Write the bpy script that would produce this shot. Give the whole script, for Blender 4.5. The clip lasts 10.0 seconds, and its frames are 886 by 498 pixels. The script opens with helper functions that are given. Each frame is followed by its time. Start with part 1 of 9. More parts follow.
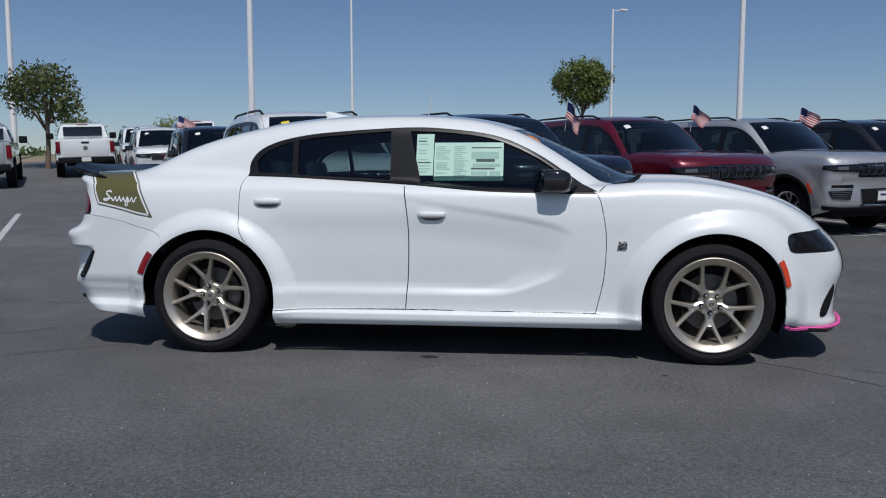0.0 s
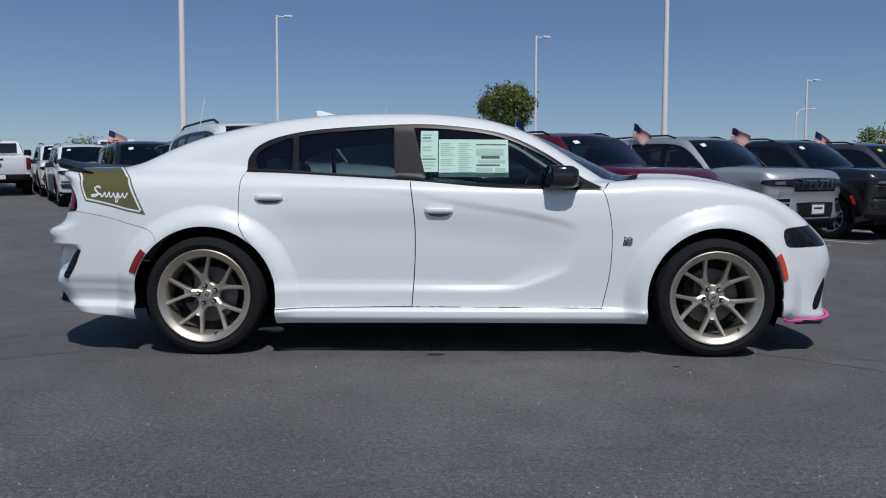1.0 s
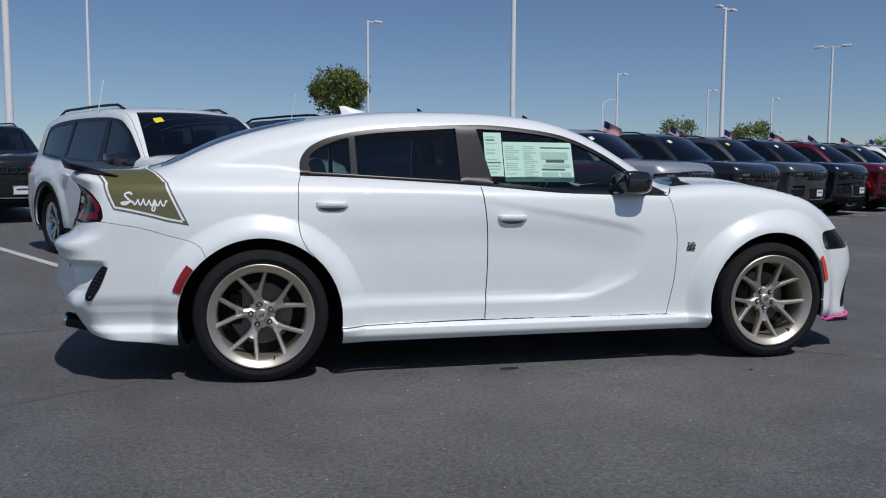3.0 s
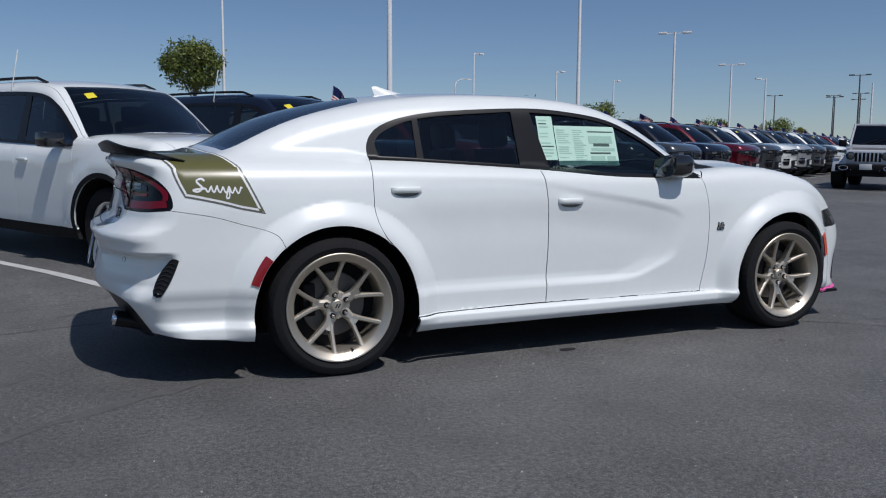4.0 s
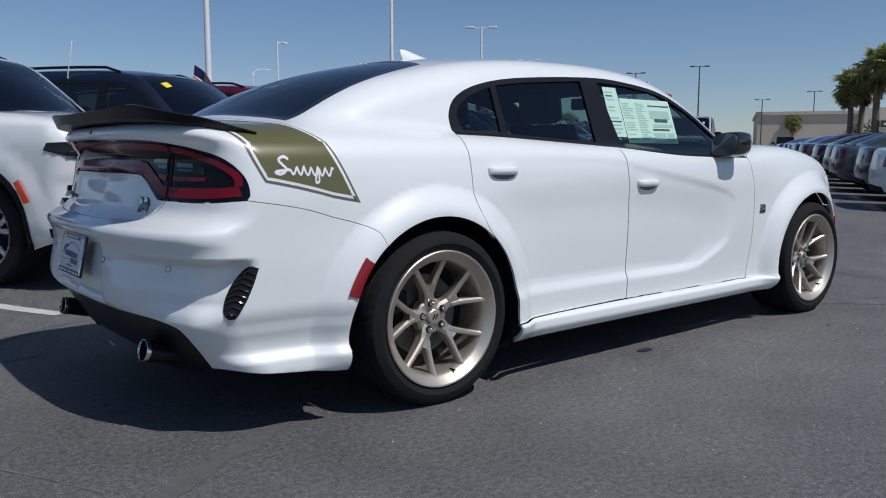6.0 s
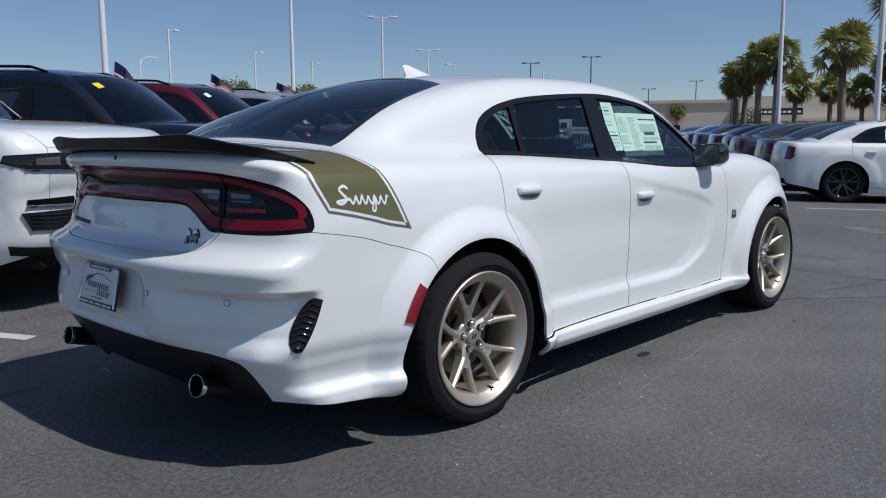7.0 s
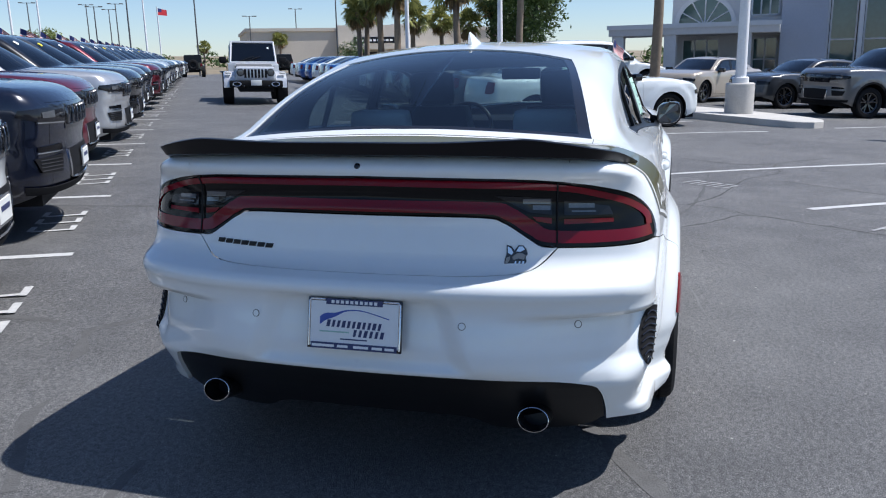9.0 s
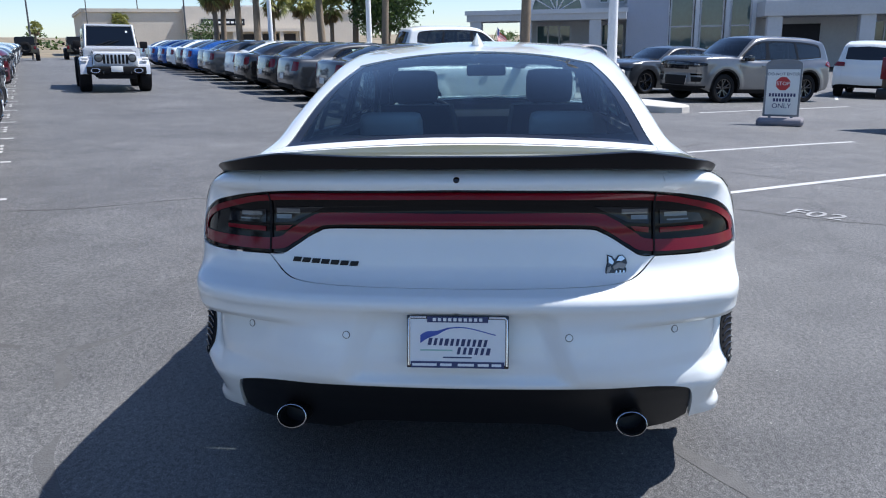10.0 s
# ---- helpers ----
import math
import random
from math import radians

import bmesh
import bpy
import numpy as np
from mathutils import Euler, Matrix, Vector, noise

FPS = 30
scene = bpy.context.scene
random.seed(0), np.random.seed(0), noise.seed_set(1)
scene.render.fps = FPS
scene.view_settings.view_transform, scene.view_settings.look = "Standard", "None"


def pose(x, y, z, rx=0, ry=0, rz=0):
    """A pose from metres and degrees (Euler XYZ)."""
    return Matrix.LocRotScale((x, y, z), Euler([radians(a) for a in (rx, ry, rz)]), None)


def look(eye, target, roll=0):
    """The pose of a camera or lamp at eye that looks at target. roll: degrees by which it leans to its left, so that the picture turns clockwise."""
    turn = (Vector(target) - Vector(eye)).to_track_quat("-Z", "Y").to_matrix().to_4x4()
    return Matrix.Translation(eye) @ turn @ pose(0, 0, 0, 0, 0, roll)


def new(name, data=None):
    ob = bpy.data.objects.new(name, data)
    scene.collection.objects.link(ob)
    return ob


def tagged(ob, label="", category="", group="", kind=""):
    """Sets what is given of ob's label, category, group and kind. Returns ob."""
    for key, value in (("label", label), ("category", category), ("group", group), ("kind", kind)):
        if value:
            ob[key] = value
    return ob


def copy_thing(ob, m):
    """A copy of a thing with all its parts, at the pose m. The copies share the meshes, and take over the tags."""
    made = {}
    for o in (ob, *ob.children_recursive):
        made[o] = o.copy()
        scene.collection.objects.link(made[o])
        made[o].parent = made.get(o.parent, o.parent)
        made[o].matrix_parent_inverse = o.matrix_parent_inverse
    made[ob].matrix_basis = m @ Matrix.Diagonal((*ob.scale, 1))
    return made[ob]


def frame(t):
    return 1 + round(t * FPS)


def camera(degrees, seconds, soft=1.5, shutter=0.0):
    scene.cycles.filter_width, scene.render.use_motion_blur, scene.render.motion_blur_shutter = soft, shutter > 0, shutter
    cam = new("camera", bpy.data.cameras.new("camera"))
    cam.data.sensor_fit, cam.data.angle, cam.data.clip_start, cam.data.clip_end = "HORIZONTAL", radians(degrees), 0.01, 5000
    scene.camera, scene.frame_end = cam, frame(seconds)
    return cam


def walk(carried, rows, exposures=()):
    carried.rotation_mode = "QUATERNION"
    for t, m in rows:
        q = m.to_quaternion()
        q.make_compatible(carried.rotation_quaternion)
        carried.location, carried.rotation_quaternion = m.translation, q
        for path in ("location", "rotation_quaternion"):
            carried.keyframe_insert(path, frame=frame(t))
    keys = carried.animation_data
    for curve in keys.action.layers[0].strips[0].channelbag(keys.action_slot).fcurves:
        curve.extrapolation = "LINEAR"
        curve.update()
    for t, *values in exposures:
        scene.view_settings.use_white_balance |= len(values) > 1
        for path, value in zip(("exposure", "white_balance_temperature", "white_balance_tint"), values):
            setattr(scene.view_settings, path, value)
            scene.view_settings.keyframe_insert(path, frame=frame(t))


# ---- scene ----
cam = camera(57.9, 10.0, 1.1)
PATH = [
    (0, (0.508, -5.714, 1.131), (0.275, -3.737, 0.937), -0.0),
    (0.5, (0.133, -5.794, 1.054), (0.01, -3.803, 0.9), 0.1),
    (1, (-0.025, -5.728, 0.956), (-0.056, -3.733, 0.824), 0.2),
    (1.5, (-0.118, -5.675, 0.944), (-0.043, -3.68, 0.819), 0.1),
    (2, (-0.544, -5.694, 0.975), (-0.404, -3.703, 0.84), 0.2),
    (2.5, (-1.009, -5.574, 1.03), (-0.739, -3.599, 0.866), 0.2),
    (2.7, (-1.219, -5.459, 1.053), (-0.887, -3.494, 0.889), 0.2),
    (3.8, (-2.392, -4.935, 1.101), (-1.651, -3.09, 0.887), 0.5),
    (4, (-2.672, -4.856, 1.105), (-1.867, -3.039, 0.882), 0.3),
    (4.5, (-3.103, -4.469, 1.102), (-2.146, -2.728, 0.874), 0.3),
    (5, (-3.395, -4.02, 1.089), (-2.323, -2.346, 0.87), 0.2),
    (5.5, (-3.488, -3.65, 1.013), (-2.317, -2.047, 0.772), 0.2),
    (6.8, (-3.806, -3.229, 1.105), (-2.424, -1.804, 0.862), -0.4),
    (7, (-3.963, -3.098, 1.16), (-2.53, -1.728, 0.893), -0.4),
    (7.5, (-4.282, -2.608, 1.238), (-2.716, -1.407, 0.913), -0.7),
    (8, (-4.588, -2.043, 1.287), (-2.89, -1.054, 0.916), -0.8),
    (8.5, (-4.745, -1.458, 1.33), (-2.94, -0.701, 0.919), -1.2),
    (9, (-4.922, -0.925, 1.415), (-3.044, -0.406, 0.962), -1.2),
    (9.5, (-4.967, -0.483, 1.468), (-3.047, -0.176, 0.997), -1.1),
    (10, (-5.001, -0.166, 1.513), (-3.071, 0.001, 1.015), -0.9),
]
walk(cam, [(t, look(eye, target, roll)) for t, eye, target, roll in PATH],
     [(0.0, -0.40, 6140, 13), (2.5, -0.38, 6140, 13), (4.5, -0.31, 6140, 13), (5.5, -0.23, 6140, 13), (7.5, -0.11, 6140, 13), (8.5, 0.29, 6010, 13), (9.0, 0.54, 6010, 13), (10.0, 0.83, 6010, 13)])
# ---- world and sun ----
SUN_DIR = Vector((0.17, -0.60, 1.0)).normalized()      # towards the sun
world = bpy.data.worlds.new("world")
scene.world = world
world.use_nodes = True
wn = world.node_tree
sky = wn.nodes.new("ShaderNodeTexSky")
sky.sky_type = "NISHITA"
sky.sun_disc = False
sky.sun_elevation = math.asin(SUN_DIR.z)
sky.sun_rotation = math.atan2(SUN_DIR.x, SUN_DIR.y)
sky.altitude = 900
sky.air_density = 1.0
sky.dust_density = 0.4
sky.ozone_density = 4.0
wn.links.new(sky.outputs[0], wn.nodes["Background"].inputs[0])
wn.nodes["Background"].inputs[1].default_value = 0.085
sun = new("sun", bpy.data.lights.new("sun", "SUN"))
sun.data.energy = 4.0
sun.data.angle = radians(0.53)
sun.data.color = (1.0, 0.955, 0.88)
sun.matrix_world = look(SUN_DIR * 50, (0, 0, 0))

# ---- materials ----


def mat(name, color, rough=0.5, metal=0.0, coat=0.0, spec=0.5, vary=0.0, scale=4.0, bump=0.0, bump_scale=80.0, emit=0.0,
        trans=0.0, alpha=1.0, random_tint=0.0, rough_vary=0.0, ior=1.5):
    """A principled material with colour mottling at two scales, roughness wear and fine relief."""
    m = bpy.data.materials.new(name)
    m.use_nodes = True
    nt = m.node_tree
    b = nt.nodes["Principled BSDF"]
    b.inputs["Base Color"].default_value = (*color, 1)
    b.inputs["Roughness"].default_value = rough
    b.inputs["Metallic"].default_value = metal
    b.inputs["Coat Weight"].default_value = coat
    b.inputs["Coat Roughness"].default_value = 0.03
    b.inputs["Specular IOR Level"].default_value = spec
    b.inputs["IOR"].default_value = ior
    b.inputs["Transmission Weight"].default_value = trans
    b.inputs["Alpha"].default_value = alpha
    if emit:
        b.inputs["Emission Color"].default_value = (*color, 1)
        b.inputs["Emission Strength"].default_value = emit
    if vary or bump or rough_vary or random_tint:
        tc = nt.nodes.new("ShaderNodeTexCoord")
        n1, n2 = nt.nodes.new("ShaderNodeTexNoise"), nt.nodes.new("ShaderNodeTexNoise")
        n1.inputs["Scale"].default_value, n2.inputs["Scale"].default_value = scale, scale * 13
        n1.inputs["Detail"].default_value = n2.inputs["Detail"].default_value = 5
        for n in (n1, n2):
            nt.links.new(tc.outputs["Object"], n.inputs["Vector"])
        add = nt.nodes.new("ShaderNodeMath")
        add.operation = "ADD"
        nt.links.new(n1.outputs["Fac"], add.inputs[0])
        nt.links.new(n2.outputs["Fac"], add.inputs[1])
        rng = nt.nodes.new("ShaderNodeMapRange")
        rng.inputs["From Min"].default_value, rng.inputs["From Max"].default_value = 0.6, 1.4
        rng.inputs["To Min"].default_value, rng.inputs["To Max"].default_value = 1 - vary, 1 + vary
        nt.links.new(add.outputs[0], rng.inputs["Value"])
        if vary or random_tint:
            mul = nt.nodes.new("ShaderNodeVectorMath")
            mul.operation = "SCALE"
            mul.inputs[0].default_value = color
            last = rng.outputs[0]
            if random_tint:
                oi = nt.nodes.new("ShaderNodeObjectInfo")
                r2 = nt.nodes.new("ShaderNodeMapRange")
                r2.inputs["To Min"].default_value, r2.inputs["To Max"].default_value = 1 - random_tint, 1 + random_tint
                nt.links.new(oi.outputs["Random"], r2.inputs["Value"])
                mm = nt.nodes.new("ShaderNodeMath")
                mm.operation = "MULTIPLY"
                nt.links.new(last, mm.inputs[0])
                nt.links.new(r2.outputs[0], mm.inputs[1])
                last = mm.outputs[0]
            nt.links.new(last, mul.inputs["Scale"])
            nt.links.new(mul.outputs[0], b.inputs["Base Color"])
        if rough_vary:
            r3 = nt.nodes.new("ShaderNodeMapRange")
            r3.inputs["From Min"].default_value, r3.inputs["From Max"].default_value = 0.6, 1.4
            r3.inputs["To Min"].default_value, r3.inputs["To Max"].default_value = max(0.02, rough - rough_vary), min(1, rough + rough_vary)
            nt.links.new(add.outputs[0], r3.inputs["Value"])
            nt.links.new(r3.outputs[0], b.inputs["Roughness"])
        if bump:
            n3 = nt.nodes.new("ShaderNodeTexNoise")
            n3.inputs["Scale"].default_value, n3.inputs["Detail"].default_value = bump_scale, 6
            nt.links.new(tc.outputs["Object"], n3.inputs["Vector"])
            bp = nt.nodes.new("ShaderNodeBump")
            bp.inputs["Strength"].default_value, bp.inputs["Distance"].default_value = bump, 0.01
            nt.links.new(n3.outputs["Fac"], bp.inputs["Height"])
            nt.links.new(bp.outputs[0], b.inputs["Normal"])
    return m


def tinted_glass(name, color, rough=0.0, base=0.06):
    """Thin tinted car glass: a see-through film of one colour with a gloss that grows towards grazing."""
    m = bpy.data.materials.new(name)
    m.use_nodes = True
    nt = m.node_tree
    nt.nodes.remove(nt.nodes["Principled BSDF"])
    t, g, mix, fr, pw, ma = (nt.nodes.new("ShaderNode" + k) for k in ("BsdfTransparent", "BsdfGlossy", "MixShader", "LayerWeight", "Math", "Math"))
    t.inputs["Color"].default_value = (*color, 1)
    g.inputs["Roughness"].default_value = rough
    fr.inputs["Blend"].default_value = 0.5
    pw.operation, pw.inputs[1].default_value = "POWER", 4.0
    ma.operation = "MULTIPLY_ADD"
    ma.inputs[1].default_value, ma.inputs[2].default_value = 0.9, base
    nt.links.new(fr.outputs["Facing"], pw.inputs[0])
    nt.links.new(pw.outputs[0], ma.inputs[0])
    nt.links.new(ma.outputs[0], mix.inputs[0])
    nt.links.new(t.outputs[0], mix.inputs[1])
    nt.links.new(g.outputs[0], mix.inputs[2])
    nt.links.new(mix.outputs[0], nt.nodes["Material Output"].inputs[0])
    return m


def paint(name, color, metal=0.0, rough=0.32, flake=0.0):
    return mat(name, color, rough=rough, metal=metal, coat=1.0, vary=0.015 + flake, scale=1.5, rough_vary=0.03)


WHITE = paint("white_paint", (0.785, 0.812, 0.797), rough=0.36)
BLACK_GLOSS = mat("gloss_black", (0.012, 0.012, 0.014), rough=0.12, coat=0.6, rough_vary=0.04, vary=0.05)
BLACK_SATIN = mat("satin_black", (0.009, 0.009, 0.010), rough=0.34, spec=0.3, vary=0.1, bump=0.03, bump_scale=300)
BLACK_MATTE = mat("black_plastic", (0.007, 0.007, 0.008), rough=0.75, spec=0.25, vary=0.15, bump=0.06, bump_scale=250)
DARK_LINING = mat("dark_lining", (0.013, 0.013, 0.015), rough=0.9, spec=0.3, vary=0.1)
SEAT = mat("black_leather", (0.035, 0.035, 0.038), rough=0.5, vary=0.12, bump=0.12, bump_scale=160)
RUBBER = mat("tyre_rubber", (0.013, 0.013, 0.014), rough=0.85, spec=0.2, vary=0.18, scale=7, bump=0.08, bump_scale=220)
BRONZE = mat("satin_bronze", (0.53, 0.485, 0.41), rough=0.45, metal=0.85, vary=0.05, scale=9, rough_vary=0.06)
CHROME = mat("chrome", (0.72, 0.72, 0.73), rough=0.12, metal=1.0, vary=0.04, rough_vary=0.04)
GRILLE_EDGE = mat("dark_chrome", (0.20, 0.20, 0.21), rough=0.2, metal=1.0, vary=0.1)
ALLOY = mat("silver_alloy", (0.62, 0.63, 0.65), rough=0.25, metal=0.9, vary=0.05, rough_vary=0.06)
STEEL = mat("dull_steel", (0.30, 0.29, 0.28), rough=0.45, metal=0.9, vary=0.15, scale=20)
RED_LENS = mat("red_lens", (0.16, 0.003, 0.011), rough=0.12, coat=0.1, spec=0.3, vary=0.1, scale=12)
AMBER_LENS = mat("amber_lens", (0.72, 0.065, 0.02), rough=0.15, coat=1.0, vary=0.08, scale=15)
MARKER_RED = mat("marker_red", (0.23, 0.003, 0.010), rough=0.2, coat=0.3, vary=0.08, scale=15)
CLEAR_LENS = mat("clear_lens", (0.10, 0.105, 0.11), rough=0.12, metal=0.2, coat=1.0, vary=0.3, scale=18)
LAMP_BLACK = mat("lamp_black", (0.005, 0.005, 0.006), rough=0.10, spec=0.22, vary=0.1)
SMOKE_LENS = mat("smoked_lens", (0.012, 0.012, 0.014), rough=0.08, coat=0.15, spec=0.3, vary=0.3, scale=20)
GLASS = tinted_glass("side_glass", (0.34, 0.43, 0.44))
GLASS_REAR = tinted_glass("rear_glass", (0.52, 0.63, 0.66), base=0.10)
GLASS_CLEAR = tinted_glass("windscreen_glass", (0.74, 0.86, 0.82))
GLASS_DARK = tinted_glass("dark_glass", (0.16, 0.18, 0.19), base=0.09)
OLIVE = mat("olive_decal", (0.115, 0.108, 0.030), rough=0.3, coat=0.8, vary=0.05, scale=6)
DECAL_WHITE = mat("decal_white", (0.78, 0.78, 0.76), rough=0.35, vary=0.03)
DECAL_GREY = mat("decal_grey", (0.13, 0.13, 0.115), rough=0.35, vary=0.03)
PAPER = mat("sticker_paper", (0.50, 0.72, 0.60), rough=0.6, vary=0.04, scale=12)
PAPER_MID = mat("sticker_print_pale", (0.33, 0.52, 0.43), rough=0.6, vary=0.08)
PRINT = mat("sticker_print", (0.05, 0.09, 0.08), rough=0.6, vary=0.1)
PINK = mat("pink_guard", (0.72, 0.10, 0.34), rough=0.45, vary=0.08)
YELLOW = mat("yellow_tag", (0.75, 0.62, 0.03), rough=0.5, vary=0.05)
NAVY_PRINT = mat("navy_print", (0.03, 0.04, 0.12), rough=0.4, vary=0.05)
# ---- mesh helpers ----


def thing(name, label, category, m=None, group="", kind=""):
    ob = new(name)
    ob.empty_display_size = 0.2
    if m is not None:
        ob.matrix_world = m
    return tagged(ob, label, category, group, kind)


def obj(name, me, material, parent=None, label=""):
    ob = new(name, me)
    if material is not None and not me.materials:
        me.materials.append(material)
    if parent is not None:
        ob.parent = parent
    if label:
        ob["label"] = label
    return ob


def part(name, bm, material, parent=None, label="", smooth=None):
    """A bmesh as one mesh object under a thing or part; smooth: the angle past which edges stay sharp."""
    me = bpy.data.meshes.new(name)
    bmesh.ops.recalc_face_normals(bm, faces=bm.faces)
    bm.to_mesh(me)
    bm.free()
    if smooth is not None:
        me.shade_smooth()
        me.set_sharp_from_angle(angle=radians(smooth))
    return obj(name, me, material, parent, label)


def raw(name, verts, faces, material, parent=None, label="", smooth=None):
    me = bpy.data.meshes.new(name)
    me.from_pydata([tuple(v) for v in verts], [], [tuple(int(i) for i in f) for f in faces])
    if smooth is not None:
        me.shade_smooth()
        me.set_sharp_from_angle(angle=radians(smooth))
    return obj(name, me, material, parent, label)


def add_box(bm, c, s, bevel=0.0, m=None):
    """A bevelled box of size s round c, added to bm."""
    r = bmesh.ops.create_cube(bm, size=1.0)
    vs = r["verts"]
    for v in vs:
        v.co = Vector((v.co.x * s[0], v.co.y * s[1], v.co.z * s[2]))
    if bevel:
        es = list({e for v in vs for e in v.link_edges})
        r = bmesh.ops.bevel(bm, geom=es, offset=bevel, segments=2, affect="EDGES", profile=0.6)
        vs = list({v for f in r["faces"] for v in f.verts} | {v for v in vs if v.is_valid})
        seen, stack = set(vs), list(vs)
        while stack:
            v = stack.pop()
            for e in v.link_edges:
                o = e.other_vert(v)
                if o not in seen:
                    seen.add(o)
                    stack.append(o)
        vs = list(seen)
    for v in vs:
        if m is not None:
            v.co = m @ v.co
        v.co += Vector(c)
    return vs


def box(name, c, s, material, parent=None, bevel=0.0, label="", m=None):
    bm = bmesh.new()
    add_box(bm, c, s, bevel, m)
    return part(name, bm, material, parent, label, 40 if bevel else None)


def lathe(name, profile, material, parent=None, label="", n=48, axis="z", origin=(0, 0, 0), smooth=35, arc=1.0):
    """A turned solid: profile of (radius, along) pairs spun round an axis."""
    verts, faces = [], []
    k = len(profile)
    for i in range(n):
        a = 2 * math.pi * i / n * arc
        for r, h in profile:
            c, s = r * math.cos(a), r * math.sin(a)
            p = {"z": (c, s, h), "y": (c, h, s), "x": (h, c, s)}[axis]
            verts.append((p[0] + origin[0], p[1] + origin[1], p[2] + origin[2]))
    for i in range(n if arc == 1.0 else n - 1):
        j = (i + 1) % n
        for q in range(k - 1):
            faces.append((i * k + q, j * k + q, j * k + q + 1, i * k + q + 1))
    bm = bmesh.new()
    bv = [bm.verts.new(v) for v in verts]
    for f in faces:
        if len({tuple(round(c, 6) for c in verts[i]) for i in f}) >= 3:
            bm.faces.new([bv[i] for i in f])
    bmesh.ops.remove_doubles(bm, verts=bm.verts, dist=1e-5)
    return part(name, bm, material, parent, label, smooth)


def loft(name, rings, material, parent=None, label="", closed=True, cap=True, smooth=40):
    """A skin through rings of equal point counts."""
    bm = bmesh.new()
    rows = [[bm.verts.new(p) for p in r] for r in rings]
    k = len(rows[0])
    for a, b in zip(rows, rows[1:]):
        for i in range(k if closed else k - 1):
            j = (i + 1) % k
            bm.faces.new((a[i], a[j], b[j], b[i]))
    if cap and closed:
        bm.faces.new(rows[0])
        bm.faces.new(rows[-1])
    return part(name, bm, material, parent, label, smooth)


def tube(name, pts, radius, material, parent=None, label="", n=10, taper=None):
    """A round rod along points."""
    rings = []
    pts = [Vector(p) for p in pts]
    for i, p in enumerate(pts):
        d = (pts[min(i + 1, len(pts) - 1)] - pts[max(i - 1, 0)]).normalized()
        u = d.orthogonal().normalized() if i == 0 else (u - d * u.dot(d)).normalized()
        v = d.cross(u)
        r = radius if taper is None else radius + (taper - radius) * i / (len(pts) - 1)
        rings.append([p + (u * math.cos(2 * math.pi * k / n) + v * math.sin(2 * math.pi * k / n)) * r for k in range(n)])
    return loft(name, rings, material, parent, label, smooth=50)


def text_mesh(name, body, size, depth, material, parent=None, m=None, label="", align="CENTER"):
    cu = bpy.data.curves.new(name, "FONT")
    cu.body, cu.size, cu.extrude = body, size, depth
    cu.align_x, cu.align_y = align, "CENTER"
    cu.resolution_u = 3
    tmp = bpy.data.objects.new(name, cu)
    scene.collection.objects.link(tmp)
    bpy.context.view_layer.update()
    me = bpy.data.meshes.new_from_object(tmp)
    bpy.data.objects.remove(tmp)
    me.materials.clear()
    ob = obj(name, me, material, parent, label)
    if m is not None:
        ob.matrix_local = m
    return ob


# ---- smooth numbers ----


def curve(*pts):
    """A smooth function through (x, y) pairs, flat past its ends."""
    p = np.array(pts, float)
    x, y = p[:, 0], p[:, 1]
    h = np.diff(x)
    d = np.diff(y) / h
    g = np.concatenate(([d[0]], (d[:-1] * h[1:] + d[1:] * h[:-1]) / (h[1:] + h[:-1]), [d[-1]]))
    g[1:-1] = np.where(d[:-1] * d[1:] <= 0, 0, g[1:-1])

    def f(t):
        t = np.clip(np.asarray(t, float), x[0], x[-1])
        i = np.clip(np.searchsorted(x, t) - 1, 0, len(x) - 2)
        u = (t - x[i]) / h[i]
        return ((1 + 2 * u) * (1 - u) ** 2 * y[i] + u * (1 - u) ** 2 * h[i] * g[i]
                + u * u * (3 - 2 * u) * y[i + 1] + u * u * (u - 1) * h[i] * g[i + 1])
    return f


def smax(a, b, k):
    h = np.clip(0.5 + 0.5 * (a - b) / k, 0, 1)
    return b + (a - b) * h + k * h * (1 - h)


def smin(a, b, k):
    return -smax(-a, -b, k)


def step01(a, b, v):
    u = np.clip((v - a) / (b - a), 0, 1)
    return u * u * (3 - 2 * u)


def flow(pts, step, smooth=True):
    """Points every `step` along a smooth (or straight) open line through pts of any dimension."""
    p = np.array(pts, float)
    if smooth and len(p) > 2:
        ext = np.vstack((2 * p[0] - p[1], p, 2 * p[-1] - p[-2]))
        out = []
        for i in range(1, len(ext) - 2):
            a, b, c, d = ext[i - 1:i + 3]
            u = np.linspace(0, 1, 12, endpoint=False)[:, None]
            out.append(0.5 * (2 * b + (c - a) * u + (2 * a - 5 * b + 4 * c - d) * u ** 2 + (3 * b - a - 3 * c + d) * u ** 3))
        p = np.vstack(out + [ext[-2:-1]])
    seg = np.linalg.norm(np.diff(p, axis=0), axis=1)
    t = np.concatenate(([0], np.cumsum(seg)))
    n = max(1, int(round(t[-1] / step)))
    s = np.linspace(0, t[-1], n + 1)
    return np.stack([np.interp(s, t, p[:, k]) for k in range(p.shape[1])], 1)


def loop(*lines):
    """Joins lines end to end into one closed outline."""
    out = []
    for ln in lines:
        for q in ln:
            if not out or np.linalg.norm(np.asarray(q) - out[-1]) > 2e-4:
                out.append(np.asarray(q, float))
    if np.linalg.norm(out[0] - out[-1]) < 2e-4:
        out.pop()
    return np.array(out)


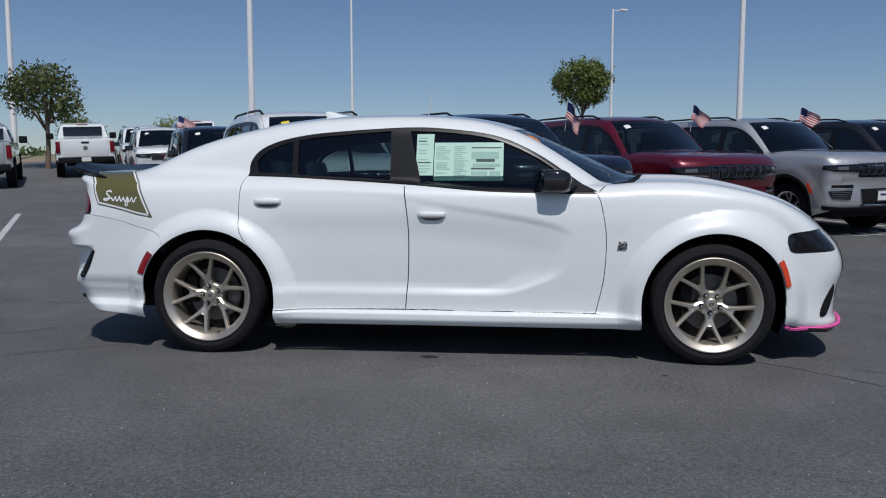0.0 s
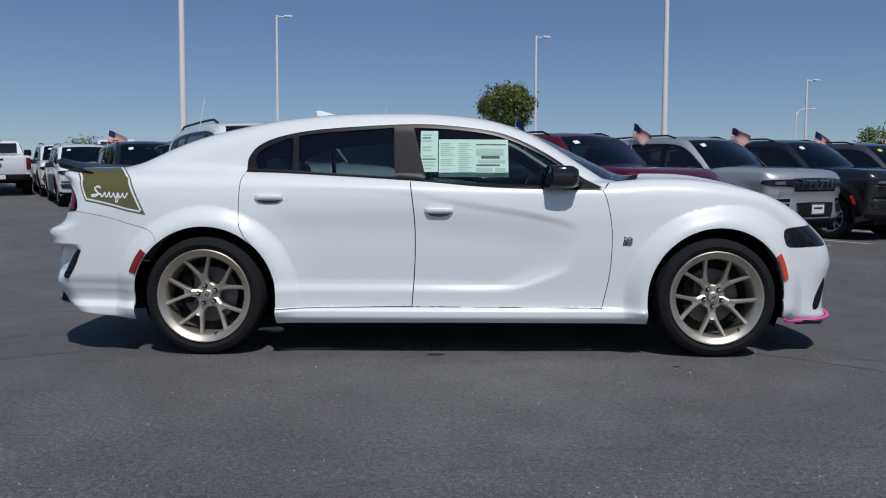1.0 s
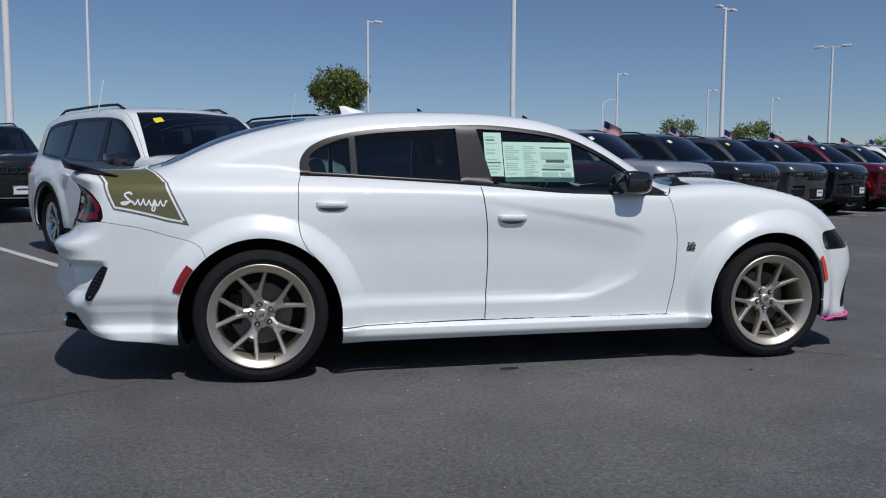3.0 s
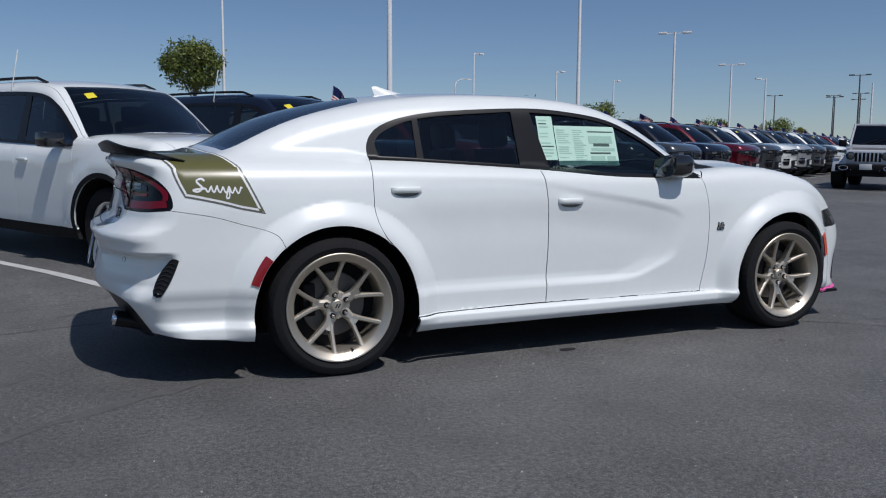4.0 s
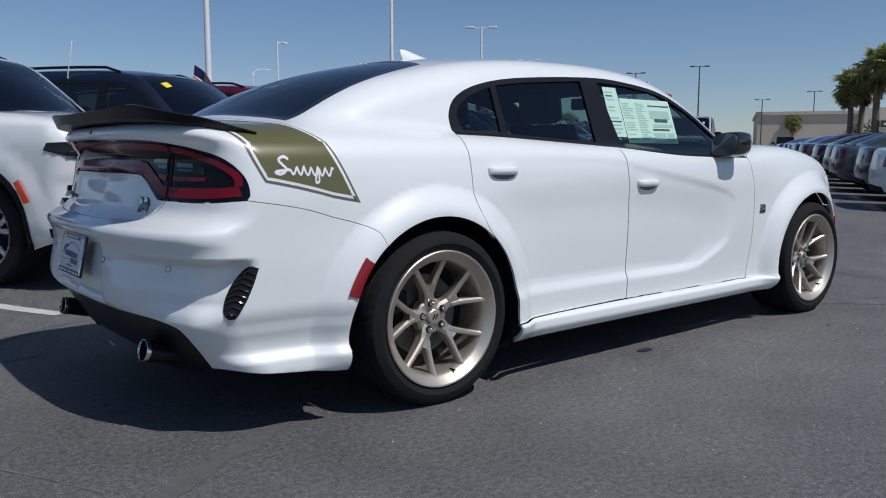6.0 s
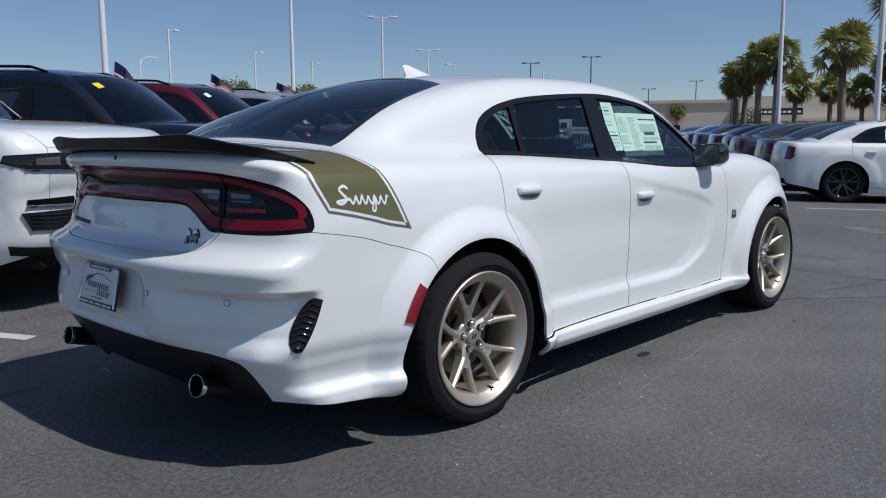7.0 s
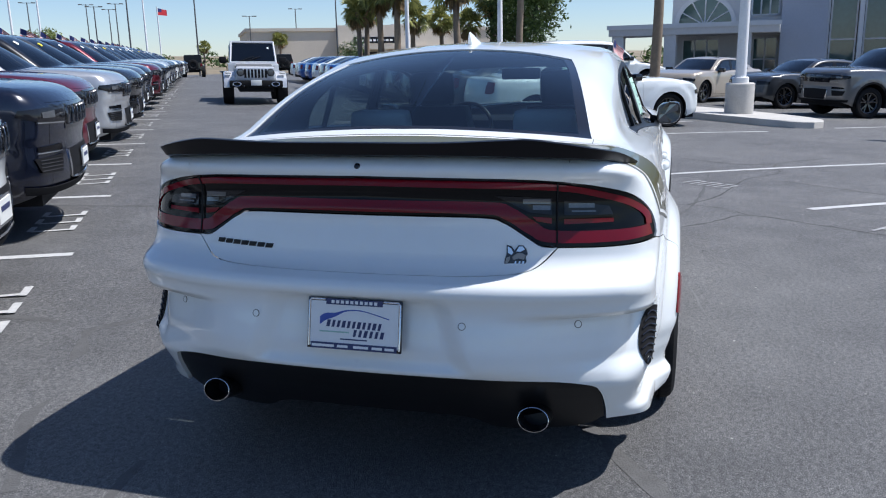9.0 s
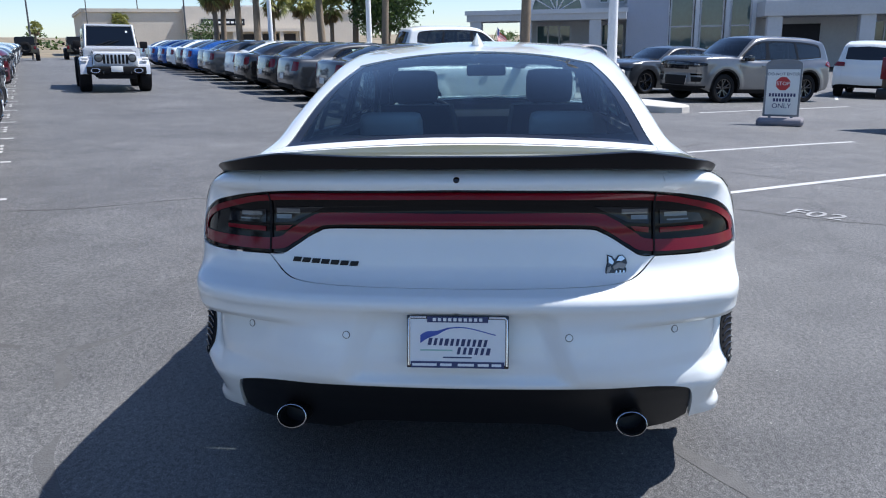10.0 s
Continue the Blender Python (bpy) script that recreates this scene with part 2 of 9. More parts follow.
def inside(poly, p):
    x, y = p[:, 0], p[:, 1]
    r = np.zeros(len(p), bool)
    a, b = poly, np.roll(poly, -1, 0)
    for (x0, y0), (x1, y1) in zip(a, b):
        if y0 != y1:
            r ^= ((y0 > y) != (y1 > y)) & (x < (x1 - x0) * (y - y0) / (y1 - y0) + x0)
    return r


# ---- car bodies: one smooth implicit form, skinned panel by panel ----
from mathutils.geometry import delaunay_2d_cdt


class Shell:
    """A car body F(x, w, z) <= 0, w the distance from the middle plane, x ahead, z up."""

    def __init__(self, F, rear_c, front_c):
        self.F, self.rc, self.fc = F, rear_c, front_c     # corner centres (x, w)

    def s_of(self, x, w):
        """The girth coordinate of a plan point: x along the sides, then round the corners to the middle."""
        (xr, wr), (xf, wf) = self.rc, self.fc
        if x < xr:
            if w <= wr:
                return xr - 0.6 * math.pi / 2 - (wr - w)
            return xr - 0.6 * math.atan2(xr - x, w - wr)
        if x > xf:
            if w <= wf:
                return xf + 0.55 * math.pi / 2 + (wf - w)
            return xf + 0.55 * math.atan2(x - xf, w - wf)
        return x

    def girth(self, q):
        (xr, wr), (xf, wf) = self.rc, self.fc
        s, z = q[:, 0], q[:, 1]
        tr = np.clip((xr - s) / 0.6, 0, math.pi / 2)
        tf = np.clip((s - xf) / 0.55, 0, math.pi / 2)
        er = np.maximum(0, xr - 0.6 * math.pi / 2 - s)
        ef = np.maximum(0, s - xf - 0.55 * math.pi / 2)
        dx, dw = -np.sin(tr) + np.sin(tf), np.cos(tr) * np.cos(tf)
        cx = np.clip(s, xr, xf)
        cw = np.where(s < xr, wr - er, np.where(s > xf, wf - ef, 0.25))
        far = 1.1
        O = np.stack((cx + dx * far, cw + dw * far, z), 1)
        D = np.stack((-dx, -dw, np.zeros_like(z)), 1)
        return O, D

    def above(self, q):
        n = len(q)
        return np.stack((q[:, 0], q[:, 1], np.full(n, 2.3)), 1), np.tile((0.0, 0.0, -1.0), (n, 1))

    def lift(self, q, how, reach=1.25, n=60):
        O, D = (self.girth if how == "girth" else self.above)(np.asarray(q, float))
        if how == "above":
            reach = 2.0
        lo, hi = np.zeros(len(O)), np.full(len(O), reach)
        done = np.zeros(len(O), bool)
        for i in range(1, n + 1):
            t = reach * i / n
            P = O + D * t
            hit = ~done & (self.F(P[:, 0], P[:, 1], P[:, 2]) <= 0)
            hi[hit], lo[hit] = t, t - reach / n
            done |= hit
        for _ in range(16):
            mid = (lo + hi) / 2
            P = O + D * mid[:, None]
            inn = self.F(P[:, 0], P[:, 1], P[:, 2]) <= 0
            hi, lo = np.where(inn, mid, hi), np.where(inn, lo, mid)
        return O + D * hi[:, None]

    def normal(self, P):
        e = 0.004
        x, w, z = P[:, 0], np.maximum(P[:, 1], 0), P[:, 2]
        g = np.stack((self.F(x + e, w, z) - self.F(x - e, w, z), self.F(x, w + e, z) - self.F(x, np.abs(w - e), z),
                      self.F(x, w, z + e) - self.F(x, w, z - e)), 1)
        g[:, 1] = np.where(P[:, 1] < 1e-3, 0, g[:, 1])
        return g / np.maximum(np.linalg.norm(g, axis=1, keepdims=True), 1e-9)

    def patch(self, outline, how, step, holes=()):
        """Triangles over an outline in girth (s, z) or plan (x, w) coordinates, lifted onto the body."""
        loops = [np.asarray(outline, float)] + [np.asarray(h, float) for h in holes]
        edge = np.vstack(loops)
        lo, hi = loops[0].min(0), loops[0].max(0)
        gx, gy = np.meshgrid(np.arange(lo[0] + step / 2, hi[0], step), np.arange(lo[1] + step / 2, hi[1], step))
        gx = gx + (np.arange(gx.shape[0]) % 2)[:, None] * step / 2
        g = np.stack((gx.ravel(), gy.ravel()), 1)
        keep = inside(loops[0], g)
        for h in loops[1:]:
            keep &= ~inside(h, g)
        g = g[keep]
        if len(g):
            near = np.full(len(g), 9.0)
            for i in range(0, len(edge), 64):
                near = np.minimum(near, np.linalg.norm(g[:, None] - edge[None, i:i + 64], axis=2).min(1))
            g = g[near > 0.55 * step]
        pts = np.vstack((edge, g)) if len(g) else edge
        es, k = [], 0
        for lp in loops:
            es += [(k + i, k + (i + 1) % len(lp)) for i in range(len(lp))]
            k += len(lp)
        v, _, f, _, _, _ = delaunay_2d_cdt([Vector(p) for p in pts], es, [], 0, 1e-6)
        v = np.array([tuple(p) for p in v])
        f = np.array([t for t in f if len(t) == 3])
        mid = v[f].mean(1)
        keep = inside(loops[0], mid)
        for h in loops[1:]:
            keep &= ~inside(h, mid)
        return self.lift(v, how), f[keep]

    def panel(self, name, pieces, material, parent, sides=(-1,), label="", gap=0.002, depth=0.018, offset=0.0, link=True):
        """One panel from lifted pieces: welded, edged with a turned-in flange, with the body's own normals."""
        V, T, k = [], [], 0
        for v, f in pieces:
            V.append(v)
            T.append(f + k)
            k += len(v)
        V, T = np.vstack(V), np.vstack(T)
        bm = bmesh.new()
        bv = [bm.verts.new(p) for p in V]
        for t in T:
            try:
                bm.faces.new([bv[i] for i in t])
            except ValueError:
                pass
        bmesh.ops.remove_doubles(bm, verts=bm.verts, dist=0.0012)
        bmesh.ops.delete(bm, geom=[q for q in bm.verts if not q.link_faces], context="VERTS")
        bm.verts.index_update()
        V = np.array([q.co[:] for q in bm.verts])
        T = np.array([[q.index for q in f.verts] for f in bm.faces])
        bm.free()
        N = self.normal(V)
        fn = np.cross(V[T[:, 1]] - V[T[:, 0]], V[T[:, 2]] - V[T[:, 0]])
        flip = (fn * N[T].sum(1)).sum(1) < 0
        T[flip] = T[flip][:, ::-1]
        cnt = {}
        for t in T:
            for i in range(3):
                a, b = int(t[i]), int(t[(i + 1) % 3])
                cnt.setdefault((min(a, b), max(a, b)), []).append((a, b))
        rim = [u[0] for u in cnt.values() if len(u) == 1]
        rim = [(a, b) for a, b in rim if not (len(sides) == 2 and V[a, 1] < 2e-3 and V[b, 1] < 2e-3)]
        V = V + N * offset
        inn = np.zeros_like(V)
        for a, b in rim:
            e = V[b] - V[a]
            e /= max(np.linalg.norm(e), 1e-9)
            d = np.cross(N[a] + N[b], e)
            d /= max(np.linalg.norm(d), 1e-9)
            inn[a] += d
            inn[b] += d
        ln = np.linalg.norm(inn, axis=1, keepdims=True)
        inn = np.where(ln > 1e-6, inn / np.maximum(ln, 1e-6), 0)
        V = V + inn * gap
        ids = sorted({i for e in rim for i in e})
        at = {i: j for j, i in enumerate(ids)}
        n0 = len(V)
        rimN = -inn[ids]
        V2 = np.vstack((V, V[ids], V[ids] - N[ids] * depth + inn[ids] * depth * 0.25))
        N2 = np.vstack((N, rimN, rimN))
        m = len(ids)
        Q = [(n0 + at[b], n0 + at[a], n0 + m + at[a], n0 + m + at[b]) for a, b in rim] if depth else []
        verts, norms, faces = [], [], []
        for sd in sides:
            k = len(verts)
            verts += [(x, sd * w, z) for x, w, z in V2]
            norms += [(x, sd * w, z) for x, w, z in N2]
            fs = [tuple(int(i) + k for i in t) for t in T] + [tuple(int(i) + k for i in q) for q in Q]
            # x-w-z to x-y-z keeps handedness for the left side only
            faces += [f[::-1] for f in fs] if sd < 0 else fs
        me = bpy.data.meshes.new(name)
        me.from_pydata(verts, [], faces)
        me.shade_smooth()
        me.normals_split_custom_set_from_vertices(norms)
        return obj(name, me, material, parent, label)
# ---- the lot ----
LOT = radians(31.4)
LV, NV = Vector((math.cos(LOT), math.sin(LOT), 0)), Vector((-math.sin(LOT), math.cos(LOT), 0))
STALL = 2.65


def land(x, y):
    """The height of the ground: level by the sedan, a gentle slope across the lot, a low rise far off."""
    x, y = np.asarray(x, float), np.asarray(y, float)
    s = lambda v: 0.5 * (v + np.sqrt(v * v + 1))
    up = np.minimum(y, 34)
    along, across = x * 0.853 + (y - 3.32) * 0.521, (y - 3.32) * 0.853 - x * 0.521
    h = 0.03 * s(up - 1.0) * (1 - 0.35 * step01(20, 70, along)) + 0.0014 * np.maximum(up - 8, 0) ** 2 * step01(3, 16, across)
    h = h - np.minimum(0.04 * s(-y - 1.5), 0.6) * np.clip((x - 3) / 9, 0, 1)
    r = np.hypot(x - 10, y - 5)
    h = h + 4.2 * step01(85, 280, r) * step01(-60, 60, y + x * 0.4)
    near = step01(3.2, 1.6, np.maximum(np.abs(x) / 2.2, np.abs(y)))
    return h * (1 - near)


def G(x, y):
    return float(land(x, y))


def lot(l, n):
    p = Vector((0, 3.32, 0)) + LV * l + NV * n
    return Vector((p.x, p.y, G(p.x, p.y)))


def stand(p, heading):
    """A pose on the ground at plan point p with x along the heading (degrees), leaning with the slope."""
    e = 0.8
    n = Vector((-(G(p[0] + e, p[1]) - G(p[0] - e, p[1])) / (2 * e), -(G(p[0], p[1] + e) - G(p[0], p[1] - e)) / (2 * e), 1)).normalized()
    x = Vector((math.cos(radians(heading)), math.sin(radians(heading)), 0))
    x = (x - n * x.dot(n)).normalized()
    y = n.cross(x)
    return Matrix(((x.x, y.x, n.x, p[0]), (x.y, y.y, n.y, p[1]), (x.z, y.z, n.z, G(p[0], p[1])), (0, 0, 0, 1)))


def asphalt_material():
    m = bpy.data.materials.new("worn_asphalt")
    m.use_nodes = True
    nt = m.node_tree
    b = nt.nodes["Principled BSDF"]
    tc = nt.nodes.new("ShaderNodeTexCoord")

    def noise_tex(scale, detail, rough=0.55):
        n = nt.nodes.new("ShaderNodeTexNoise")
        n.inputs["Scale"].default_value, n.inputs["Detail"].default_value, n.inputs["Roughness"].default_value = scale, detail, rough
        nt.links.new(tc.outputs["Object"], n.inputs["Vector"])
        return n

    def ramp(src, pts):
        r = nt.nodes.new("ShaderNodeValToRGB")
        els = r.color_ramp.elements
        while len(els) < len(pts):
            els.new(0.5)
        for e, (p, c) in zip(els, pts):
            e.position, e.color = p, (*c, 1)
        nt.links.new(src, r.inputs[0])
        return r

    def mixer(a, c, fac, kind="MULTIPLY"):
        x = nt.nodes.new("ShaderNodeMix")
        x.data_type, x.blend_type = "RGBA", kind
        if isinstance(fac, float):
            x.inputs[0].default_value = fac
        else:
            nt.links.new(fac, x.inputs[0])
        nt.links.new(a, x.inputs[6])
        nt.links.new(c, x.inputs[7])
        return x.outputs[2]

    big = ramp(noise_tex(0.35, 6).outputs[0], [(0.3, (0.097, 0.097, 0.098)), (0.55, (0.124, 0.124, 0.1235)), (0.75, (0.152, 0.151, 0.149))])
    mid = ramp(noise_tex(2.2, 6).outputs[0], [(0.3, (0.83, 0.83, 0.83)), (0.7, (1.13, 1.13, 1.125))])
    grit = ramp(noise_tex(170, 3, 0.75).outputs[0], [(0.34, (0.25, 0.25, 0.26)), (0.50, (0.90, 0.90, 0.90)), (0.66, (2.3, 2.28, 2.2))])
    clod = ramp(noise_tex(44, 3, 0.7).outputs[0], [(0.36, (0.50, 0.50, 0.51)), (0.5, (1.0, 1.0, 1.0)), (0.64, (1.5, 1.5, 1.48))])
    col = mixer(mixer(mixer(big.outputs[0], mid.outputs[0], 1.0), grit.outputs[0], 0.78), clod.outputs[0], 0.68)
    # pale stones and chips
    vor = nt.nodes.new("ShaderNodeTexVoronoi")
    vor.inputs["Scale"].default_value = 55
    nt.links.new(tc.outputs["Object"], vor.inputs["Vector"])
    chip = ramp(vor.outputs["Distance"], [(0.035, (1, 1, 1)), (0.06, (0, 0, 0))])
    sparse = ramp(noise_tex(11, 2).outputs[0], [(0.60, (0, 0, 0)), (0.64, (1, 1, 1))])
    msk = mixer(chip.outputs[0], sparse.outputs[0], 1.0)
    pale = nt.nodes.new("ShaderNodeRGB")
    pale.outputs[0].default_value = (0.26, 0.25, 0.24, 1)
    col = mixer(col, pale.outputs[0], msk, "MIX")
    # hairline cracks that wander
    wob = nt.nodes.new("ShaderNodeVectorMath")
    wob.operation = "MULTIPLY_ADD"
    wn_ = noise_tex(1.3, 4)
    wob.inputs[1].default_value = (0.9, 0.9, 0.0)
    nt.links.new(wn_.outputs["Color"], wob.inputs[0])
    nt.links.new(tc.outputs["Object"], wob.inputs[2])
    cr = nt.nodes.new("ShaderNodeTexVoronoi")
    cr.feature = "DISTANCE_TO_EDGE"
    cr.inputs["Scale"].default_value = 0.16
    nt.links.new(wob.outputs[0], cr.inputs["Vector"])
    crack = ramp(cr.outputs["Distance"], [(0.0012, (0.42, 0.42, 0.43)), (0.0030, (1, 1, 1))])
    col = mixer(col, crack.outputs[0], 0.3)
    # bare desert past the edge of the paving
    sep = nt.nodes.new("ShaderNodeSeparateXYZ")
    nt.links.new(tc.outputs["Object"], sep.inputs[0])
    ln = nt.nodes.new("ShaderNodeVectorMath")
    ln.operation = "LENGTH"
    nt.links.new(tc.outputs["Object"], ln.inputs[0])
    far = nt.nodes.new("ShaderNodeMapRange")
    far.inputs["From Min"].default_value, far.inputs["From Max"].default_value = 92, 96
    nt.links.new(ln.outputs["Value"], far.inputs["Value"])
    row = nt.nodes.new("ShaderNodeVectorMath")
    row.operation = "DOT_PRODUCT"
    row.inputs[1].default_value = (-0.521, 0.853, 0.0)
    nt.links.new(tc.outputs["Object"], row.inputs[0])
    verge = nt.nodes.new("ShaderNodeMapRange")
    verge.inputs["From Min"].default_value, verge.inputs["From Max"].default_value = 37.5, 38.2
    nt.links.new(row.outputs["Value"], verge.inputs["Value"])
    bare = nt.nodes.new("ShaderNodeMath")
    bare.operation = "MAXIMUM"
    nt.links.new(far.outputs[0], bare.inputs[0])
    nt.links.new(verge.outputs[0], bare.inputs[1])
    sand = ramp(noise_tex(0.12, 6).outputs[0], [(0.35, (0.16, 0.13, 0.08)), (0.55, (0.30, 0.24, 0.15)), (0.7, (0.13, 0.12, 0.07))])
    col = mixer(col, sand.outputs[0], bare.outputs[0], "MIX")
    nt.links.new(col, b.inputs["Base Color"])
    b.inputs["Roughness"].default_value = 0.66
    b.inputs["Specular IOR Level"].default_value = 0.5
    bp = nt.nodes.new("ShaderNodeBump")
    bp.inputs["Strength"].default_value, bp.inputs["Distance"].default_value = 0.9, 0.009
    nt.links.new(noise_tex(110, 4, 0.75).outputs[0], bp.inputs["Height"])
    nt.links.new(bp.outputs[0], b.inputs["Normal"])
    return m


ASPHALT = asphalt_material()
axis_x = np.concatenate((-np.geomspace(1500, 44, 14), np.arange(-40, -12, 2.0), np.arange(-12, 28, 0.5), np.arange(28, 76, 2.0), np.geomspace(80, 1500, 14)))
axis_y = np.concatenate((-np.geomspace(1500, 44, 14), np.arange(-40, -14, 2.0), np.arange(-14, 16, 0.5), np.arange(16, 60, 2.0), np.geomspace(64, 1500, 14)))
gx, gy = np.meshgrid(axis_x, axis_y)
gz = land(gx, gy)
nx, ny = len(axis_x), len(axis_y)
ground = raw("ground", np.stack((gx.ravel(), gy.ravel(), gz.ravel()), 1), [(j * nx + i, j * nx + i + 1, (j + 1) * nx + i + 1, (j + 1) * nx + i) for j in range(ny - 1) for i in range(nx - 1)], ASPHALT, None, "", 60)
tagged(ground, "worn grey asphalt lot with fine stones and cracks", "ground", kind="structure")

LINE_PAINT = mat("line_paint", (0.50, 0.50, 0.49), rough=0.7, vary=0.25, scale=3.0, bump=0.1, bump_scale=150)
TAR = mat("crack_filler", (0.095, 0.094, 0.092), rough=0.75, vary=0.3, scale=14, bump=0.5, bump_scale=120)
CRACK = mat("open_crack", (0.070, 0.069, 0.068), rough=0.85, vary=0.3, scale=18)
SPOT = mat("tar_drop", (0.03, 0.03, 0.032), rough=0.6, vary=0.2)
WORN_PAINT = mat("worn_paint", (0.34, 0.34, 0.335), rough=0.8, vary=0.35, scale=5.0, bump=0.2, bump_scale=150)
CHALK = mat("pale_scuff", (0.150, 0.150, 0.150), rough=0.85, vary=0.15, scale=6)
CONCRETE = mat("concrete", (0.50, 0.48, 0.44), rough=0.85, vary=0.15, scale=2.5, bump=0.15, bump_scale=60)


def strip(name, pts, width, material, label, category, lift=0.004, jitter=0.0, seed=0, kind="structure"):
    """A thin painted or poured band lying on the ground along plan points."""
    p = flow(pts, 0.35 if not jitter else 0.12, smooth=len(pts) > 2)
    rg = np.random.RandomState(seed)
    t = np.gradient(p, axis=0)
    t /= np.maximum(np.linalg.norm(t, axis=1, keepdims=True), 1e-9)
    n = np.stack((-t[:, 1], t[:, 0]), 1)
    if jitter:
        p = p + n * rg.normal(0, jitter, (len(p), 1))
    w = width * (1 + (rg.uniform(-0.5, 0.5, (len(p), 1)) if jitter else 0)) / 2
    a, b = p + n * w, p - n * w
    k = len(p)
    v = [(x, y, G(x, y) + lift) for x, y in np.vstack((a, b))]
    ob = raw(name, v, [(i, k + i, k + i + 1, i + 1) for i in range(k - 1)], material)
    return tagged(ob, label, category, kind=kind)


def lot_xy(l, n):
    p = lot(l, n)
    return (p.x, p.y)


for k in range(-2, 24):
    strip("stall_line", [lot_xy(STALL * k - 0.02, 0.0), lot_xy(STALL * k - 0.02, 5.2 if k > -1 else 10.5)], 0.10, LINE_PAINT, "worn white painted stall line on the asphalt", "line")
for k in (-2, -1, 0, 1, *range(3, 16)):
    l0 = 2.13 + 2.62 * (k - 1) + (0.25 if k < 2 else 0.0)
    strip("stall_line", [lot_xy(l0, -6.42), lot_xy(l0 - 0.07, -11.8)], 0.10, LINE_PAINT, "worn white painted stall line on the asphalt", "line")
strip("stall_line", [(13.9, -4.45), (17.6, -9.2)], 0.10, LINE_PAINT, "worn white painted stall line on the asphalt", "line")
strip("stall_line", [(20.5, -10.0), (26.0, -12.0)], 0.10, LINE_PAINT, "worn white painted stall line on the asphalt", "line")


def stall_mark(l, n, body, turn):
    """A painted stall number at plan point (l, n)."""
    m = Matrix.Translation((l, n, G(l, n) + 0.006)) @ pose(0, 0, 0, 0, 0, turn)
    t = text_mesh("stall_marking", body, 0.35, 0.0005, WORN_PAINT, None, m)
    t.matrix_world = m
    tagged(t, "white painted stall marking on the asphalt", "marking", kind="structure")


stall_mark(2.12, -2.84, "F02", 229)


def stall_bars(l, n):
    """Lettering too small to read, as short painted bars."""
    bm = bmesh.new()
    for i in range(3):
        for a, b, sx, sy in ((0, 0.16, 0.22, 0.05), (0, -0.16, 0.22, 0.05), (-0.09, 0, 0.05, 0.30)):
            c = lot(l + (i - 1) * 0.34 + a, n + b)
            vs = add_box(bm, (0, 0, 0), (sx, sy, 0.002), 0, Matrix.Rotation(LOT, 3, "Z"))
            for v in vs:
                v.co += c + Vector((0, 0, 0.006))
    tagged(part("stall_marking", bm, LINE_PAINT), "white painted stall marking on the asphalt", "marking", kind="structure")


for k in range(-1, 12):
    stall_bars(STALL * (k + 0.5), 0.30)


def painted_bars(x, y, turn):
    """A worn stall number that cannot be read, as painted bars."""
    bm = bmesh.new()
    r = Matrix.Rotation(radians(turn), 3, "Z")
    for i in range(3):
        for a, b, sx, sy in ((-0.06, 0, 0.03, 0.28), (0.06, 0, 0.03, 0.28), (0, 0.125, 0.12, 0.03)):
            for v in add_box(bm, (0, 0, 0), (sx, sy, 0.002), 0):
                p = r @ (v.co + Vector((a + (i - 1) * 0.22, b, 0)))
                v.co = Vector((x + p.x, y + p.y, G(x + p.x, y + p.y) + 0.005 + v.co.z))
    tagged(part("stall_marking", bm, WORN_PAINT), "worn white painted stall marking on the asphalt", "marking", kind="structure")


painted_bars(4.62, -1.46, 229)
painted_bars(7.05, -0.02, 229)

# poured crack filler, scuffs, oil spots
for i, (pts, wd, mt) in enumerate((
        ([(-1.85, -0.62), (-2.20, -0.83), (-2.9, -1.28), (-3.5, -1.75), (-4.4, -2.2)], 0.065, TAR),
        ([(-0.62, 1.58), (-0.91, 1.82), (-1.15, 1.98), (-1.36, 2.12), (-1.32, 2.29), (-1.30, 2.48), (-1.5, 3.4)], 0.045, TAR),
        ([(-1.36, 2.12), (-1.66, 1.93), (-1.96, 1.76), (-2.18, 1.68), (-2.37, 1.61), (-2.9, 1.2)], 0.060, TAR),
        ([(1.4, 5.4), (1.71, 4.43), (1.96, 3.76), (2.58, 2.93), (3.0, 2.2)], 0.030, CRACK),
        ([(-2.95, -0.35), (-3.12, -0.55), (-3.4, -0.6)], 0.08, TAR), ([(2.3, -1.0), (3.6, -1.3), (6.5, -1.6)], 0.03, TAR),
        ([(-2.6, 0.9), (-3.6, 0.7), (-4.8, 1.0)], 0.03, TAR),
        ([(1.6, -0.75), (1.92, -0.93), (2.4, -1.4), (2.75, -1.7), (2.36, -2.26), (1.95, -2.75), (1.73, -3.26), (1.3, -3.8)], 0.022, CRACK),
        ([(2.75, -1.7), (3.06, -1.53), (3.23, -1.2), (3.24, -0.84), (3.5, -0.1)], 0.016, CRACK),
        ([(3.23, -1.2), (3.89, -1.53), (5.1, -1.9), (5.75, -2.34), (6.7, -2.42), (7.6, -3.2)], 0.022, CRACK),
        ([(7.2, -1.2), (6.6, -1.9), (6.75, -2.5)], 0.03, CRACK),
        ([(5.0, -2.3), (4.34, -2.97), (3.9, -3.4), (3.34, -3.95), (2.6, -4.6)], 0.022, CRACK))):
    strip("crack_filler", pts, wd, mt, "old filled crack in the asphalt", "crack", 0.0016, 0.007, i + 5)
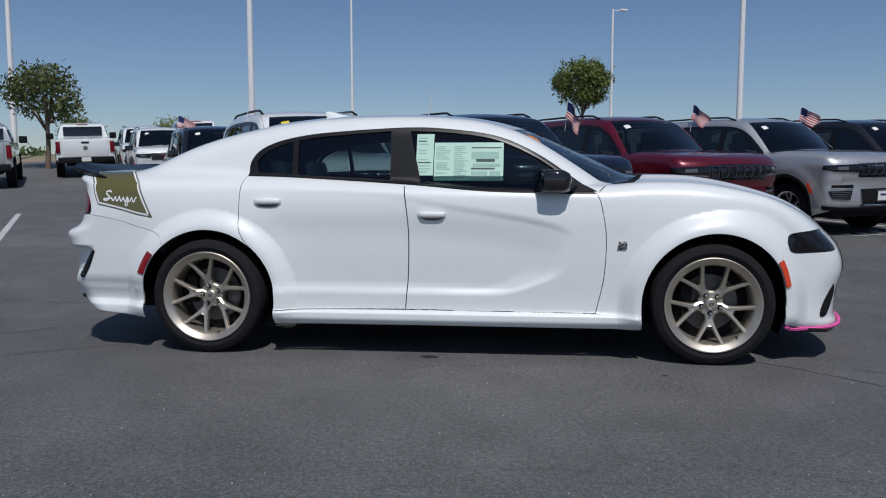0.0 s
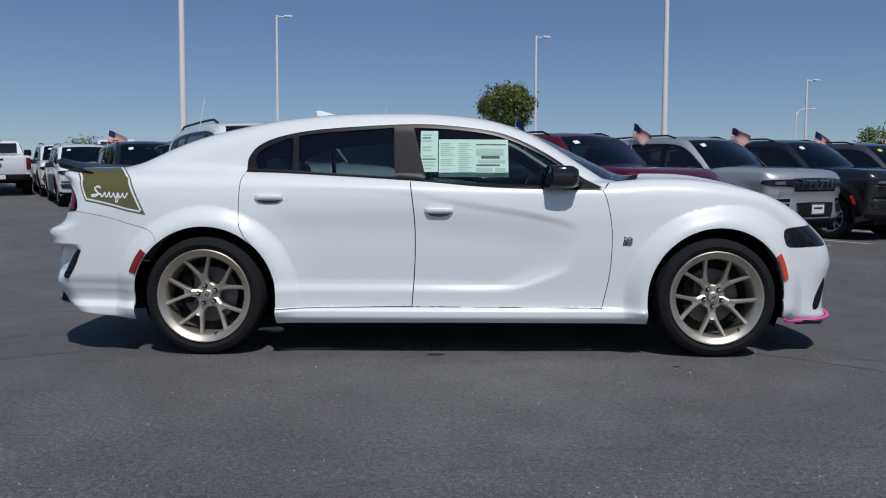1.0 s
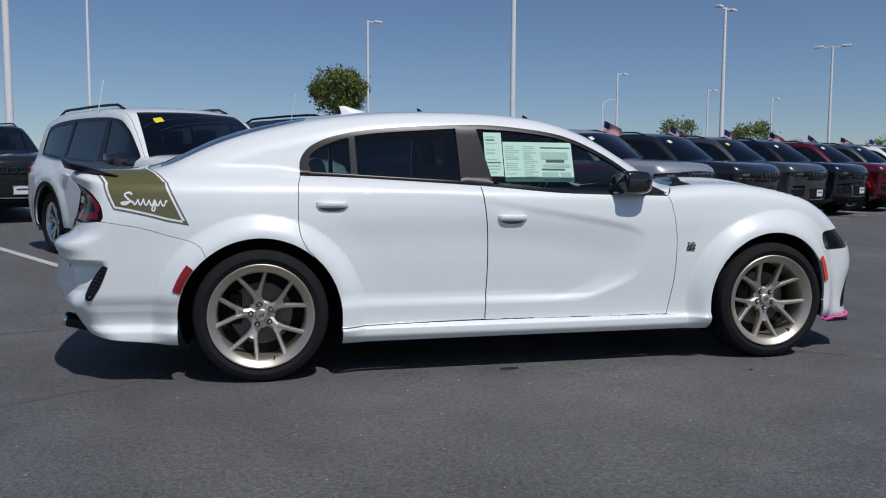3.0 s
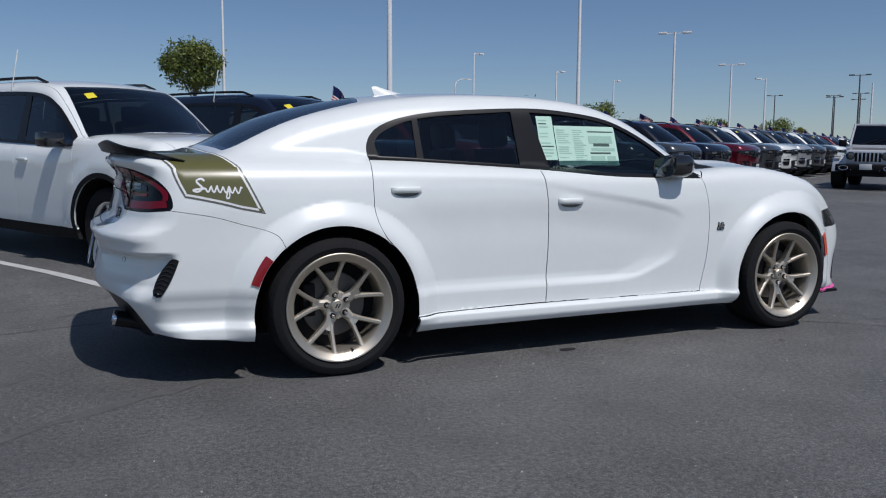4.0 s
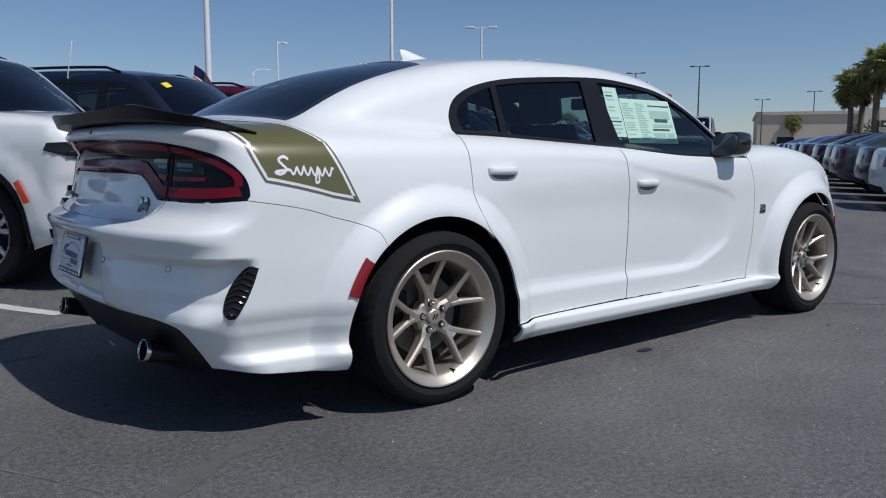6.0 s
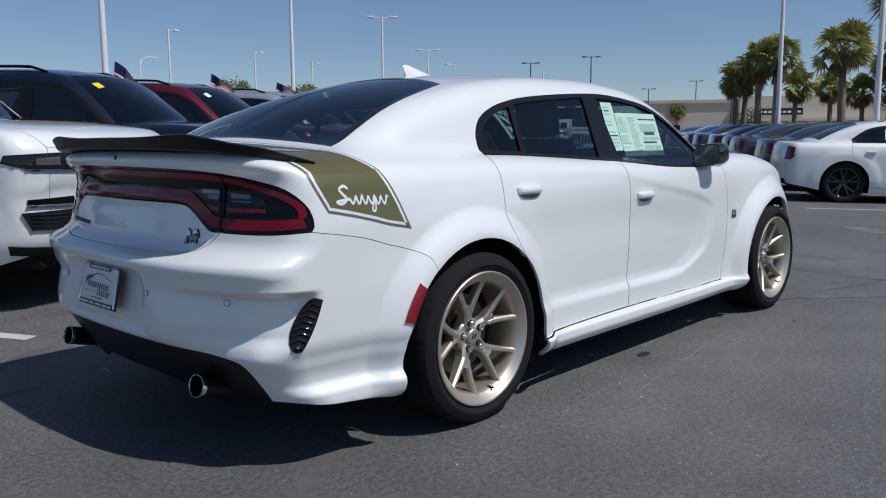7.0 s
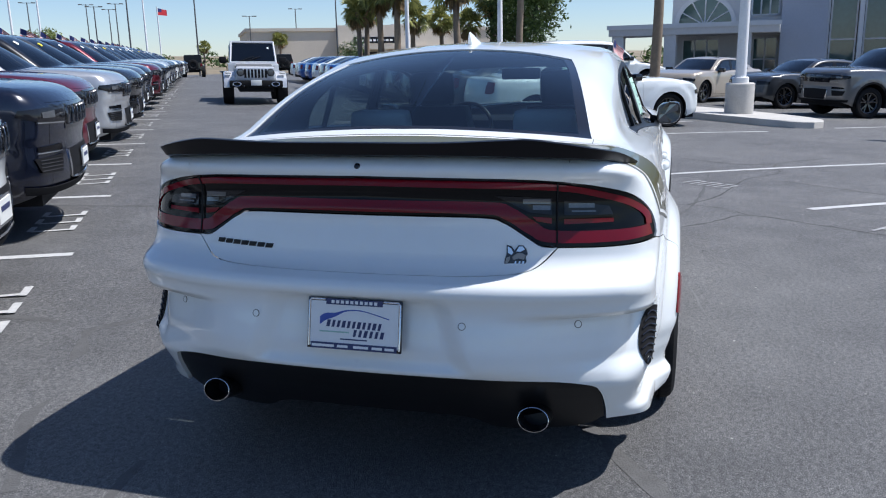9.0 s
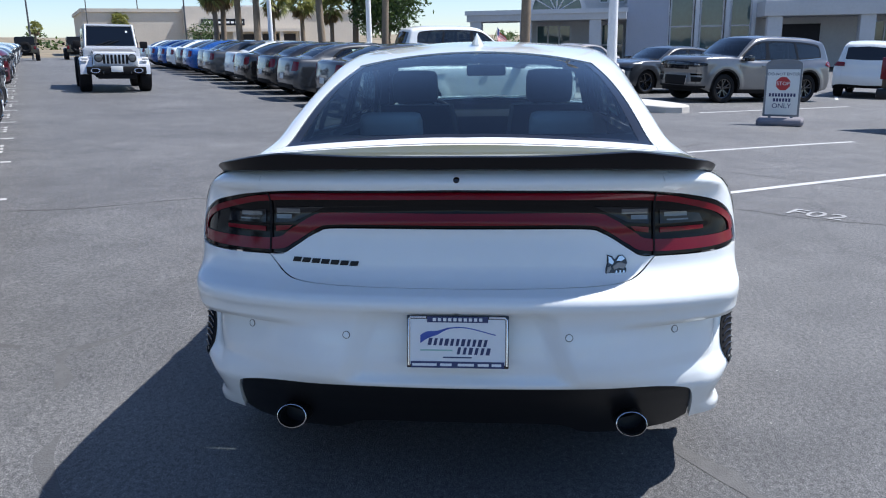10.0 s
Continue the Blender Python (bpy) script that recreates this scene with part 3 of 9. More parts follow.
for i, (pts, wd) in enumerate((([(-0.28, -1.18), (0.10, -1.14), (0.40, -1.06), (0.42, -0.99), (0.47, -1.20), (0.38, -1.36), (0.1, -1.44), (-0.18, -1.60)], 0.012), ([(-3.08, -0.62), (-2.98, -0.80), (-2.86, -1.04)], 0.007), ([(-0.9, -1.30), (-0.28, -1.18)], 0.008))):
    strip("scuff_mark", pts, wd, CHALK, "pale scuff scratched on the asphalt", "scuff", 0.002, 0.003, i + 30)
for i, (x, y, r) in enumerate(((-0.14, -0.95, 0.035), (1.22, -1.25, 0.012), (-2.9, -3.3, 0.012), (2.4, -4.6, 0.015))):
    bm = bmesh.new()
    bmesh.ops.create_circle(bm, cap_ends=True, radius=r, segments=9, matrix=Matrix.Translation((x, y, 0.004)) @ Matrix.Diagonal((1.6, 0.8, 1, 1)))
    tagged(part("tar_spot", bm, SPOT), "small dark tar spot on the asphalt", "spot", kind="structure")
rg = random.Random(8)
bm = bmesh.new()
for i in range(420):
    x, y = rg.uniform(-4.2, 3.5), rg.uniform(-5.2, -1.1)
    if rg.random() < 0.4:
        x, y = rg.uniform(-3.2, 6), rg.uniform(-4.5, 3)
    r = rg.uniform(0.002, 0.0055)
    bmesh.ops.create_icosphere(bm, subdivisions=1, radius=r, matrix=Matrix.Translation((x, y, G(x, y) + r * 0.4)) @ Matrix.Diagonal((1, rg.uniform(0.6, 1.4), 0.6, 1)))
tagged(part("loose_gravel", bm, mat("gravel", (0.42, 0.41, 0.38), rough=0.9, vary=0.3)), "loose pale gravel grains scattered on the asphalt", "gravel", kind="stuff")
# ---- the white sedan ----
AXLE, ARCH_Z, ARCH_R = 1.526, 0.345, 0.425
c_plan = curve((-2.75, 0.90), (-2.3, 0.935), (-1.9, 0.955), (-1.2, 0.95), (-0.3, 0.943), (0.5, 0.93), (1.0, 0.915), (1.5, 0.912), (1.75, 0.89), (1.95, 0.845), (2.2, 0.78), (2.5, 0.68))
c_tuck = curve((0.10, -0.12), (0.17, -0.055), (0.20, -0.022), (0.235, -0.003), (0.275, -0.005), (0.30, -0.008), (0.36, -0.009), (0.50, -0.004), (0.65, 0.0),
               (0.80, 0.0), (0.90, -0.006), (0.98, -0.022), (1.04, -0.05), (1.08, -0.085), (1.12, -0.14), (1.2, -0.3))
c_rear = curve((0.10, -2.40), (0.22, -2.50), (0.34, -2.58), (0.43, -2.635), (0.47, -2.665), (0.52, -2.672), (0.58, -2.662), (0.66, -2.648), (0.69, -2.655), (0.72, -2.668),
               (0.75, -2.655), (0.775, -2.60), (0.80, -2.572), (0.86, -2.552), (0.93, -2.535), (0.96, -2.528), (1.05, -2.545), (1.075, -2.575), (1.12, -2.592), (1.2, -2.595))
c_front = curve((0.1, 2.30), (0.2, 2.45), (0.26, 2.42), (0.42, 2.43), (0.54, 2.46), (0.68, 2.42), (0.78, 2.33), (0.86, 2.26), (1.0, 2.1))
c_top = curve((-2.8, 1.12), (-2.45, 1.137), (-2.0, 1.142), (-1.4, 1.138), (-0.6, 1.10), (0.3, 1.075), (0.9, 1.07), (1.2, 1.09), (1.45, 1.083), (1.75, 1.03), (2.0, 0.955), (2.2, 0.87), (2.35, 0.79), (2.5, 0.7))
c_roof = curve((-3.4, -0.9), (-2.8, 0.5), (-2.6, 0.88), (-2.35, 1.05), (-2.13, 1.165), (-1.78, 1.335), (-1.34, 1.452), (-0.92, 1.503), (-0.51, 1.518), (-0.1, 1.508), (0.22, 1.468),
               (0.45, 1.405), (0.8, 1.255), (1.1, 1.11), (1.35, 0.98), (1.6, 0.82), (2.0, 0.3), (3.2, -1.0))
c_crown = curve((-2.2, 0.10), (-1.3, 0.14), (-0.5, 0.12), (0.4, 0.10), (1.2, 0.06))
c_shift = curve((-2.2, -0.10), (-1.4, -0.16), (-0.8, 0.0), (0.0, 0.0), (0.4, 0.16), (0.8, 0.42), (1.2, 0.6))
c_cabw = curve((-2.3, 0.80), (-2.0, 0.80), (-1.6, 0.795), (-1.0, 0.812), (-0.3, 0.815), (0.4, 0.815), (0.9, 0.82), (1.3, 0.80))
c_scoop_top = curve((-1.2, 1.0), (-0.234, 0.973), (-0.053, 0.935), (0.238, 0.889), (0.494, 0.842), (0.637, 0.805), (0.74, 0.755))
c_scoop_nose = curve((0.38, 0.30), (0.433, 0.45), (0.502, 0.61), (0.617, 0.69), (0.747, 0.725), (0.9, 0.73))
c_scoop_amp = curve((-1.3, 0.3), (-1.0, 0.4), (-0.3, 0.6), (0.1, 0.85), (0.45, 1.0), (0.62, 1.0))


def sedan_form(x, w, z):
    w = np.abs(w)
    side = c_plan(x) + c_tuck(z)
    # wheel flares: a crisp inner crease, rounding out to the lip
    for cx, out in ((-AXLE, 0.060), (AXLE + 0.02, 0.072)):
        r = np.sqrt((x - cx) ** 2 + (np.maximum(z - ARCH_Z, 0) * 1.02) ** 2)
        low = step01(0.12, 0.30, z)
        soft = 0.05 * step01(cx - 0.15, cx + 0.35, x) * (cx > 0) * step01(0.55, 0.75, z)
        u = np.clip((0.560 + soft - r) / (0.118 + soft), 0, 1)
        side = side + out * (0.88 * (0.45 * (1.5 * u - 0.5 * u ** 3) + 0.55 * u * u * (3 - 2 * u)) + 0.12 * step01(0.70, 0.50, r)) * low
    # the bumper draws in below, behind the rear wheel
    side = side - 0.044 * step01(0.48, 0.32, z) * step01(-1.72, -1.98, x)
    # a lit ledge along its foot, and the sill that stands out under the doors
    side = side + 0.028 * step01(0.318, 0.272, z) * step01(-1.85, -1.97, x)
    side = side + 0.026 * step01(0.286, 0.262, z) * step01(-1.16, -1.10, x) * step01(1.16, 1.10, x)
    # hollow of the doors: a crisp brow that turns down in front of the mirror, fading towards the rear
    top, nose = c_scoop_top(x), c_scoop_nose(z)
    brow = 0.35 * step01(top + 0.012, top - 0.040, z) + 0.65 * step01(top + 0.012, top - 0.24, z)
    front = 0.40 * step01(nose + 0.03, nose - 0.085, x) + 0.60 * step01(nose + 0.02, nose - 0.26, x)
    side = side - 0.026 * c_scoop_amp(np.minimum(x, 0.62)) * brow * step01(0.378, 0.428, z) * front
    side = side - 0.008 * step01(-1.35, -1.0, x) * step01(0.40, 0.46, z) * step01(0.95, 0.7, z) * step01(0.5, -0.2, x)
    rear = c_rear(z) + 0.215 * (w / 0.95) ** 3.2
    # side pockets of the bumper under its shelf, and the pocket of the plate
    turn = np.arctan2(np.maximum(-2.0 - x, 0), np.maximum(w - 0.55, 0.001))
    edge = 0.645 + np.clip(0.62 - z, 0, 0.2) * 0.9
    pocket = step01(0.42, 0.80, w) * step01(0.405, 0.50, z) * step01(0.652, 0.632, z) * step01(edge - 0.01, edge + 0.25, turn)
    rear = rear + 0.030 * step01(0.32, 0.235, w + (0.69 - z) * -0.35) * step01(0.455, 0.49, z) * step01(0.703, 0.685, z)
    front = c_front(z) - 0.20 * (w / 0.85) ** 2.6 - 0.05 * w ** 2
    top = c_top(x) - 0.035 * (w / 0.9) ** 3 + 0.022 * step01(1.0, 1.2, x) * step01(0.55, 0.42, w)
    low = smax(w - side, z - top, 0.07)
    low = smax(low, rear - x, 0.09)
    low = smax(low, x - front, 0.10)
    low = smax(low, 0.14 - z, 0.02) + 0.066 * pocket
    xc = x + c_shift(x) * w ** 2
    cab = smax((w - (c_cabw(x) - 0.345 * (z - 1.06))) * 0.945, (z - (c_roof(xc) - c_crown(x) * w ** 2)) * 0.93, 0.10)
    cab = smax(cab, 0.97 - z, 0.03)
    # a tight fold under the side windows, a wide one at the screens
    fold = 0.055 - 0.039 * step01(0.60, 0.70, w) * step01(-1.45, -1.25, x) * step01(1.0, 0.8, x)
    return smin(low, cab, fold)


car = Shell(sedan_form, (-2.0, 0.55), (1.9, 0.5))
S = car.s_of
STEP, FINE = 0.019, 0.014
sedan = thing("sedan", "white widebody four-door sedan with olive rear stripe and black lip spoiler", "car")


def arch_line(cx, a0, a1, r=ARCH_R):
    """The wheel opening's edge between two angles (degrees from ahead, counter-clockwise), with straight lower ends."""
    out = []
    for a in np.linspace(a0, a1, max(3, int(abs(a1 - a0) / 3.2))):
        if a < 0:
            out.append((cx + r, ARCH_Z + r * math.tan(radians(a))))
        elif a > 180:
            out.append((cx - r, ARCH_Z + r * math.tan(radians(180 - a))))
        else:
            out.append((cx + r * math.cos(radians(a)), ARCH_Z + r * math.sin(radians(a))))
    return np.array(out)


RA, FA = -AXLE, AXLE + 0.02
k_w = curve((-2.45, 0.80), (-2.35, 0.83), (-2.15, 0.845), (-2.0, 0.825), (-1.75, 0.735), (-1.4, 0.65), (-1.0, 0.63), (-0.5, 0.635), (0.0, 0.64), (0.4, 0.65), (0.7, 0.70), (0.92, 0.755))
k_x = np.linspace(-2.40, 0.92, 118)
K_PLAN = np.stack((k_x, k_w(k_x)), 1)                       # seam between side and top skins
k_r = np.linspace(0.0, 0.76, 30)
KR_PLAN = np.vstack((np.stack((-2.592 + 0.215 * (k_r / 0.95) ** 3.2 + 0.045, k_r), 1), [(-2.425, 0.79), (-2.412, 0.812)]))
HOOD_X = np.linspace(0.92, 2.16, 46)
H_PLAN = np.stack((HOOD_X, curve((0.92, 0.755), (1.15, 0.765), (1.6, 0.76), (2.0, 0.72), (2.16, 0.66))(HOOD_X)), 1)


def girth_of(plan):
    """Plan points lifted from above, as girth coordinates."""
    P = car.lift(plan, "above")
    return np.array([(S(p[0], p[1]), p[2]) for p in P])


K_G, KR_G, H_G = girth_of(K_PLAN), girth_of(KR_PLAN), girth_of(H_PLAN)
f = lambda *p, smooth=True: flow(p, STEP, smooth)

# panel lines, as (x, z) along the sides
DLO_BOTTOM = f((-1.31, 1.10), (-1.0, 1.09), (-0.31, 1.05), (0.16, 1.012), (0.54, 1.0), (0.86, 0.995))
DLO_TOP = f((0.86, 0.995), (0.71, 1.10), (0.50, 1.24), (0.26, 1.345), (-0.02, 1.39), (-0.32, 1.403), (-0.83, 1.372), (-1.09, 1.33), (-1.24, 1.27), (-1.305, 1.19), (-1.31, 1.10))
B_CUT = f((-0.30, 1.05), (-0.27, 0.80), (-0.268, 0.56), (-0.285, 0.29))
F_CUT = f((0.86, 0.283), (0.905, 0.50), (0.915, 0.74), (0.885, 0.93), (0.86, 0.995))
R_CUT = f((-1.31, 1.10), (-1.325, 1.03), (-1.325, 0.82), (-1.29, 0.72), (-1.24, 0.659))
a_cut = math.degrees(math.atan2(0.659 - ARCH_Z, -1.24 - RA))
SEAM = f((-1.80, 0.672), (-1.86, 0.745), (S(-2.08, 0.95), 0.812), (S(-2.312, 0.905), 0.858))
a_seam = math.degrees(math.atan2(0.672 - ARCH_Z, -1.80 - RA))
split_b = int(np.argmin(np.abs(DLO_BOTTOM[:, 0] + 0.30)))

# doors


def both(name, pieces, material, label="", **k):
    """The panel on the right side, and its mirror on the left."""
    a = car.panel(name, pieces, material, sedan, (-1,), label, **k)
    b = car.panel(name, pieces, material, sedan, (1,), label, **k)
    return a, b


REAR_DOOR = [car.patch(loop(R_CUT, arch_line(RA, a_cut, -12), f((-1.10, 0.278), (-0.285, 0.29)), B_CUT[::-1], DLO_BOTTOM[split_b::-1]), "girth", FINE)]
FRONT_DOOR = [car.patch(loop(B_CUT, f((-0.285, 0.29), (0.86, 0.283)), F_CUT, DLO_BOTTOM[:split_b - 1:-1]), "girth", FINE)]
rear_doors = both("rear_door", REAR_DOOR, WHITE, gap=0.0034)
front_doors = both("front_door", FRONT_DOOR, WHITE, gap=0.0026)
both("rocker_panel", [car.patch(loop(f((-1.10, 0.276), (-0.285, 0.288), (0.86, 0.281), (1.12, 0.266)), f((1.12, 0.266), (1.13, 0.19)), f((1.13, 0.19), (0, 0.193), (-1.10, 0.188)), f((-1.10, 0.188), (-1.10, 0.276))), "girth", 0.011)], WHITE)

# side skin: quarter, roof pillars and roof rail in one
LAMP_END = f((S(-2.312, 0.905), 0.858), (S(-2.308, 0.914), 0.885), (S(-2.327, 0.897), 0.946), (S(-2.377, 0.839), 1.003), (S(-2.46, 0.74), 1.036), (S(-2.53, 0.65), 1.052))
side_loop = loop(R_CUT, arch_line(RA, a_cut, a_seam), SEAM, LAMP_END, f((S(-2.53, 0.65), 1.052), (S(-2.55, 0.645), KR_G[26][1])),
                 KR_G[26:], K_G, DLO_TOP)
k_c = int(np.argmin(np.abs(k_x + 2.04))) - 1
QTOP = loop(KR_PLAN[25:], K_PLAN[:k_c + 1], f(K_PLAN[k_c], (-2.045, 0.69), smooth=False), f((-2.045, 0.69), (-2.12, 0.688), (-2.35, 0.66), KR_PLAN[25]))
both("quarter_panel", [car.patch(side_loop, "girth", FINE), car.patch(QTOP, "above", STEP)], WHITE, gap=0.0005)

# roof with the pillars beside both screens
WS_TOP = f((0.43, 0.0), (0.41, 0.30), (0.345, 0.575))
WS_SIDE = f((0.345, 0.575), (0.62, 0.635), (0.96, 0.715))
RG_TOP = f((-1.275, 0.525), (-1.225, 0.3), (-1.205, 0.0))
RG_SIDE = f((-2.045, 0.685), (-1.75, 0.625), (-1.45, 0.565), (-1.275, 0.525))
roof_loop = loop(f((-1.205, 0), (0.43, 0), smooth=False), WS_TOP, WS_SIDE, f((0.96, 0.715), K_PLAN[-1]), K_PLAN[k_c:][::-1], f(K_PLAN[k_c], (-2.045, 0.685), smooth=False), RG_SIDE, RG_TOP)
car.panel("roof", [car.patch(roof_loop, "above", 0.026)], WHITE, sedan, (-1, 1), gap=-0.0016, offset=0.0004)
RG_BASE = f((-2.10, 0.0), (-2.085, 0.35), (-2.045, 0.685))
WS_BASE = f((0.96, 0.715), (1.10, 0.5), (1.19, 0.25), (1.215, 0.0))
screen = loop(RG_BASE, RG_SIDE, RG_TOP, f((-1.205, 0), (-2.10, 0), smooth=False))
inner = loop(f((-2.075, 0.0), (-2.06, 0.35), (-2.02, 0.635)), f((-2.02, 0.635), (-1.75, 0.585), (-1.45, 0.53), (-1.30, 0.49)), f((-1.30, 0.49), (-1.25, 0.3), (-1.235, 0.0)))
frit_loop = loop(f((-2.10, 0.0), (-2.085, 0.35), (-2.045, 0.685)), RG_SIDE, RG_TOP, f((-1.205, 0), (-1.235, 0)), inner[::-1], f((-2.075, 0), (-2.10, 0)))
car.panel("rear_screen", [car.patch(inner, "above", 0.05)], GLASS_REAR, sedan, (-1, 1), "tinted rear window glass", gap=0, depth=0, offset=-0.004)
car.panel("screen_border", [car.patch(frit_loop, "above", 0.03)], BLACK_GLOSS, sedan, (-1, 1), "black border of the rear window", gap=0, depth=0.012, offset=-0.003)
car.panel("windscreen", [car.patch(loop(WS_BASE, f((1.215, 0), (0.43, 0), smooth=False), WS_TOP, WS_SIDE), "above", 0.05)], GLASS_CLEAR, sedan, (-1, 1), "clear windscreen glass", gap=0.003, depth=0, offset=-0.004)

# fender, hood, front bumper
HL_TOP = f((1.985, 0.712), (2.03, 0.762), (S(2.19, 0.80), 0.782), (S(2.27, 0.66), 0.785))
HL_LOW = f((S(2.27, 0.66), 0.66), (S(2.19, 0.78), 0.655), (2.04, 0.655), (1.985, 0.712))
a_f = math.degrees(math.atan2(0.60 - ARCH_Z, 1.90 - FA))
fender_loop = loop(F_CUT, f((0.86, 0.995), K_G[-1]), H_G[1:], f(H_G[-1], (S(2.27, 0.66), 0.785)), HL_TOP[::-1], f((1.985, 0.712), (1.90, 0.60)),
                   arch_line(FA, a_f, 190), f((1.12, 0.264), (0.86, 0.281)))
both("front_fender", [car.patch(fender_loop, "girth", FINE)], WHITE)
HOOD_FRONT = f(H_PLAN[-1], (2.26, 0.45), (2.32, 0.2), (2.335, 0.0))
hood_loop = loop(H_PLAN[6:], HOOD_FRONT, f((2.335, 0), (1.26, 0), smooth=False), f((1.26, 0.0), (1.235, 0.25), (1.15, 0.5), H_PLAN[6]))
car.panel("hood", [car.patch(hood_loop, "above", STEP)], WHITE, sedan, (-1, 1))
car.panel("cowl", [car.patch(loop(f((0.96, 0.715), H_PLAN[0]), H_PLAN[:7], f((1.26, 0.0), (1.235, 0.25), (1.15, 0.5), H_PLAN[6])[::-1], f((1.26, 0), (1.215, 0)), WS_BASE[::-1]), "above", 0.04)],
          BLACK_MATTE, sedan, (-1, 1), "black plastic cowl with wipers", offset=-0.006)
hood_front_g = girth_of(HOOD_FRONT)
bumper_f = loop(f((1.97, 0.235), (1.968, 0.345), smooth=False), arch_line(FA, 0, a_f), f((1.90, 0.60), (1.985, 0.712)), HL_LOW[::-1], f((S(2.27, 0.66), 0.66), (S(2.27, 0.66), 0.785)), f((S(2.27, 0.66), 0.785), H_G[-1]),
                hood_front_g, f(hood_front_g[-1], (S(2.3, 0.0), 0.20)), f((S(2.3, 0.0), 0.20), (S(2.3, 0.5), 0.195), (S(2.15, 0.75), 0.19), (1.97, 0.235)))
car.panel("front_bumper", [car.patch(bumper_f, "girth", 0.035)], WHITE, sedan, (-1, 1))
both("headlamp", [car.patch(loop(HL_TOP, f((S(2.27, 0.66), 0.785), (S(2.27, 0.66), 0.66)), HL_LOW), "girth", 0.03)], SMOKE_LENS, "smoked headlamp with a dark bezel", offset=-0.004)
car.panel("grille", [car.patch(loop(f((S(2.3, 0.0), 0.74), (S(2.3, 0.45), 0.72), (S(2.29, 0.55), 0.64), (S(2.29, 0.5), 0.34), (S(2.3, 0.0), 0.30), smooth=False)), "girth", 0.06)], BLACK_MATTE, sedan, (-1, 1), "black honeycomb front grille", offset=0.004)
both("bumper_duct", [car.patch(loop(f((S(2.26, 0.70), 0.46), (S(2.215, 0.76), 0.36), (S(2.19, 0.78), 0.27), (S(2.235, 0.73), 0.28), (S(2.275, 0.675), 0.40), (S(2.26, 0.70), 0.46)))[:-1], "girth", 0.03)], BLACK_MATTE, "black air duct in the front bumper", offset=0.004)

# rear bumper, lamps, lid
TL_BOT = f((S(-2.312, 0.905), 0.858), (S(-2.44, 0.80), 0.848), (S(-2.52, 0.63), 0.85))
CUT_LOW = f((S(-2.5, 0.625), 0.85), (S(-2.55, 0.575), 0.80), (S(-2.57, 0.50), 0.777), (S(-2.58, 0.3), 0.77), (S(-2.58, 0.0), 0.768))
SM = S(-2.6, 0.0)
DIFF = f((SM, 0.445), (S(-2.6, 0.35), 0.447), (S(-2.6, 0.60), 0.436), (S(-2.5, 0.72), 0.415), (S(-2.49, 0.755), 0.39), (S(-2.46, 0.775), 0.33), (S(-2.43, 0.790), 0.255))
bumper_r = loop(SEAM, TL_BOT, CUT_LOW, f((SM, 0.768), (SM, 0.445)), DIFF, f((S(-2.43, 0.790), 0.255), (S(-2.36, 0.84), 0.255), (S(-2.22, 0.88), 0.236), (-1.99, 0.212), (-1.951, 0.207)), arch_line(RA, 198, a_seam))
car.panel("rear_bumper", [car.patch(bumper_r, "girth", 0.018)], WHITE, sedan, (-1, 1))
DIFF_LOW = f((S(-2.43, 0.790), 0.255), (S(-2.45, 0.72), 0.215), (S(-2.5, 0.45), 0.20), (S(-2.5, 0.32), 0.25), (SM, 0.255))
car.panel("diffuser", [car.patch(loop(DIFF, DIFF_LOW, f((SM, 0.255), (SM, 0.445))), "girth", 0.03)], BLACK_SATIN, sedan, (-1, 1), "matte black rear diffuser", offset=-0.012, depth=0.05)
# lamp band: gloss black base, red light ring, clear reversing windows
LT = LAMP_END[:-1].tolist() + f((S(-2.53, 0.65), 1.052), (S(-2.55, 0.45), 1.066), (S(-2.55, 0.0), 1.072)).tolist()
LB = f((SM, 0.942), (S(-2.53, 0.38), 0.942), (S(-2.53, 0.46), 0.925), (S(-2.53, 0.53), 0.882), (S(-2.52, 0.575), 0.855), (S(-2.52, 0.63), 0.85)).tolist() + TL_BOT[::-1][1:].tolist()
lamp_loop = loop(np.array(LT), f((SM, 1.072), (SM, 0.942)), np.array(LB))
car.panel("tail_lamp", [car.patch(lamp_loop, "girth", 0.025)], LAMP_BLACK, sedan, (-1, 1), "full-width gloss black tail lamp with red ring", offset=-0.006)
tail_lamp = sedan.children[-1]


def toward(poly, d):
    """The outline drawn in by d."""
    a, b, c = np.roll(poly, 1, 0), poly, np.roll(poly, -1, 0)
    t = c - a
    t /= np.maximum(np.linalg.norm(t, axis=1, keepdims=True), 1e-9)
    n = np.stack((-t[:, 1], t[:, 0]), 1)
    area = (b[:, 0] * c[:, 1] - c[:, 0] * b[:, 1]).sum()
    return b + n * d * (1 if area > 0 else -1)


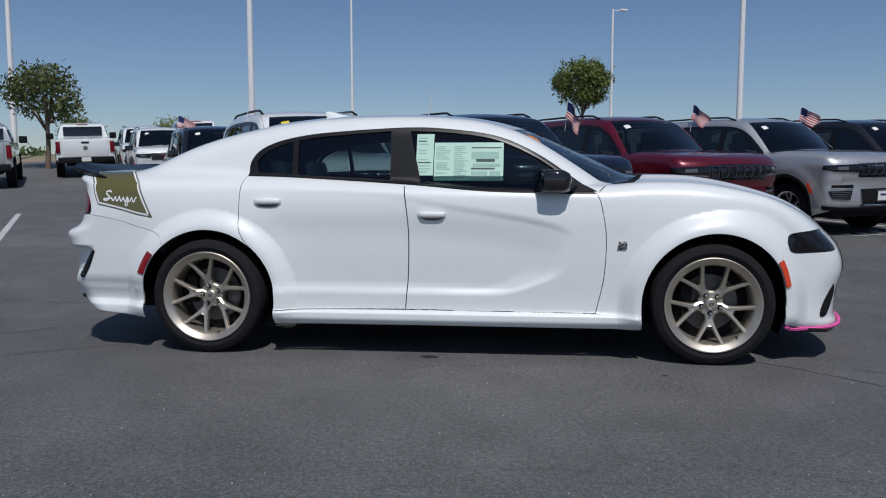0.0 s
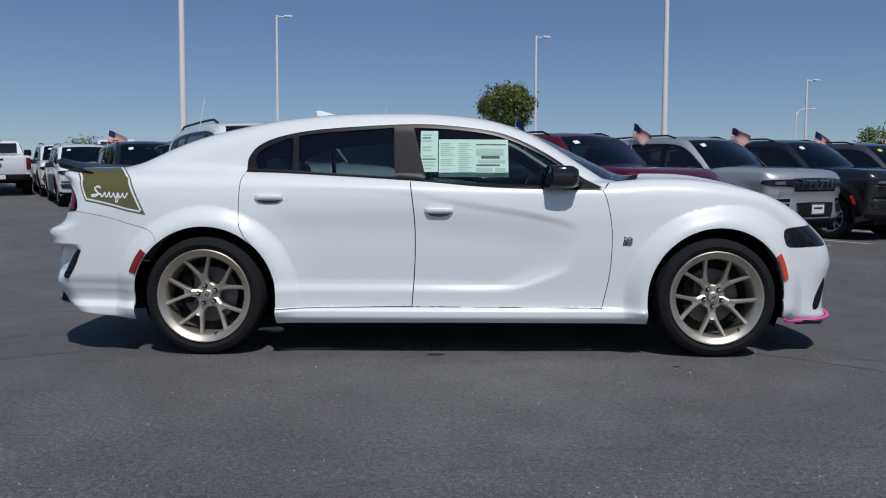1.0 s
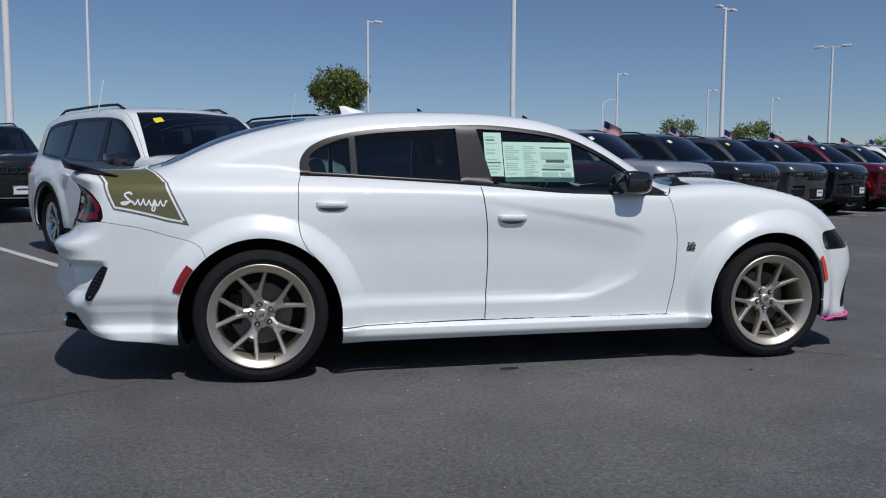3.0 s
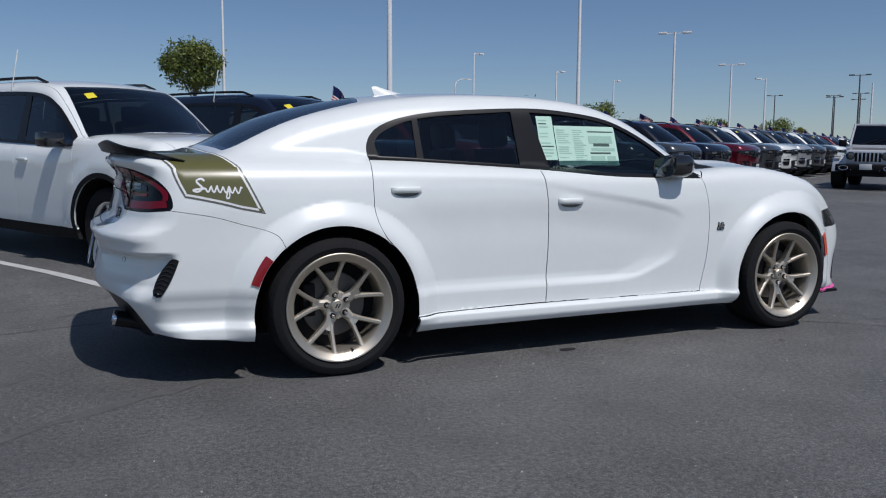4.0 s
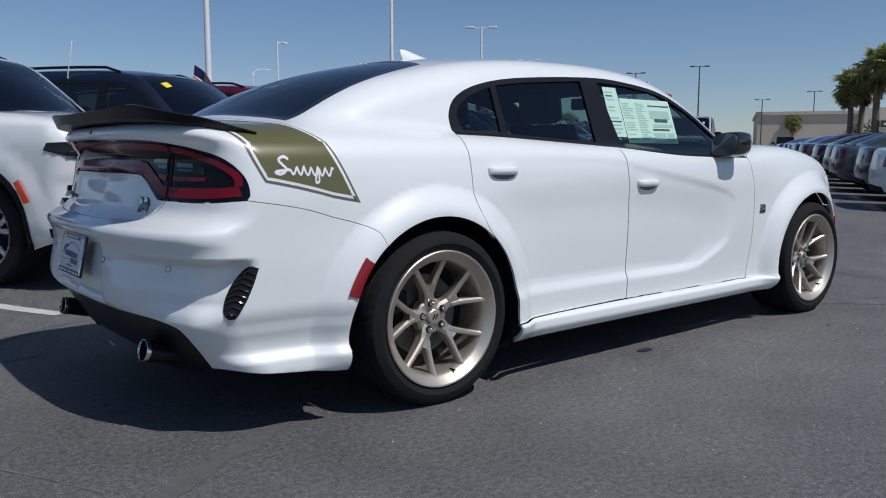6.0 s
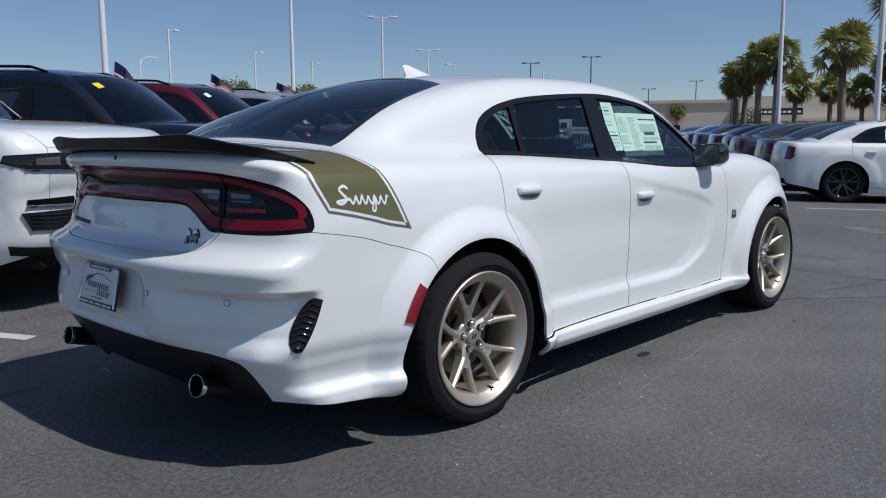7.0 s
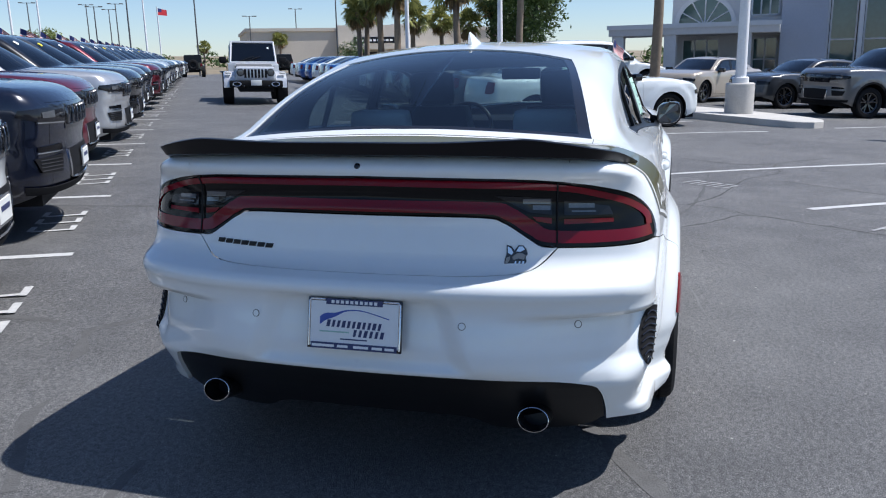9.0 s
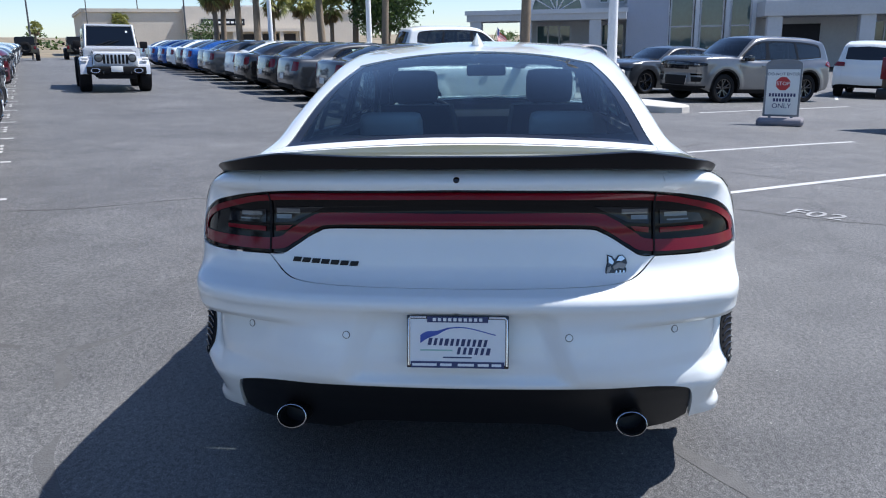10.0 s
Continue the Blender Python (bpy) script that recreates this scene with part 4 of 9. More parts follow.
half_top = flow([(S(-2.335, 0.905), 0.905), (S(-2.34, 0.90), 0.945), (S(-2.385, 0.835), 0.990), (S(-2.46, 0.74), 1.022), (S(-2.53, 0.65), 1.040), (S(-2.55, 0.45), 1.053), (SM, 1.059)], 0.02)
half_low = flow([(SM, 0.953), (S(-2.53, 0.38), 0.953), (S(-2.53, 0.46), 0.937), (S(-2.53, 0.535), 0.892), (S(-2.52, 0.60), 0.866), (S(-2.44, 0.80), 0.862), (S(-2.335, 0.905), 0.872)], 0.02)
low_in = flow([(S(-2.345, 0.90), 0.905), (S(-2.44, 0.80), 0.898), (S(-2.52, 0.615), 0.902), (S(-2.53, 0.56), 0.925), (S(-2.53, 0.48), 0.974), (S(-2.53, 0.40), 0.990), (SM, 0.990)], 0.02)
top_in = flow([(SM, 1.036), (S(-2.55, 0.45), 1.031), (S(-2.53, 0.65), 1.020), (S(-2.46, 0.74), 1.002), (S(-2.395, 0.83), 0.972), (S(-2.362, 0.885), 0.935), (S(-2.358, 0.89), 0.905)], 0.02)
red_top = loop(half_top, f((SM, 1.059), (SM, 1.036)), top_in, f((S(-2.358, 0.89), 0.905), (S(-2.335, 0.905), 0.905)))
red_low = loop(half_low, f((S(-2.335, 0.905), 0.872), (S(-2.345, 0.90), 0.905)), low_in, f((SM, 0.990), (SM, 0.953)))
for lp, sd in ((red_top, (-1, 1)), (red_low, (-1, 1))):
    car.panel("red_strip", [car.patch(lp, "girth", 0.02)], RED_LENS, tail_lamp, sd, "red light strip", gap=0, depth=0.004, offset=-0.001)


def lamp_piece(name, pts, material, sd, label, off=-0.002):
    """A small lens in the tail lamp from corners ((x, w), z)."""
    q = [(S(*a), z) for a, z in pts]
    lp = loop(*[f(a, b, smooth=False) for a, b in zip(q, q[1:] + q[:1])])
    car.panel(name, [car.patch(lp, "girth", 0.03)], material, tail_lamp, sd, label, gap=0, depth=0.003, offset=off)


for sd in ((-1,), (1,)):
    lamp_piece("reversing_lens", [((-2.5, 0.43), 1.008), ((-2.5, 0.605), 1.000), ((-2.5, 0.605), 0.950), ((-2.5, 0.535), 0.958)], SMOKE_LENS, sd, "smoked reversing lens")
    lamp_piece("indicator_lens", [((-2.5, 0.645), 0.992), ((-2.45, 0.79), 0.972), ((-2.44, 0.80), 0.945), ((-2.5, 0.645), 0.948)], SMOKE_LENS, sd, "smoked indicator lens")
    lamp_piece("red_strip", [((-2.5, 0.645), 0.936), ((-2.44, 0.80), 0.934), ((-2.44, 0.80), 0.922), ((-2.5, 0.645), 0.920)], RED_LENS, sd, "thin red inner strip")
    lamp_piece("red_strip", [((-2.5, 0.545), 0.945), ((-2.5, 0.605), 0.940), ((-2.5, 0.605), 0.922), ((-2.5, 0.56), 0.930)], RED_LENS, sd, "thin red inner strip")
    for w0, w1, z0, z1 in ((0.515, 0.60, 0.984, 0.999), (0.545, 0.60, 0.966, 0.980), (0.66, 0.755, 0.970, 0.984), (0.67, 0.76, 0.957, 0.962)):
        lamp_piece("reflector", [((-2.5, w0), z1), ((-2.5, w1), z1 - 0.002), ((-2.5, w1), z0 - 0.002), ((-2.5, w0), z0)], CLEAR_LENS, sd, "small bright reflector", 0.0)
    # the lid's cut through the lamp
    lamp_piece("lamp_gap", [((-2.52, 0.622), 1.052), ((-2.52, 0.628), 1.052), ((-2.52, 0.628), 0.852), ((-2.52, 0.622), 0.852)], BLACK_MATTE, sd, "", 0.0015)
# boot lid: lower face, upper lip, deck
KR_IN = KR_PLAN[:26]
KR_IN_G = KR_G[:26]
lid_low = loop(CUT_LOW[::-1], f((S(-2.5, 0.625), 0.85), (S(-2.52, 0.575), 0.855)), np.array(LB)[:len(LB) - len(TL_BOT) + 1][::-1], f((SM, 0.942), (SM, 0.768)))
LT_LID = f((S(-2.53, 0.65), 1.052), (S(-2.55, 0.45), 1.066), (S(-2.55, 0.0), 1.072))
lid_lip = loop(LT_LID, f((SM, 1.072), KR_IN_G[0]), KR_IN_G, f(KR_IN_G[-1], (S(-2.53, 0.65), 1.052)))
lid_deck = loop(KR_IN, f((-2.045, 0.69), (-2.12, 0.688), (-2.35, 0.66), KR_PLAN[25])[::-1], RG_BASE[::-1], f((-2.10, 0), KR_IN[0], smooth=False))
car.panel("boot_lid", [car.patch(lid_low, "girth", 0.025), car.patch(lid_lip, "girth", 0.022), car.patch(lid_deck, "above", STEP)], WHITE, sedan, (-1, 1))

# window frames and panes
PANE_F = loop(f((-0.205, 1.058), (0.16, 1.034), (0.54, 1.022), (0.79, 1.02)), f((0.79, 1.02), (0.69, 1.085), (0.49, 1.218), (0.25, 1.322), (-0.02, 1.366), (-0.285, 1.38)), f((-0.285, 1.38), (-0.205, 1.058)))
PANE_R = loop(f((-0.40, 1.075), (-0.99, 1.108)), f((-0.99, 1.108), (-1.0, 1.325)), f((-1.0, 1.325), (-0.83, 1.347), (-0.41, 1.38)), f((-0.41, 1.38), (-0.40, 1.075)))
PANE_Q = loop(f((-1.03, 1.112), (-1.245, 1.122)), f((-1.245, 1.122), (-1.26, 1.19), (-1.21, 1.248), (-1.10, 1.297), (-1.035, 1.315)), f((-1.035, 1.315), (-1.03, 1.112)))
DLO = loop(DLO_BOTTOM, DLO_TOP)
both("window_frame", [car.patch(DLO, "girth", 0.03, holes=(PANE_F, PANE_R, PANE_Q))], BLACK_SATIN, "satin black window surround", gap=0.001)
for nm, pl in (("front_window", PANE_F), ("rear_window", PANE_R), ("quarter_window", PANE_Q)):
    both(nm, [car.patch(pl, "girth", 0.06)], GLASS, "dark tinted window glass", gap=0, depth=0, offset=-0.008)

# dark linings behind the skins
both("door_trim", [car.patch(loop(DLO_BOTTOM, f((0.86, 0.995), (0.86, 0.32), smooth=False), f((0.86, 0.32), (-1.05, 0.32), smooth=False), f((-1.05, 0.32), (-1.31, 1.10), smooth=False)), "girth", 0.08)], DARK_LINING, "dark inner door trim", offset=-0.06, depth=0)
car.panel("headliner", [car.patch(roof_loop, "above", 0.07)], DARK_LINING, sedan, (-1, 1), "dark roof lining", offset=-0.035, depth=0, gap=0.0)
both("pillar_trim", [car.patch(loop(DLO_TOP[::-1], f((0.86, 0.995), K_G[-1]), K_G[k_c:][::-1], f(K_G[k_c], (-1.85, 1.08), (-1.31, 1.06), smooth=False)), "girth", 0.07)], DARK_LINING, "dark pillar lining", offset=-0.03, depth=0, gap=0.0)
# ---- wheels of the sedan ----


def tyre_mesh(name, R, r_in, half, parent, n=168, label=""):
    """A tyre round y with shoulder sipes and circumferential grooves; outer side towards -y."""
    h = half
    prof = [(r_in, -h + 0.035), (r_in + 0.012, -h + 0.012), (r_in + 0.035, -h), (R - 0.035, -h + 0.003), (R - 0.014, -h + 0.014), (R - 0.003, -h + 0.032)]
    for a, b in ((-0.62, -0.55), (-0.22, -0.15), (0.15, 0.22), (0.55, 0.62)):
        prof += [(R, a * h), (R - 0.008, a * h + 0.002), (R - 0.008, b * h - 0.002), (R, b * h)]
    prof += [(R - 0.003, h - 0.032), (R - 0.014, h - 0.014), (R - 0.05, h), (r_in, h - 0.03)]
    k = len(prof)
    verts, faces = [], []
    for i in range(n):
        a = 2 * math.pi * i / n
        for j, (r, y) in enumerate(prof):
            if i % 3 == 0 and (j in (4, 5, 6) or j in (k - 5, k - 4, k - 3)):
                r -= 0.0022
            verts.append((r * math.cos(a), y, r * math.sin(a)))
    for i in range(n):
        j = (i + 1) % n
        for q in range(k - 1):
            faces.append((i * k + q, j * k + q, j * k + q + 1, i * k + q + 1))
    return raw(name, verts, faces, RUBBER, parent, label, 30)


def beam(name, stations, material, parent, label=""):
    """A spoke: stations of (centre, along, width, depth), the face towards -y with chamfered edges."""
    rings = []
    for c, d, wd, dp in stations:
        c, d = Vector(c), Vector(d).normalized()
        s = d.cross(Vector((0, -1, 0))).normalized()
        u = Vector((0, -1, 0))
        rings.append([c + s * wd * a + u * b for a, b in ((-0.5, -dp), (-0.5, -0.009), (-0.24, 0.0), (0.24, 0.0), (0.5, -0.009), (0.5, -dp))])
    return loft(name, rings, material, parent, label, smooth=25)


def big_wheel(parent, at, flip, turn):
    """A forked-spoke bronze wheel with a broad lip, its tyre and brake."""
    rim = lathe("wheel", [(0.226, 0.10), (0.230, 0.05), (0.227, -0.03), (0.230, -0.096), (0.236, -0.116), (0.242, -0.124), (0.262, -0.138), (0.270, -0.1445), (0.276, -0.146), (0.2795, -0.143), (0.280, -0.128), (0.270, -0.11), (0.258, 0.02), (0.262, 0.12), (0.226, 0.12), (0.226, 0.10)],
                BRONZE, parent, "satin bronze alloy wheel", n=96, axis="y", smooth=24)
    tyre_mesh("tyre", 0.355, 0.272, 0.150, rim)
    for k in range(5):
        a0 = radians(turn + 72 * k)
        ray = Vector((math.cos(a0), 0, math.sin(a0)))
        beam("spoke", [(ray * r + Vector((0, y, 0)), ray, wd, dp) for r, y, wd, dp in ((0.034, -0.066, 0.052, 0.05), (0.056, -0.070, 0.058, 0.05), (0.085, -0.074, 0.047, 0.05), (0.108, -0.079, 0.046, 0.048), (0.128, -0.0845, 0.050, 0.045), (0.134, -0.088, 0.040, 0.04))], BRONZE, rim)
        for sg in (-1, 1):
            st = []
            for r, da, y, wd, dp in ((0.100, 6.2, -0.0795, 0.026, 0.048), (0.126, 8.6, -0.0865, 0.026, 0.046), (0.155, 12.2, -0.094, 0.0235, 0.042), (0.190, 15.2, -0.104, 0.0225, 0.038), (0.222, 17.2, -0.114, 0.023, 0.034), (0.243, 18.2, -0.123, 0.027, 0.03)):
                a = a0 + sg * radians(da)
                st.append(((r * math.cos(a), y, r * math.sin(a)), (math.cos(a + sg * 0.25), 0, math.sin(a + sg * 0.25)), wd, dp))
            beam("spoke", st, BRONZE, rim)
        at_lug = (0.057 * math.cos(a0), 0, 0.057 * math.sin(a0))
        lathe("lug_seat", [(0.0, -0.0725), (0.0145, -0.0725), (0.0165, -0.0685)], BLACK_SATIN, rim, "dark lug seat", n=14, axis="y", origin=at_lug, smooth=30)
        lathe("lug_nut", [(0.0, -0.092), (0.007, -0.091), (0.0105, -0.084), (0.0115, -0.055)], CHROME, rim, "chrome lug nut", n=8, axis="y", origin=at_lug, smooth=20)
    a = radians(turn + 40)
    lathe("valve_stem", [(0.0, -0.135), (0.004, -0.134), (0.0045, -0.10)], BLACK_SATIN, rim, "black valve stem", n=8, axis="y", origin=(0.233 * math.cos(a), 0, 0.233 * math.sin(a)))
    lathe("hub", [(0.0, -0.062), (0.066, -0.062), (0.074, -0.054), (0.078, -0.02)], BRONZE, rim, n=40, axis="y", smooth=30)
    lathe("centre_cap", [(0.0, -0.082), (0.026, -0.081), (0.032, -0.076), (0.034, -0.06)], BRONZE, rim, "bronze centre cap with two dark slashes", n=32, axis="y", smooth=30)
    for dx in (-0.006, 0.008):
        box("slash_mark", (dx, -0.0825, 0), (0.006, 0.002, 0.024), BLACK_GLOSS, rim, m=Matrix.Rotation(radians(28), 3, "Y"))
    lathe("brake_disc", [(0.06, 0.0), (0.165, -0.001), (0.170, 0.004), (0.170, 0.02), (0.06, 0.02)], DISC, rim, "grey steel brake disc", n=48, axis="y")
    lathe("drum_shield", [(0.0, 0.03), (0.235, 0.03), (0.235, 0.04), (0.0, 0.04)], BLACK_MATTE, rim, n=32, axis="y")
    bm = bmesh.new()
    add_box(bm, (-0.135, -0.005, 0.03), (0.065, 0.06, 0.17), 0.012)
    part("brake_caliper", bm, BLACK_MATTE, rim, "black brake caliper", 40)
    rim.matrix_local = pose(*at, 0, 0, 180 if flip else 0)
    return rim


DISC = mat("brake_iron", (0.13, 0.125, 0.12), rough=0.5, metal=0.8, vary=0.2, scale=25)
big_wheel(sedan, (-AXLE, -0.861, 0.355), False, 246)
big_wheel(sedan, (AXLE, -0.845, 0.355), False, 267)
big_wheel(sedan, (-AXLE, 0.861, 0.355), True, 280)
big_wheel(sedan, (AXLE, 0.845, 0.355), True, 250)
for cx in (RA, FA):
    for sd in (-1, 1):
        pr = []
        n = 28
        for i in range(n):
            a = radians(-25 + 230 * i / (n - 1))
            r = ARCH_R + 0.012
            pr.append((cx + r * math.cos(a), max(0.16, ARCH_Z + r * math.sin(a))))
        verts = [(x, sd * (0.955 - 0.16 * max(0.0, abs(x) - abs(cx)) / ARCH_R), z) for x, z in pr] + [(x, sd * 0.55, z) for x, z in pr]
        faces = [(i, i + 1, n + i + 1, n + i) for i in range(n - 1)] + [tuple(range(n, 2 * n))]
        raw("wheel_liner", verts, faces, BLACK_MATTE, sedan, "black wheel arch liner")
box("underbody", (0.0, 0, 0.235), (2.1, 1.70, 0.08), BLACK_MATTE, sedan, 0.02)
box("underbody", (2.08, 0, 0.24), (0.2, 1.3, 0.1), BLACK_MATTE, sedan, 0.02)
box("underbody", (-2.18, 0, 0.30), (0.34, 1.35, 0.14), BLACK_MATTE, sedan, 0.02)

# ---- trim of the sedan ----


def on_side(x, z, out=0.0):
    """A point on the right-hand side skin, and the skin's normal there, as world vectors."""
    P = car.lift([(x, z)], "girth")
    N = car.normal(P)[0]
    p = P[0] + N * out
    return Vector((p[0], -p[1], p[2])), Vector((N[0], -N[1], N[2]))


def mirror_y(m):
    return Matrix.Diagonal((1, -1, 1, 1)) @ m


def frame_at(p, n, up=Vector((0, 0, 1))):
    """Axes at p: z along n, y as near up as can be."""
    z = n.normalized()
    x = up.cross(z).normalized()
    y = z.cross(x)
    return Matrix(((x.x, y.x, z.x, p.x), (x.y, y.y, z.y, p.y), (x.z, y.z, z.z, p.z), (0, 0, 0, 1)))


def handle_bar(parent, x, z, sd):
    p, n = on_side(x, z)
    if sd > 0:
        p.y, n.y = -p.y, -n.y
    m = frame_at(p, n)
    rings = []
    for i in range(15):
        u = -1 + 2 * i / 14
        half = 0.019 * (1 - 0.25 * abs(u) ** 3)
        out = 0.023 * (1 - abs(u) ** 6) + 0.004
        c = [(-1, 0.35), (-0.8, 0.8), (-0.3, 1.0), (0.5, 1.0), (0.9, 0.8), (1.0, 0.2), (0.6, -0.2), (-0.6, -0.2)]
        rings.append([m @ Vector((u * 0.086, half * a, out * b)) for a, b in c])
    h = loft("door_handle", rings, WHITE, parent, "white door handle", smooth=60)
    # a flat grey disc: the finger pocket's shade as colour, with no hollow
    rings = []
    for r, d in ((1.0, 0.0015), (0.9, 0.003), (0.55, 0.002), (0.0, 0.0015)):
        rings.append([m @ Vector((0.070 * r * math.cos(a), -0.014 + 0.022 * r * math.sin(a), d)) for a in np.linspace(0, 2 * math.pi, 24, endpoint=False)])
    loft("handle_pocket", rings[:3], DECAL_GREY, parent, "grey disc painted as the shade of the finger pocket", cap=True)
    return h


for sd, k in ((-1, 0), (1, 1)):
    handle_bar(rear_doors[k], -1.145, 0.943, sd)
    handle_bar(front_doors[k], -0.125, 0.868, sd)


def wing_mirror(sd):
    rings = []
    n = 20
    for i, (t, ry, rz, dx, dz) in enumerate(((0.0, 0.15, 0.3, 0, -0.01), (0.06, 0.72, 0.72, 0, -0.005), (0.25, 0.95, 0.95, 0, 0), (0.55, 1.0, 1.0, 0, 0), (0.85, 0.98, 0.98, 0, 0), (1.0, 0.93, 0.93, 0, 0), (1.0, 0.86, 0.86, 0, 0))):
        x = 0.705 - 0.19 * t
        ring = []
        for j in range(n):
            a = 2 * math.pi * j / n
            c, s_ = math.cos(a), math.sin(a)
            e = 0.62
            yy = math.copysign(abs(c) ** e, c) * 0.076 * ry
            zz = math.copysign(abs(s_) ** e, s_) * 0.070 * rz
            ring.append((x - 0.03 * (c * -sd) * t, sd * 0.955 + yy, 1.068 + zz + dz + 0.012 * c * sd))
        rings.append(ring)
    body = loft("door_mirror", rings, BLACK_GLOSS, sedan, "gloss black door mirror", smooth=50)
    gl = [(x - 0.002, y, z) for x, y, z in [(0.517 - 0.03 * (math.cos(2 * math.pi * j / n) * -sd), sd * 0.955 + (rings[-1][j][1] - sd * 0.955) * 0.98, 1.068 + (rings[-1][j][2] - 1.068) * 0.98) for j in range(n)]]
    raw("mirror_glass", gl, [tuple(range(n))], mat("tinted_mirror", (0.16, 0.18, 0.21), rough=0.03, metal=1.0, vary=0.02), body, "dark tinted mirror glass")
    loft("mirror_arm", [[(0.64, sd * 0.835, 1.0), (0.76, sd * 0.835, 1.0), (0.76, sd * 0.835, 1.045), (0.64, sd * 0.835, 1.05)], [(0.60, sd * 0.94, 1.012), (0.69, sd * 0.94, 1.012), (0.69, sd * 0.94, 1.04), (0.60, sd * 0.94, 1.045)]], BLACK_GLOSS, body)
    tri = [on_side(0.86, 1.01, 0.002)[0], on_side(0.66, 1.005, 0.002)[0], on_side(0.68, 1.10, 0.002)[0]]
    raw("mirror_sail", [(p.x, -sd * p.y, p.z) for p in tri] + [(p.x, -sd * (p.y + 0.012), p.z) for p in tri], [(0, 1, 2), (3, 5, 4), (0, 3, 4, 1), (1, 4, 5, 2), (2, 5, 3, 0)], BLACK_SATIN, body)


wing_mirror(-1)
wing_mirror(1)


def ring_patch(cx, r0, r1, a0, a1):
    a = np.radians(np.linspace(a0, a1, 12))
    o = np.stack((cx + r1 * np.cos(a), ARCH_Z + r1 * np.sin(a)), 1)
    i = np.stack((cx + r0 * np.cos(a), ARCH_Z + r0 * np.sin(a)), 1)[::-1]
    return loop(o, i)


both("side_marker", [car.patch(ring_patch(RA, 0.431, 0.470, 142, 161), "girth", 0.03)], MARKER_RED, "red reflector on the rear wheel flare", gap=0, offset=0.008, depth=0.012)
both("side_marker", [car.patch(ring_patch(FA, 0.430, 0.468, 15, 36), "girth", 0.03)], AMBER_LENS, "orange marker on the front wheel flare", gap=0, offset=0.008, depth=0.012)

# olive stripe over the tail: grey edge, white line, olive field
DEC_TR, DEC_BR, DEC_BF, DEC_TF = (S(-2.312, 0.868), 1.060), (S(-2.258, 0.926), 0.918), (-1.885, 0.836), (-1.994, 1.060)
side_dec = loop(f(DEC_BF, DEC_TF, smooth=False), f(DEC_TF, DEC_TR, smooth=False), f(DEC_TR, DEC_BR, smooth=False), f(DEC_BR, (S(-2.07, 0.95), 0.877), DEC_BF))


def stripe_side(d):
    """The stripe's outline on the flank, drawn in by d on all sides but the fold at its top."""
    lp = toward(side_dec, d)
    fold = side_dec[:, 1] > 1.0585
    lo, hi = side_dec[fold, 0].min() + 1.05 * d, side_dec[fold, 0].max() - 1.05 * d
    lp[fold] = np.stack((np.clip(side_dec[fold, 0], lo, hi), side_dec[fold, 1]), 1)
    return lp


def stripe_deck(d):
    """The stripe's outline over the deck, its front edge drawn back by d, its rear edge under the spoiler."""
    fx = -1.05 * d
    front = f((-1.994 + fx, 0.888), (-2.043 + fx, 0.82), (-2.108 + fx, 0.677), (-2.137 + fx, 0.3), (-2.142 + fx, 0.0))
    back = f((-2.50, 0.0), (-2.46, 0.5), (-2.40, 0.72), (-2.34 - fx, 0.83), (-2.312 - fx, 0.872))
    return loop(front, f((-2.142 + fx, 0), (-2.50, 0), smooth=False), back, f((-2.312 - fx, 0.872), (-2.16, 0.882), (-1.994 + fx, 0.888)))


for d, mt, off, nm in ((0.0, DECAL_GREY, 0.0012, "stripe_edge"), (0.009, DECAL_WHITE, 0.0020, "stripe_line"), (0.020, OLIVE, 0.0028, "stripe_field")):
    both(nm, [car.patch(stripe_side(d) if d else side_dec, "girth", 0.013)], mt, gap=0, depth=0, offset=off)
    car.panel(nm, [car.patch(stripe_deck(d), "above", 0.016)], mt, sedan, (-1, 1), gap=0, depth=0, offset=off + 0.0004)


def ribbon(name, line, width, material, off, sd, step=0.006):
    """A flat band along a line of side coordinates, laid on the skin."""
    p = flow(line, step)
    t = np.gradient(p, axis=0)
    t /= np.maximum(np.linalg.norm(t, axis=1, keepdims=True), 1e-9)
    n = np.stack((-t[:, 1], t[:, 0]), 1)
    q = np.vstack((p + n * width / 2, p - n * width / 2))
    P = car.lift(q, "girth")
    P = P + car.normal(P) * off
    k = len(p)
    fc = [(i, i + 1, k + i + 1, k + i) for i in range(k - 1)]
    return raw(name, [(x, sd * w, z) for x, w, z in P], fc, material, sedan)


def script_line(x0, z0, hgt, ln, sd):
    """A flowing pen line of loops, standing for the lettering of the stripe."""
    out = [(0.20, 0.86), (0.12, 1.0), (0.03, 0.82), (0.10, 0.55), (0.17, 0.30), (0.08, 0.02), (-0.02, 0.12), (0.10, 0.22), (0.22, 0.28)]
    u = 0.26
    for i in range(6):
        out += [(u, 0.10), (u + 0.035, 0.08), (u + 0.075, 0.52 if i % 2 else 0.46), (u + 0.085, 0.40)]
        u += 0.118
    out[-9:-9] = [(u - 0.27, -0.28), (u - 0.33, -0.30)]
    return [(S(x0 + a * ln, 0.94), z0 + b * hgt - a * 0.012) for a, b in out]


for sd in (-1, 1):
    ln = script_line(-2.225, 0.945, 0.062, 0.245, sd)
    ribbon("stripe_script", ln, 0.0150, DECAL_GREY, 0.0036, sd)
    ribbon("stripe_script", ln, 0.0098, DECAL_WHITE, 0.0044, sd)


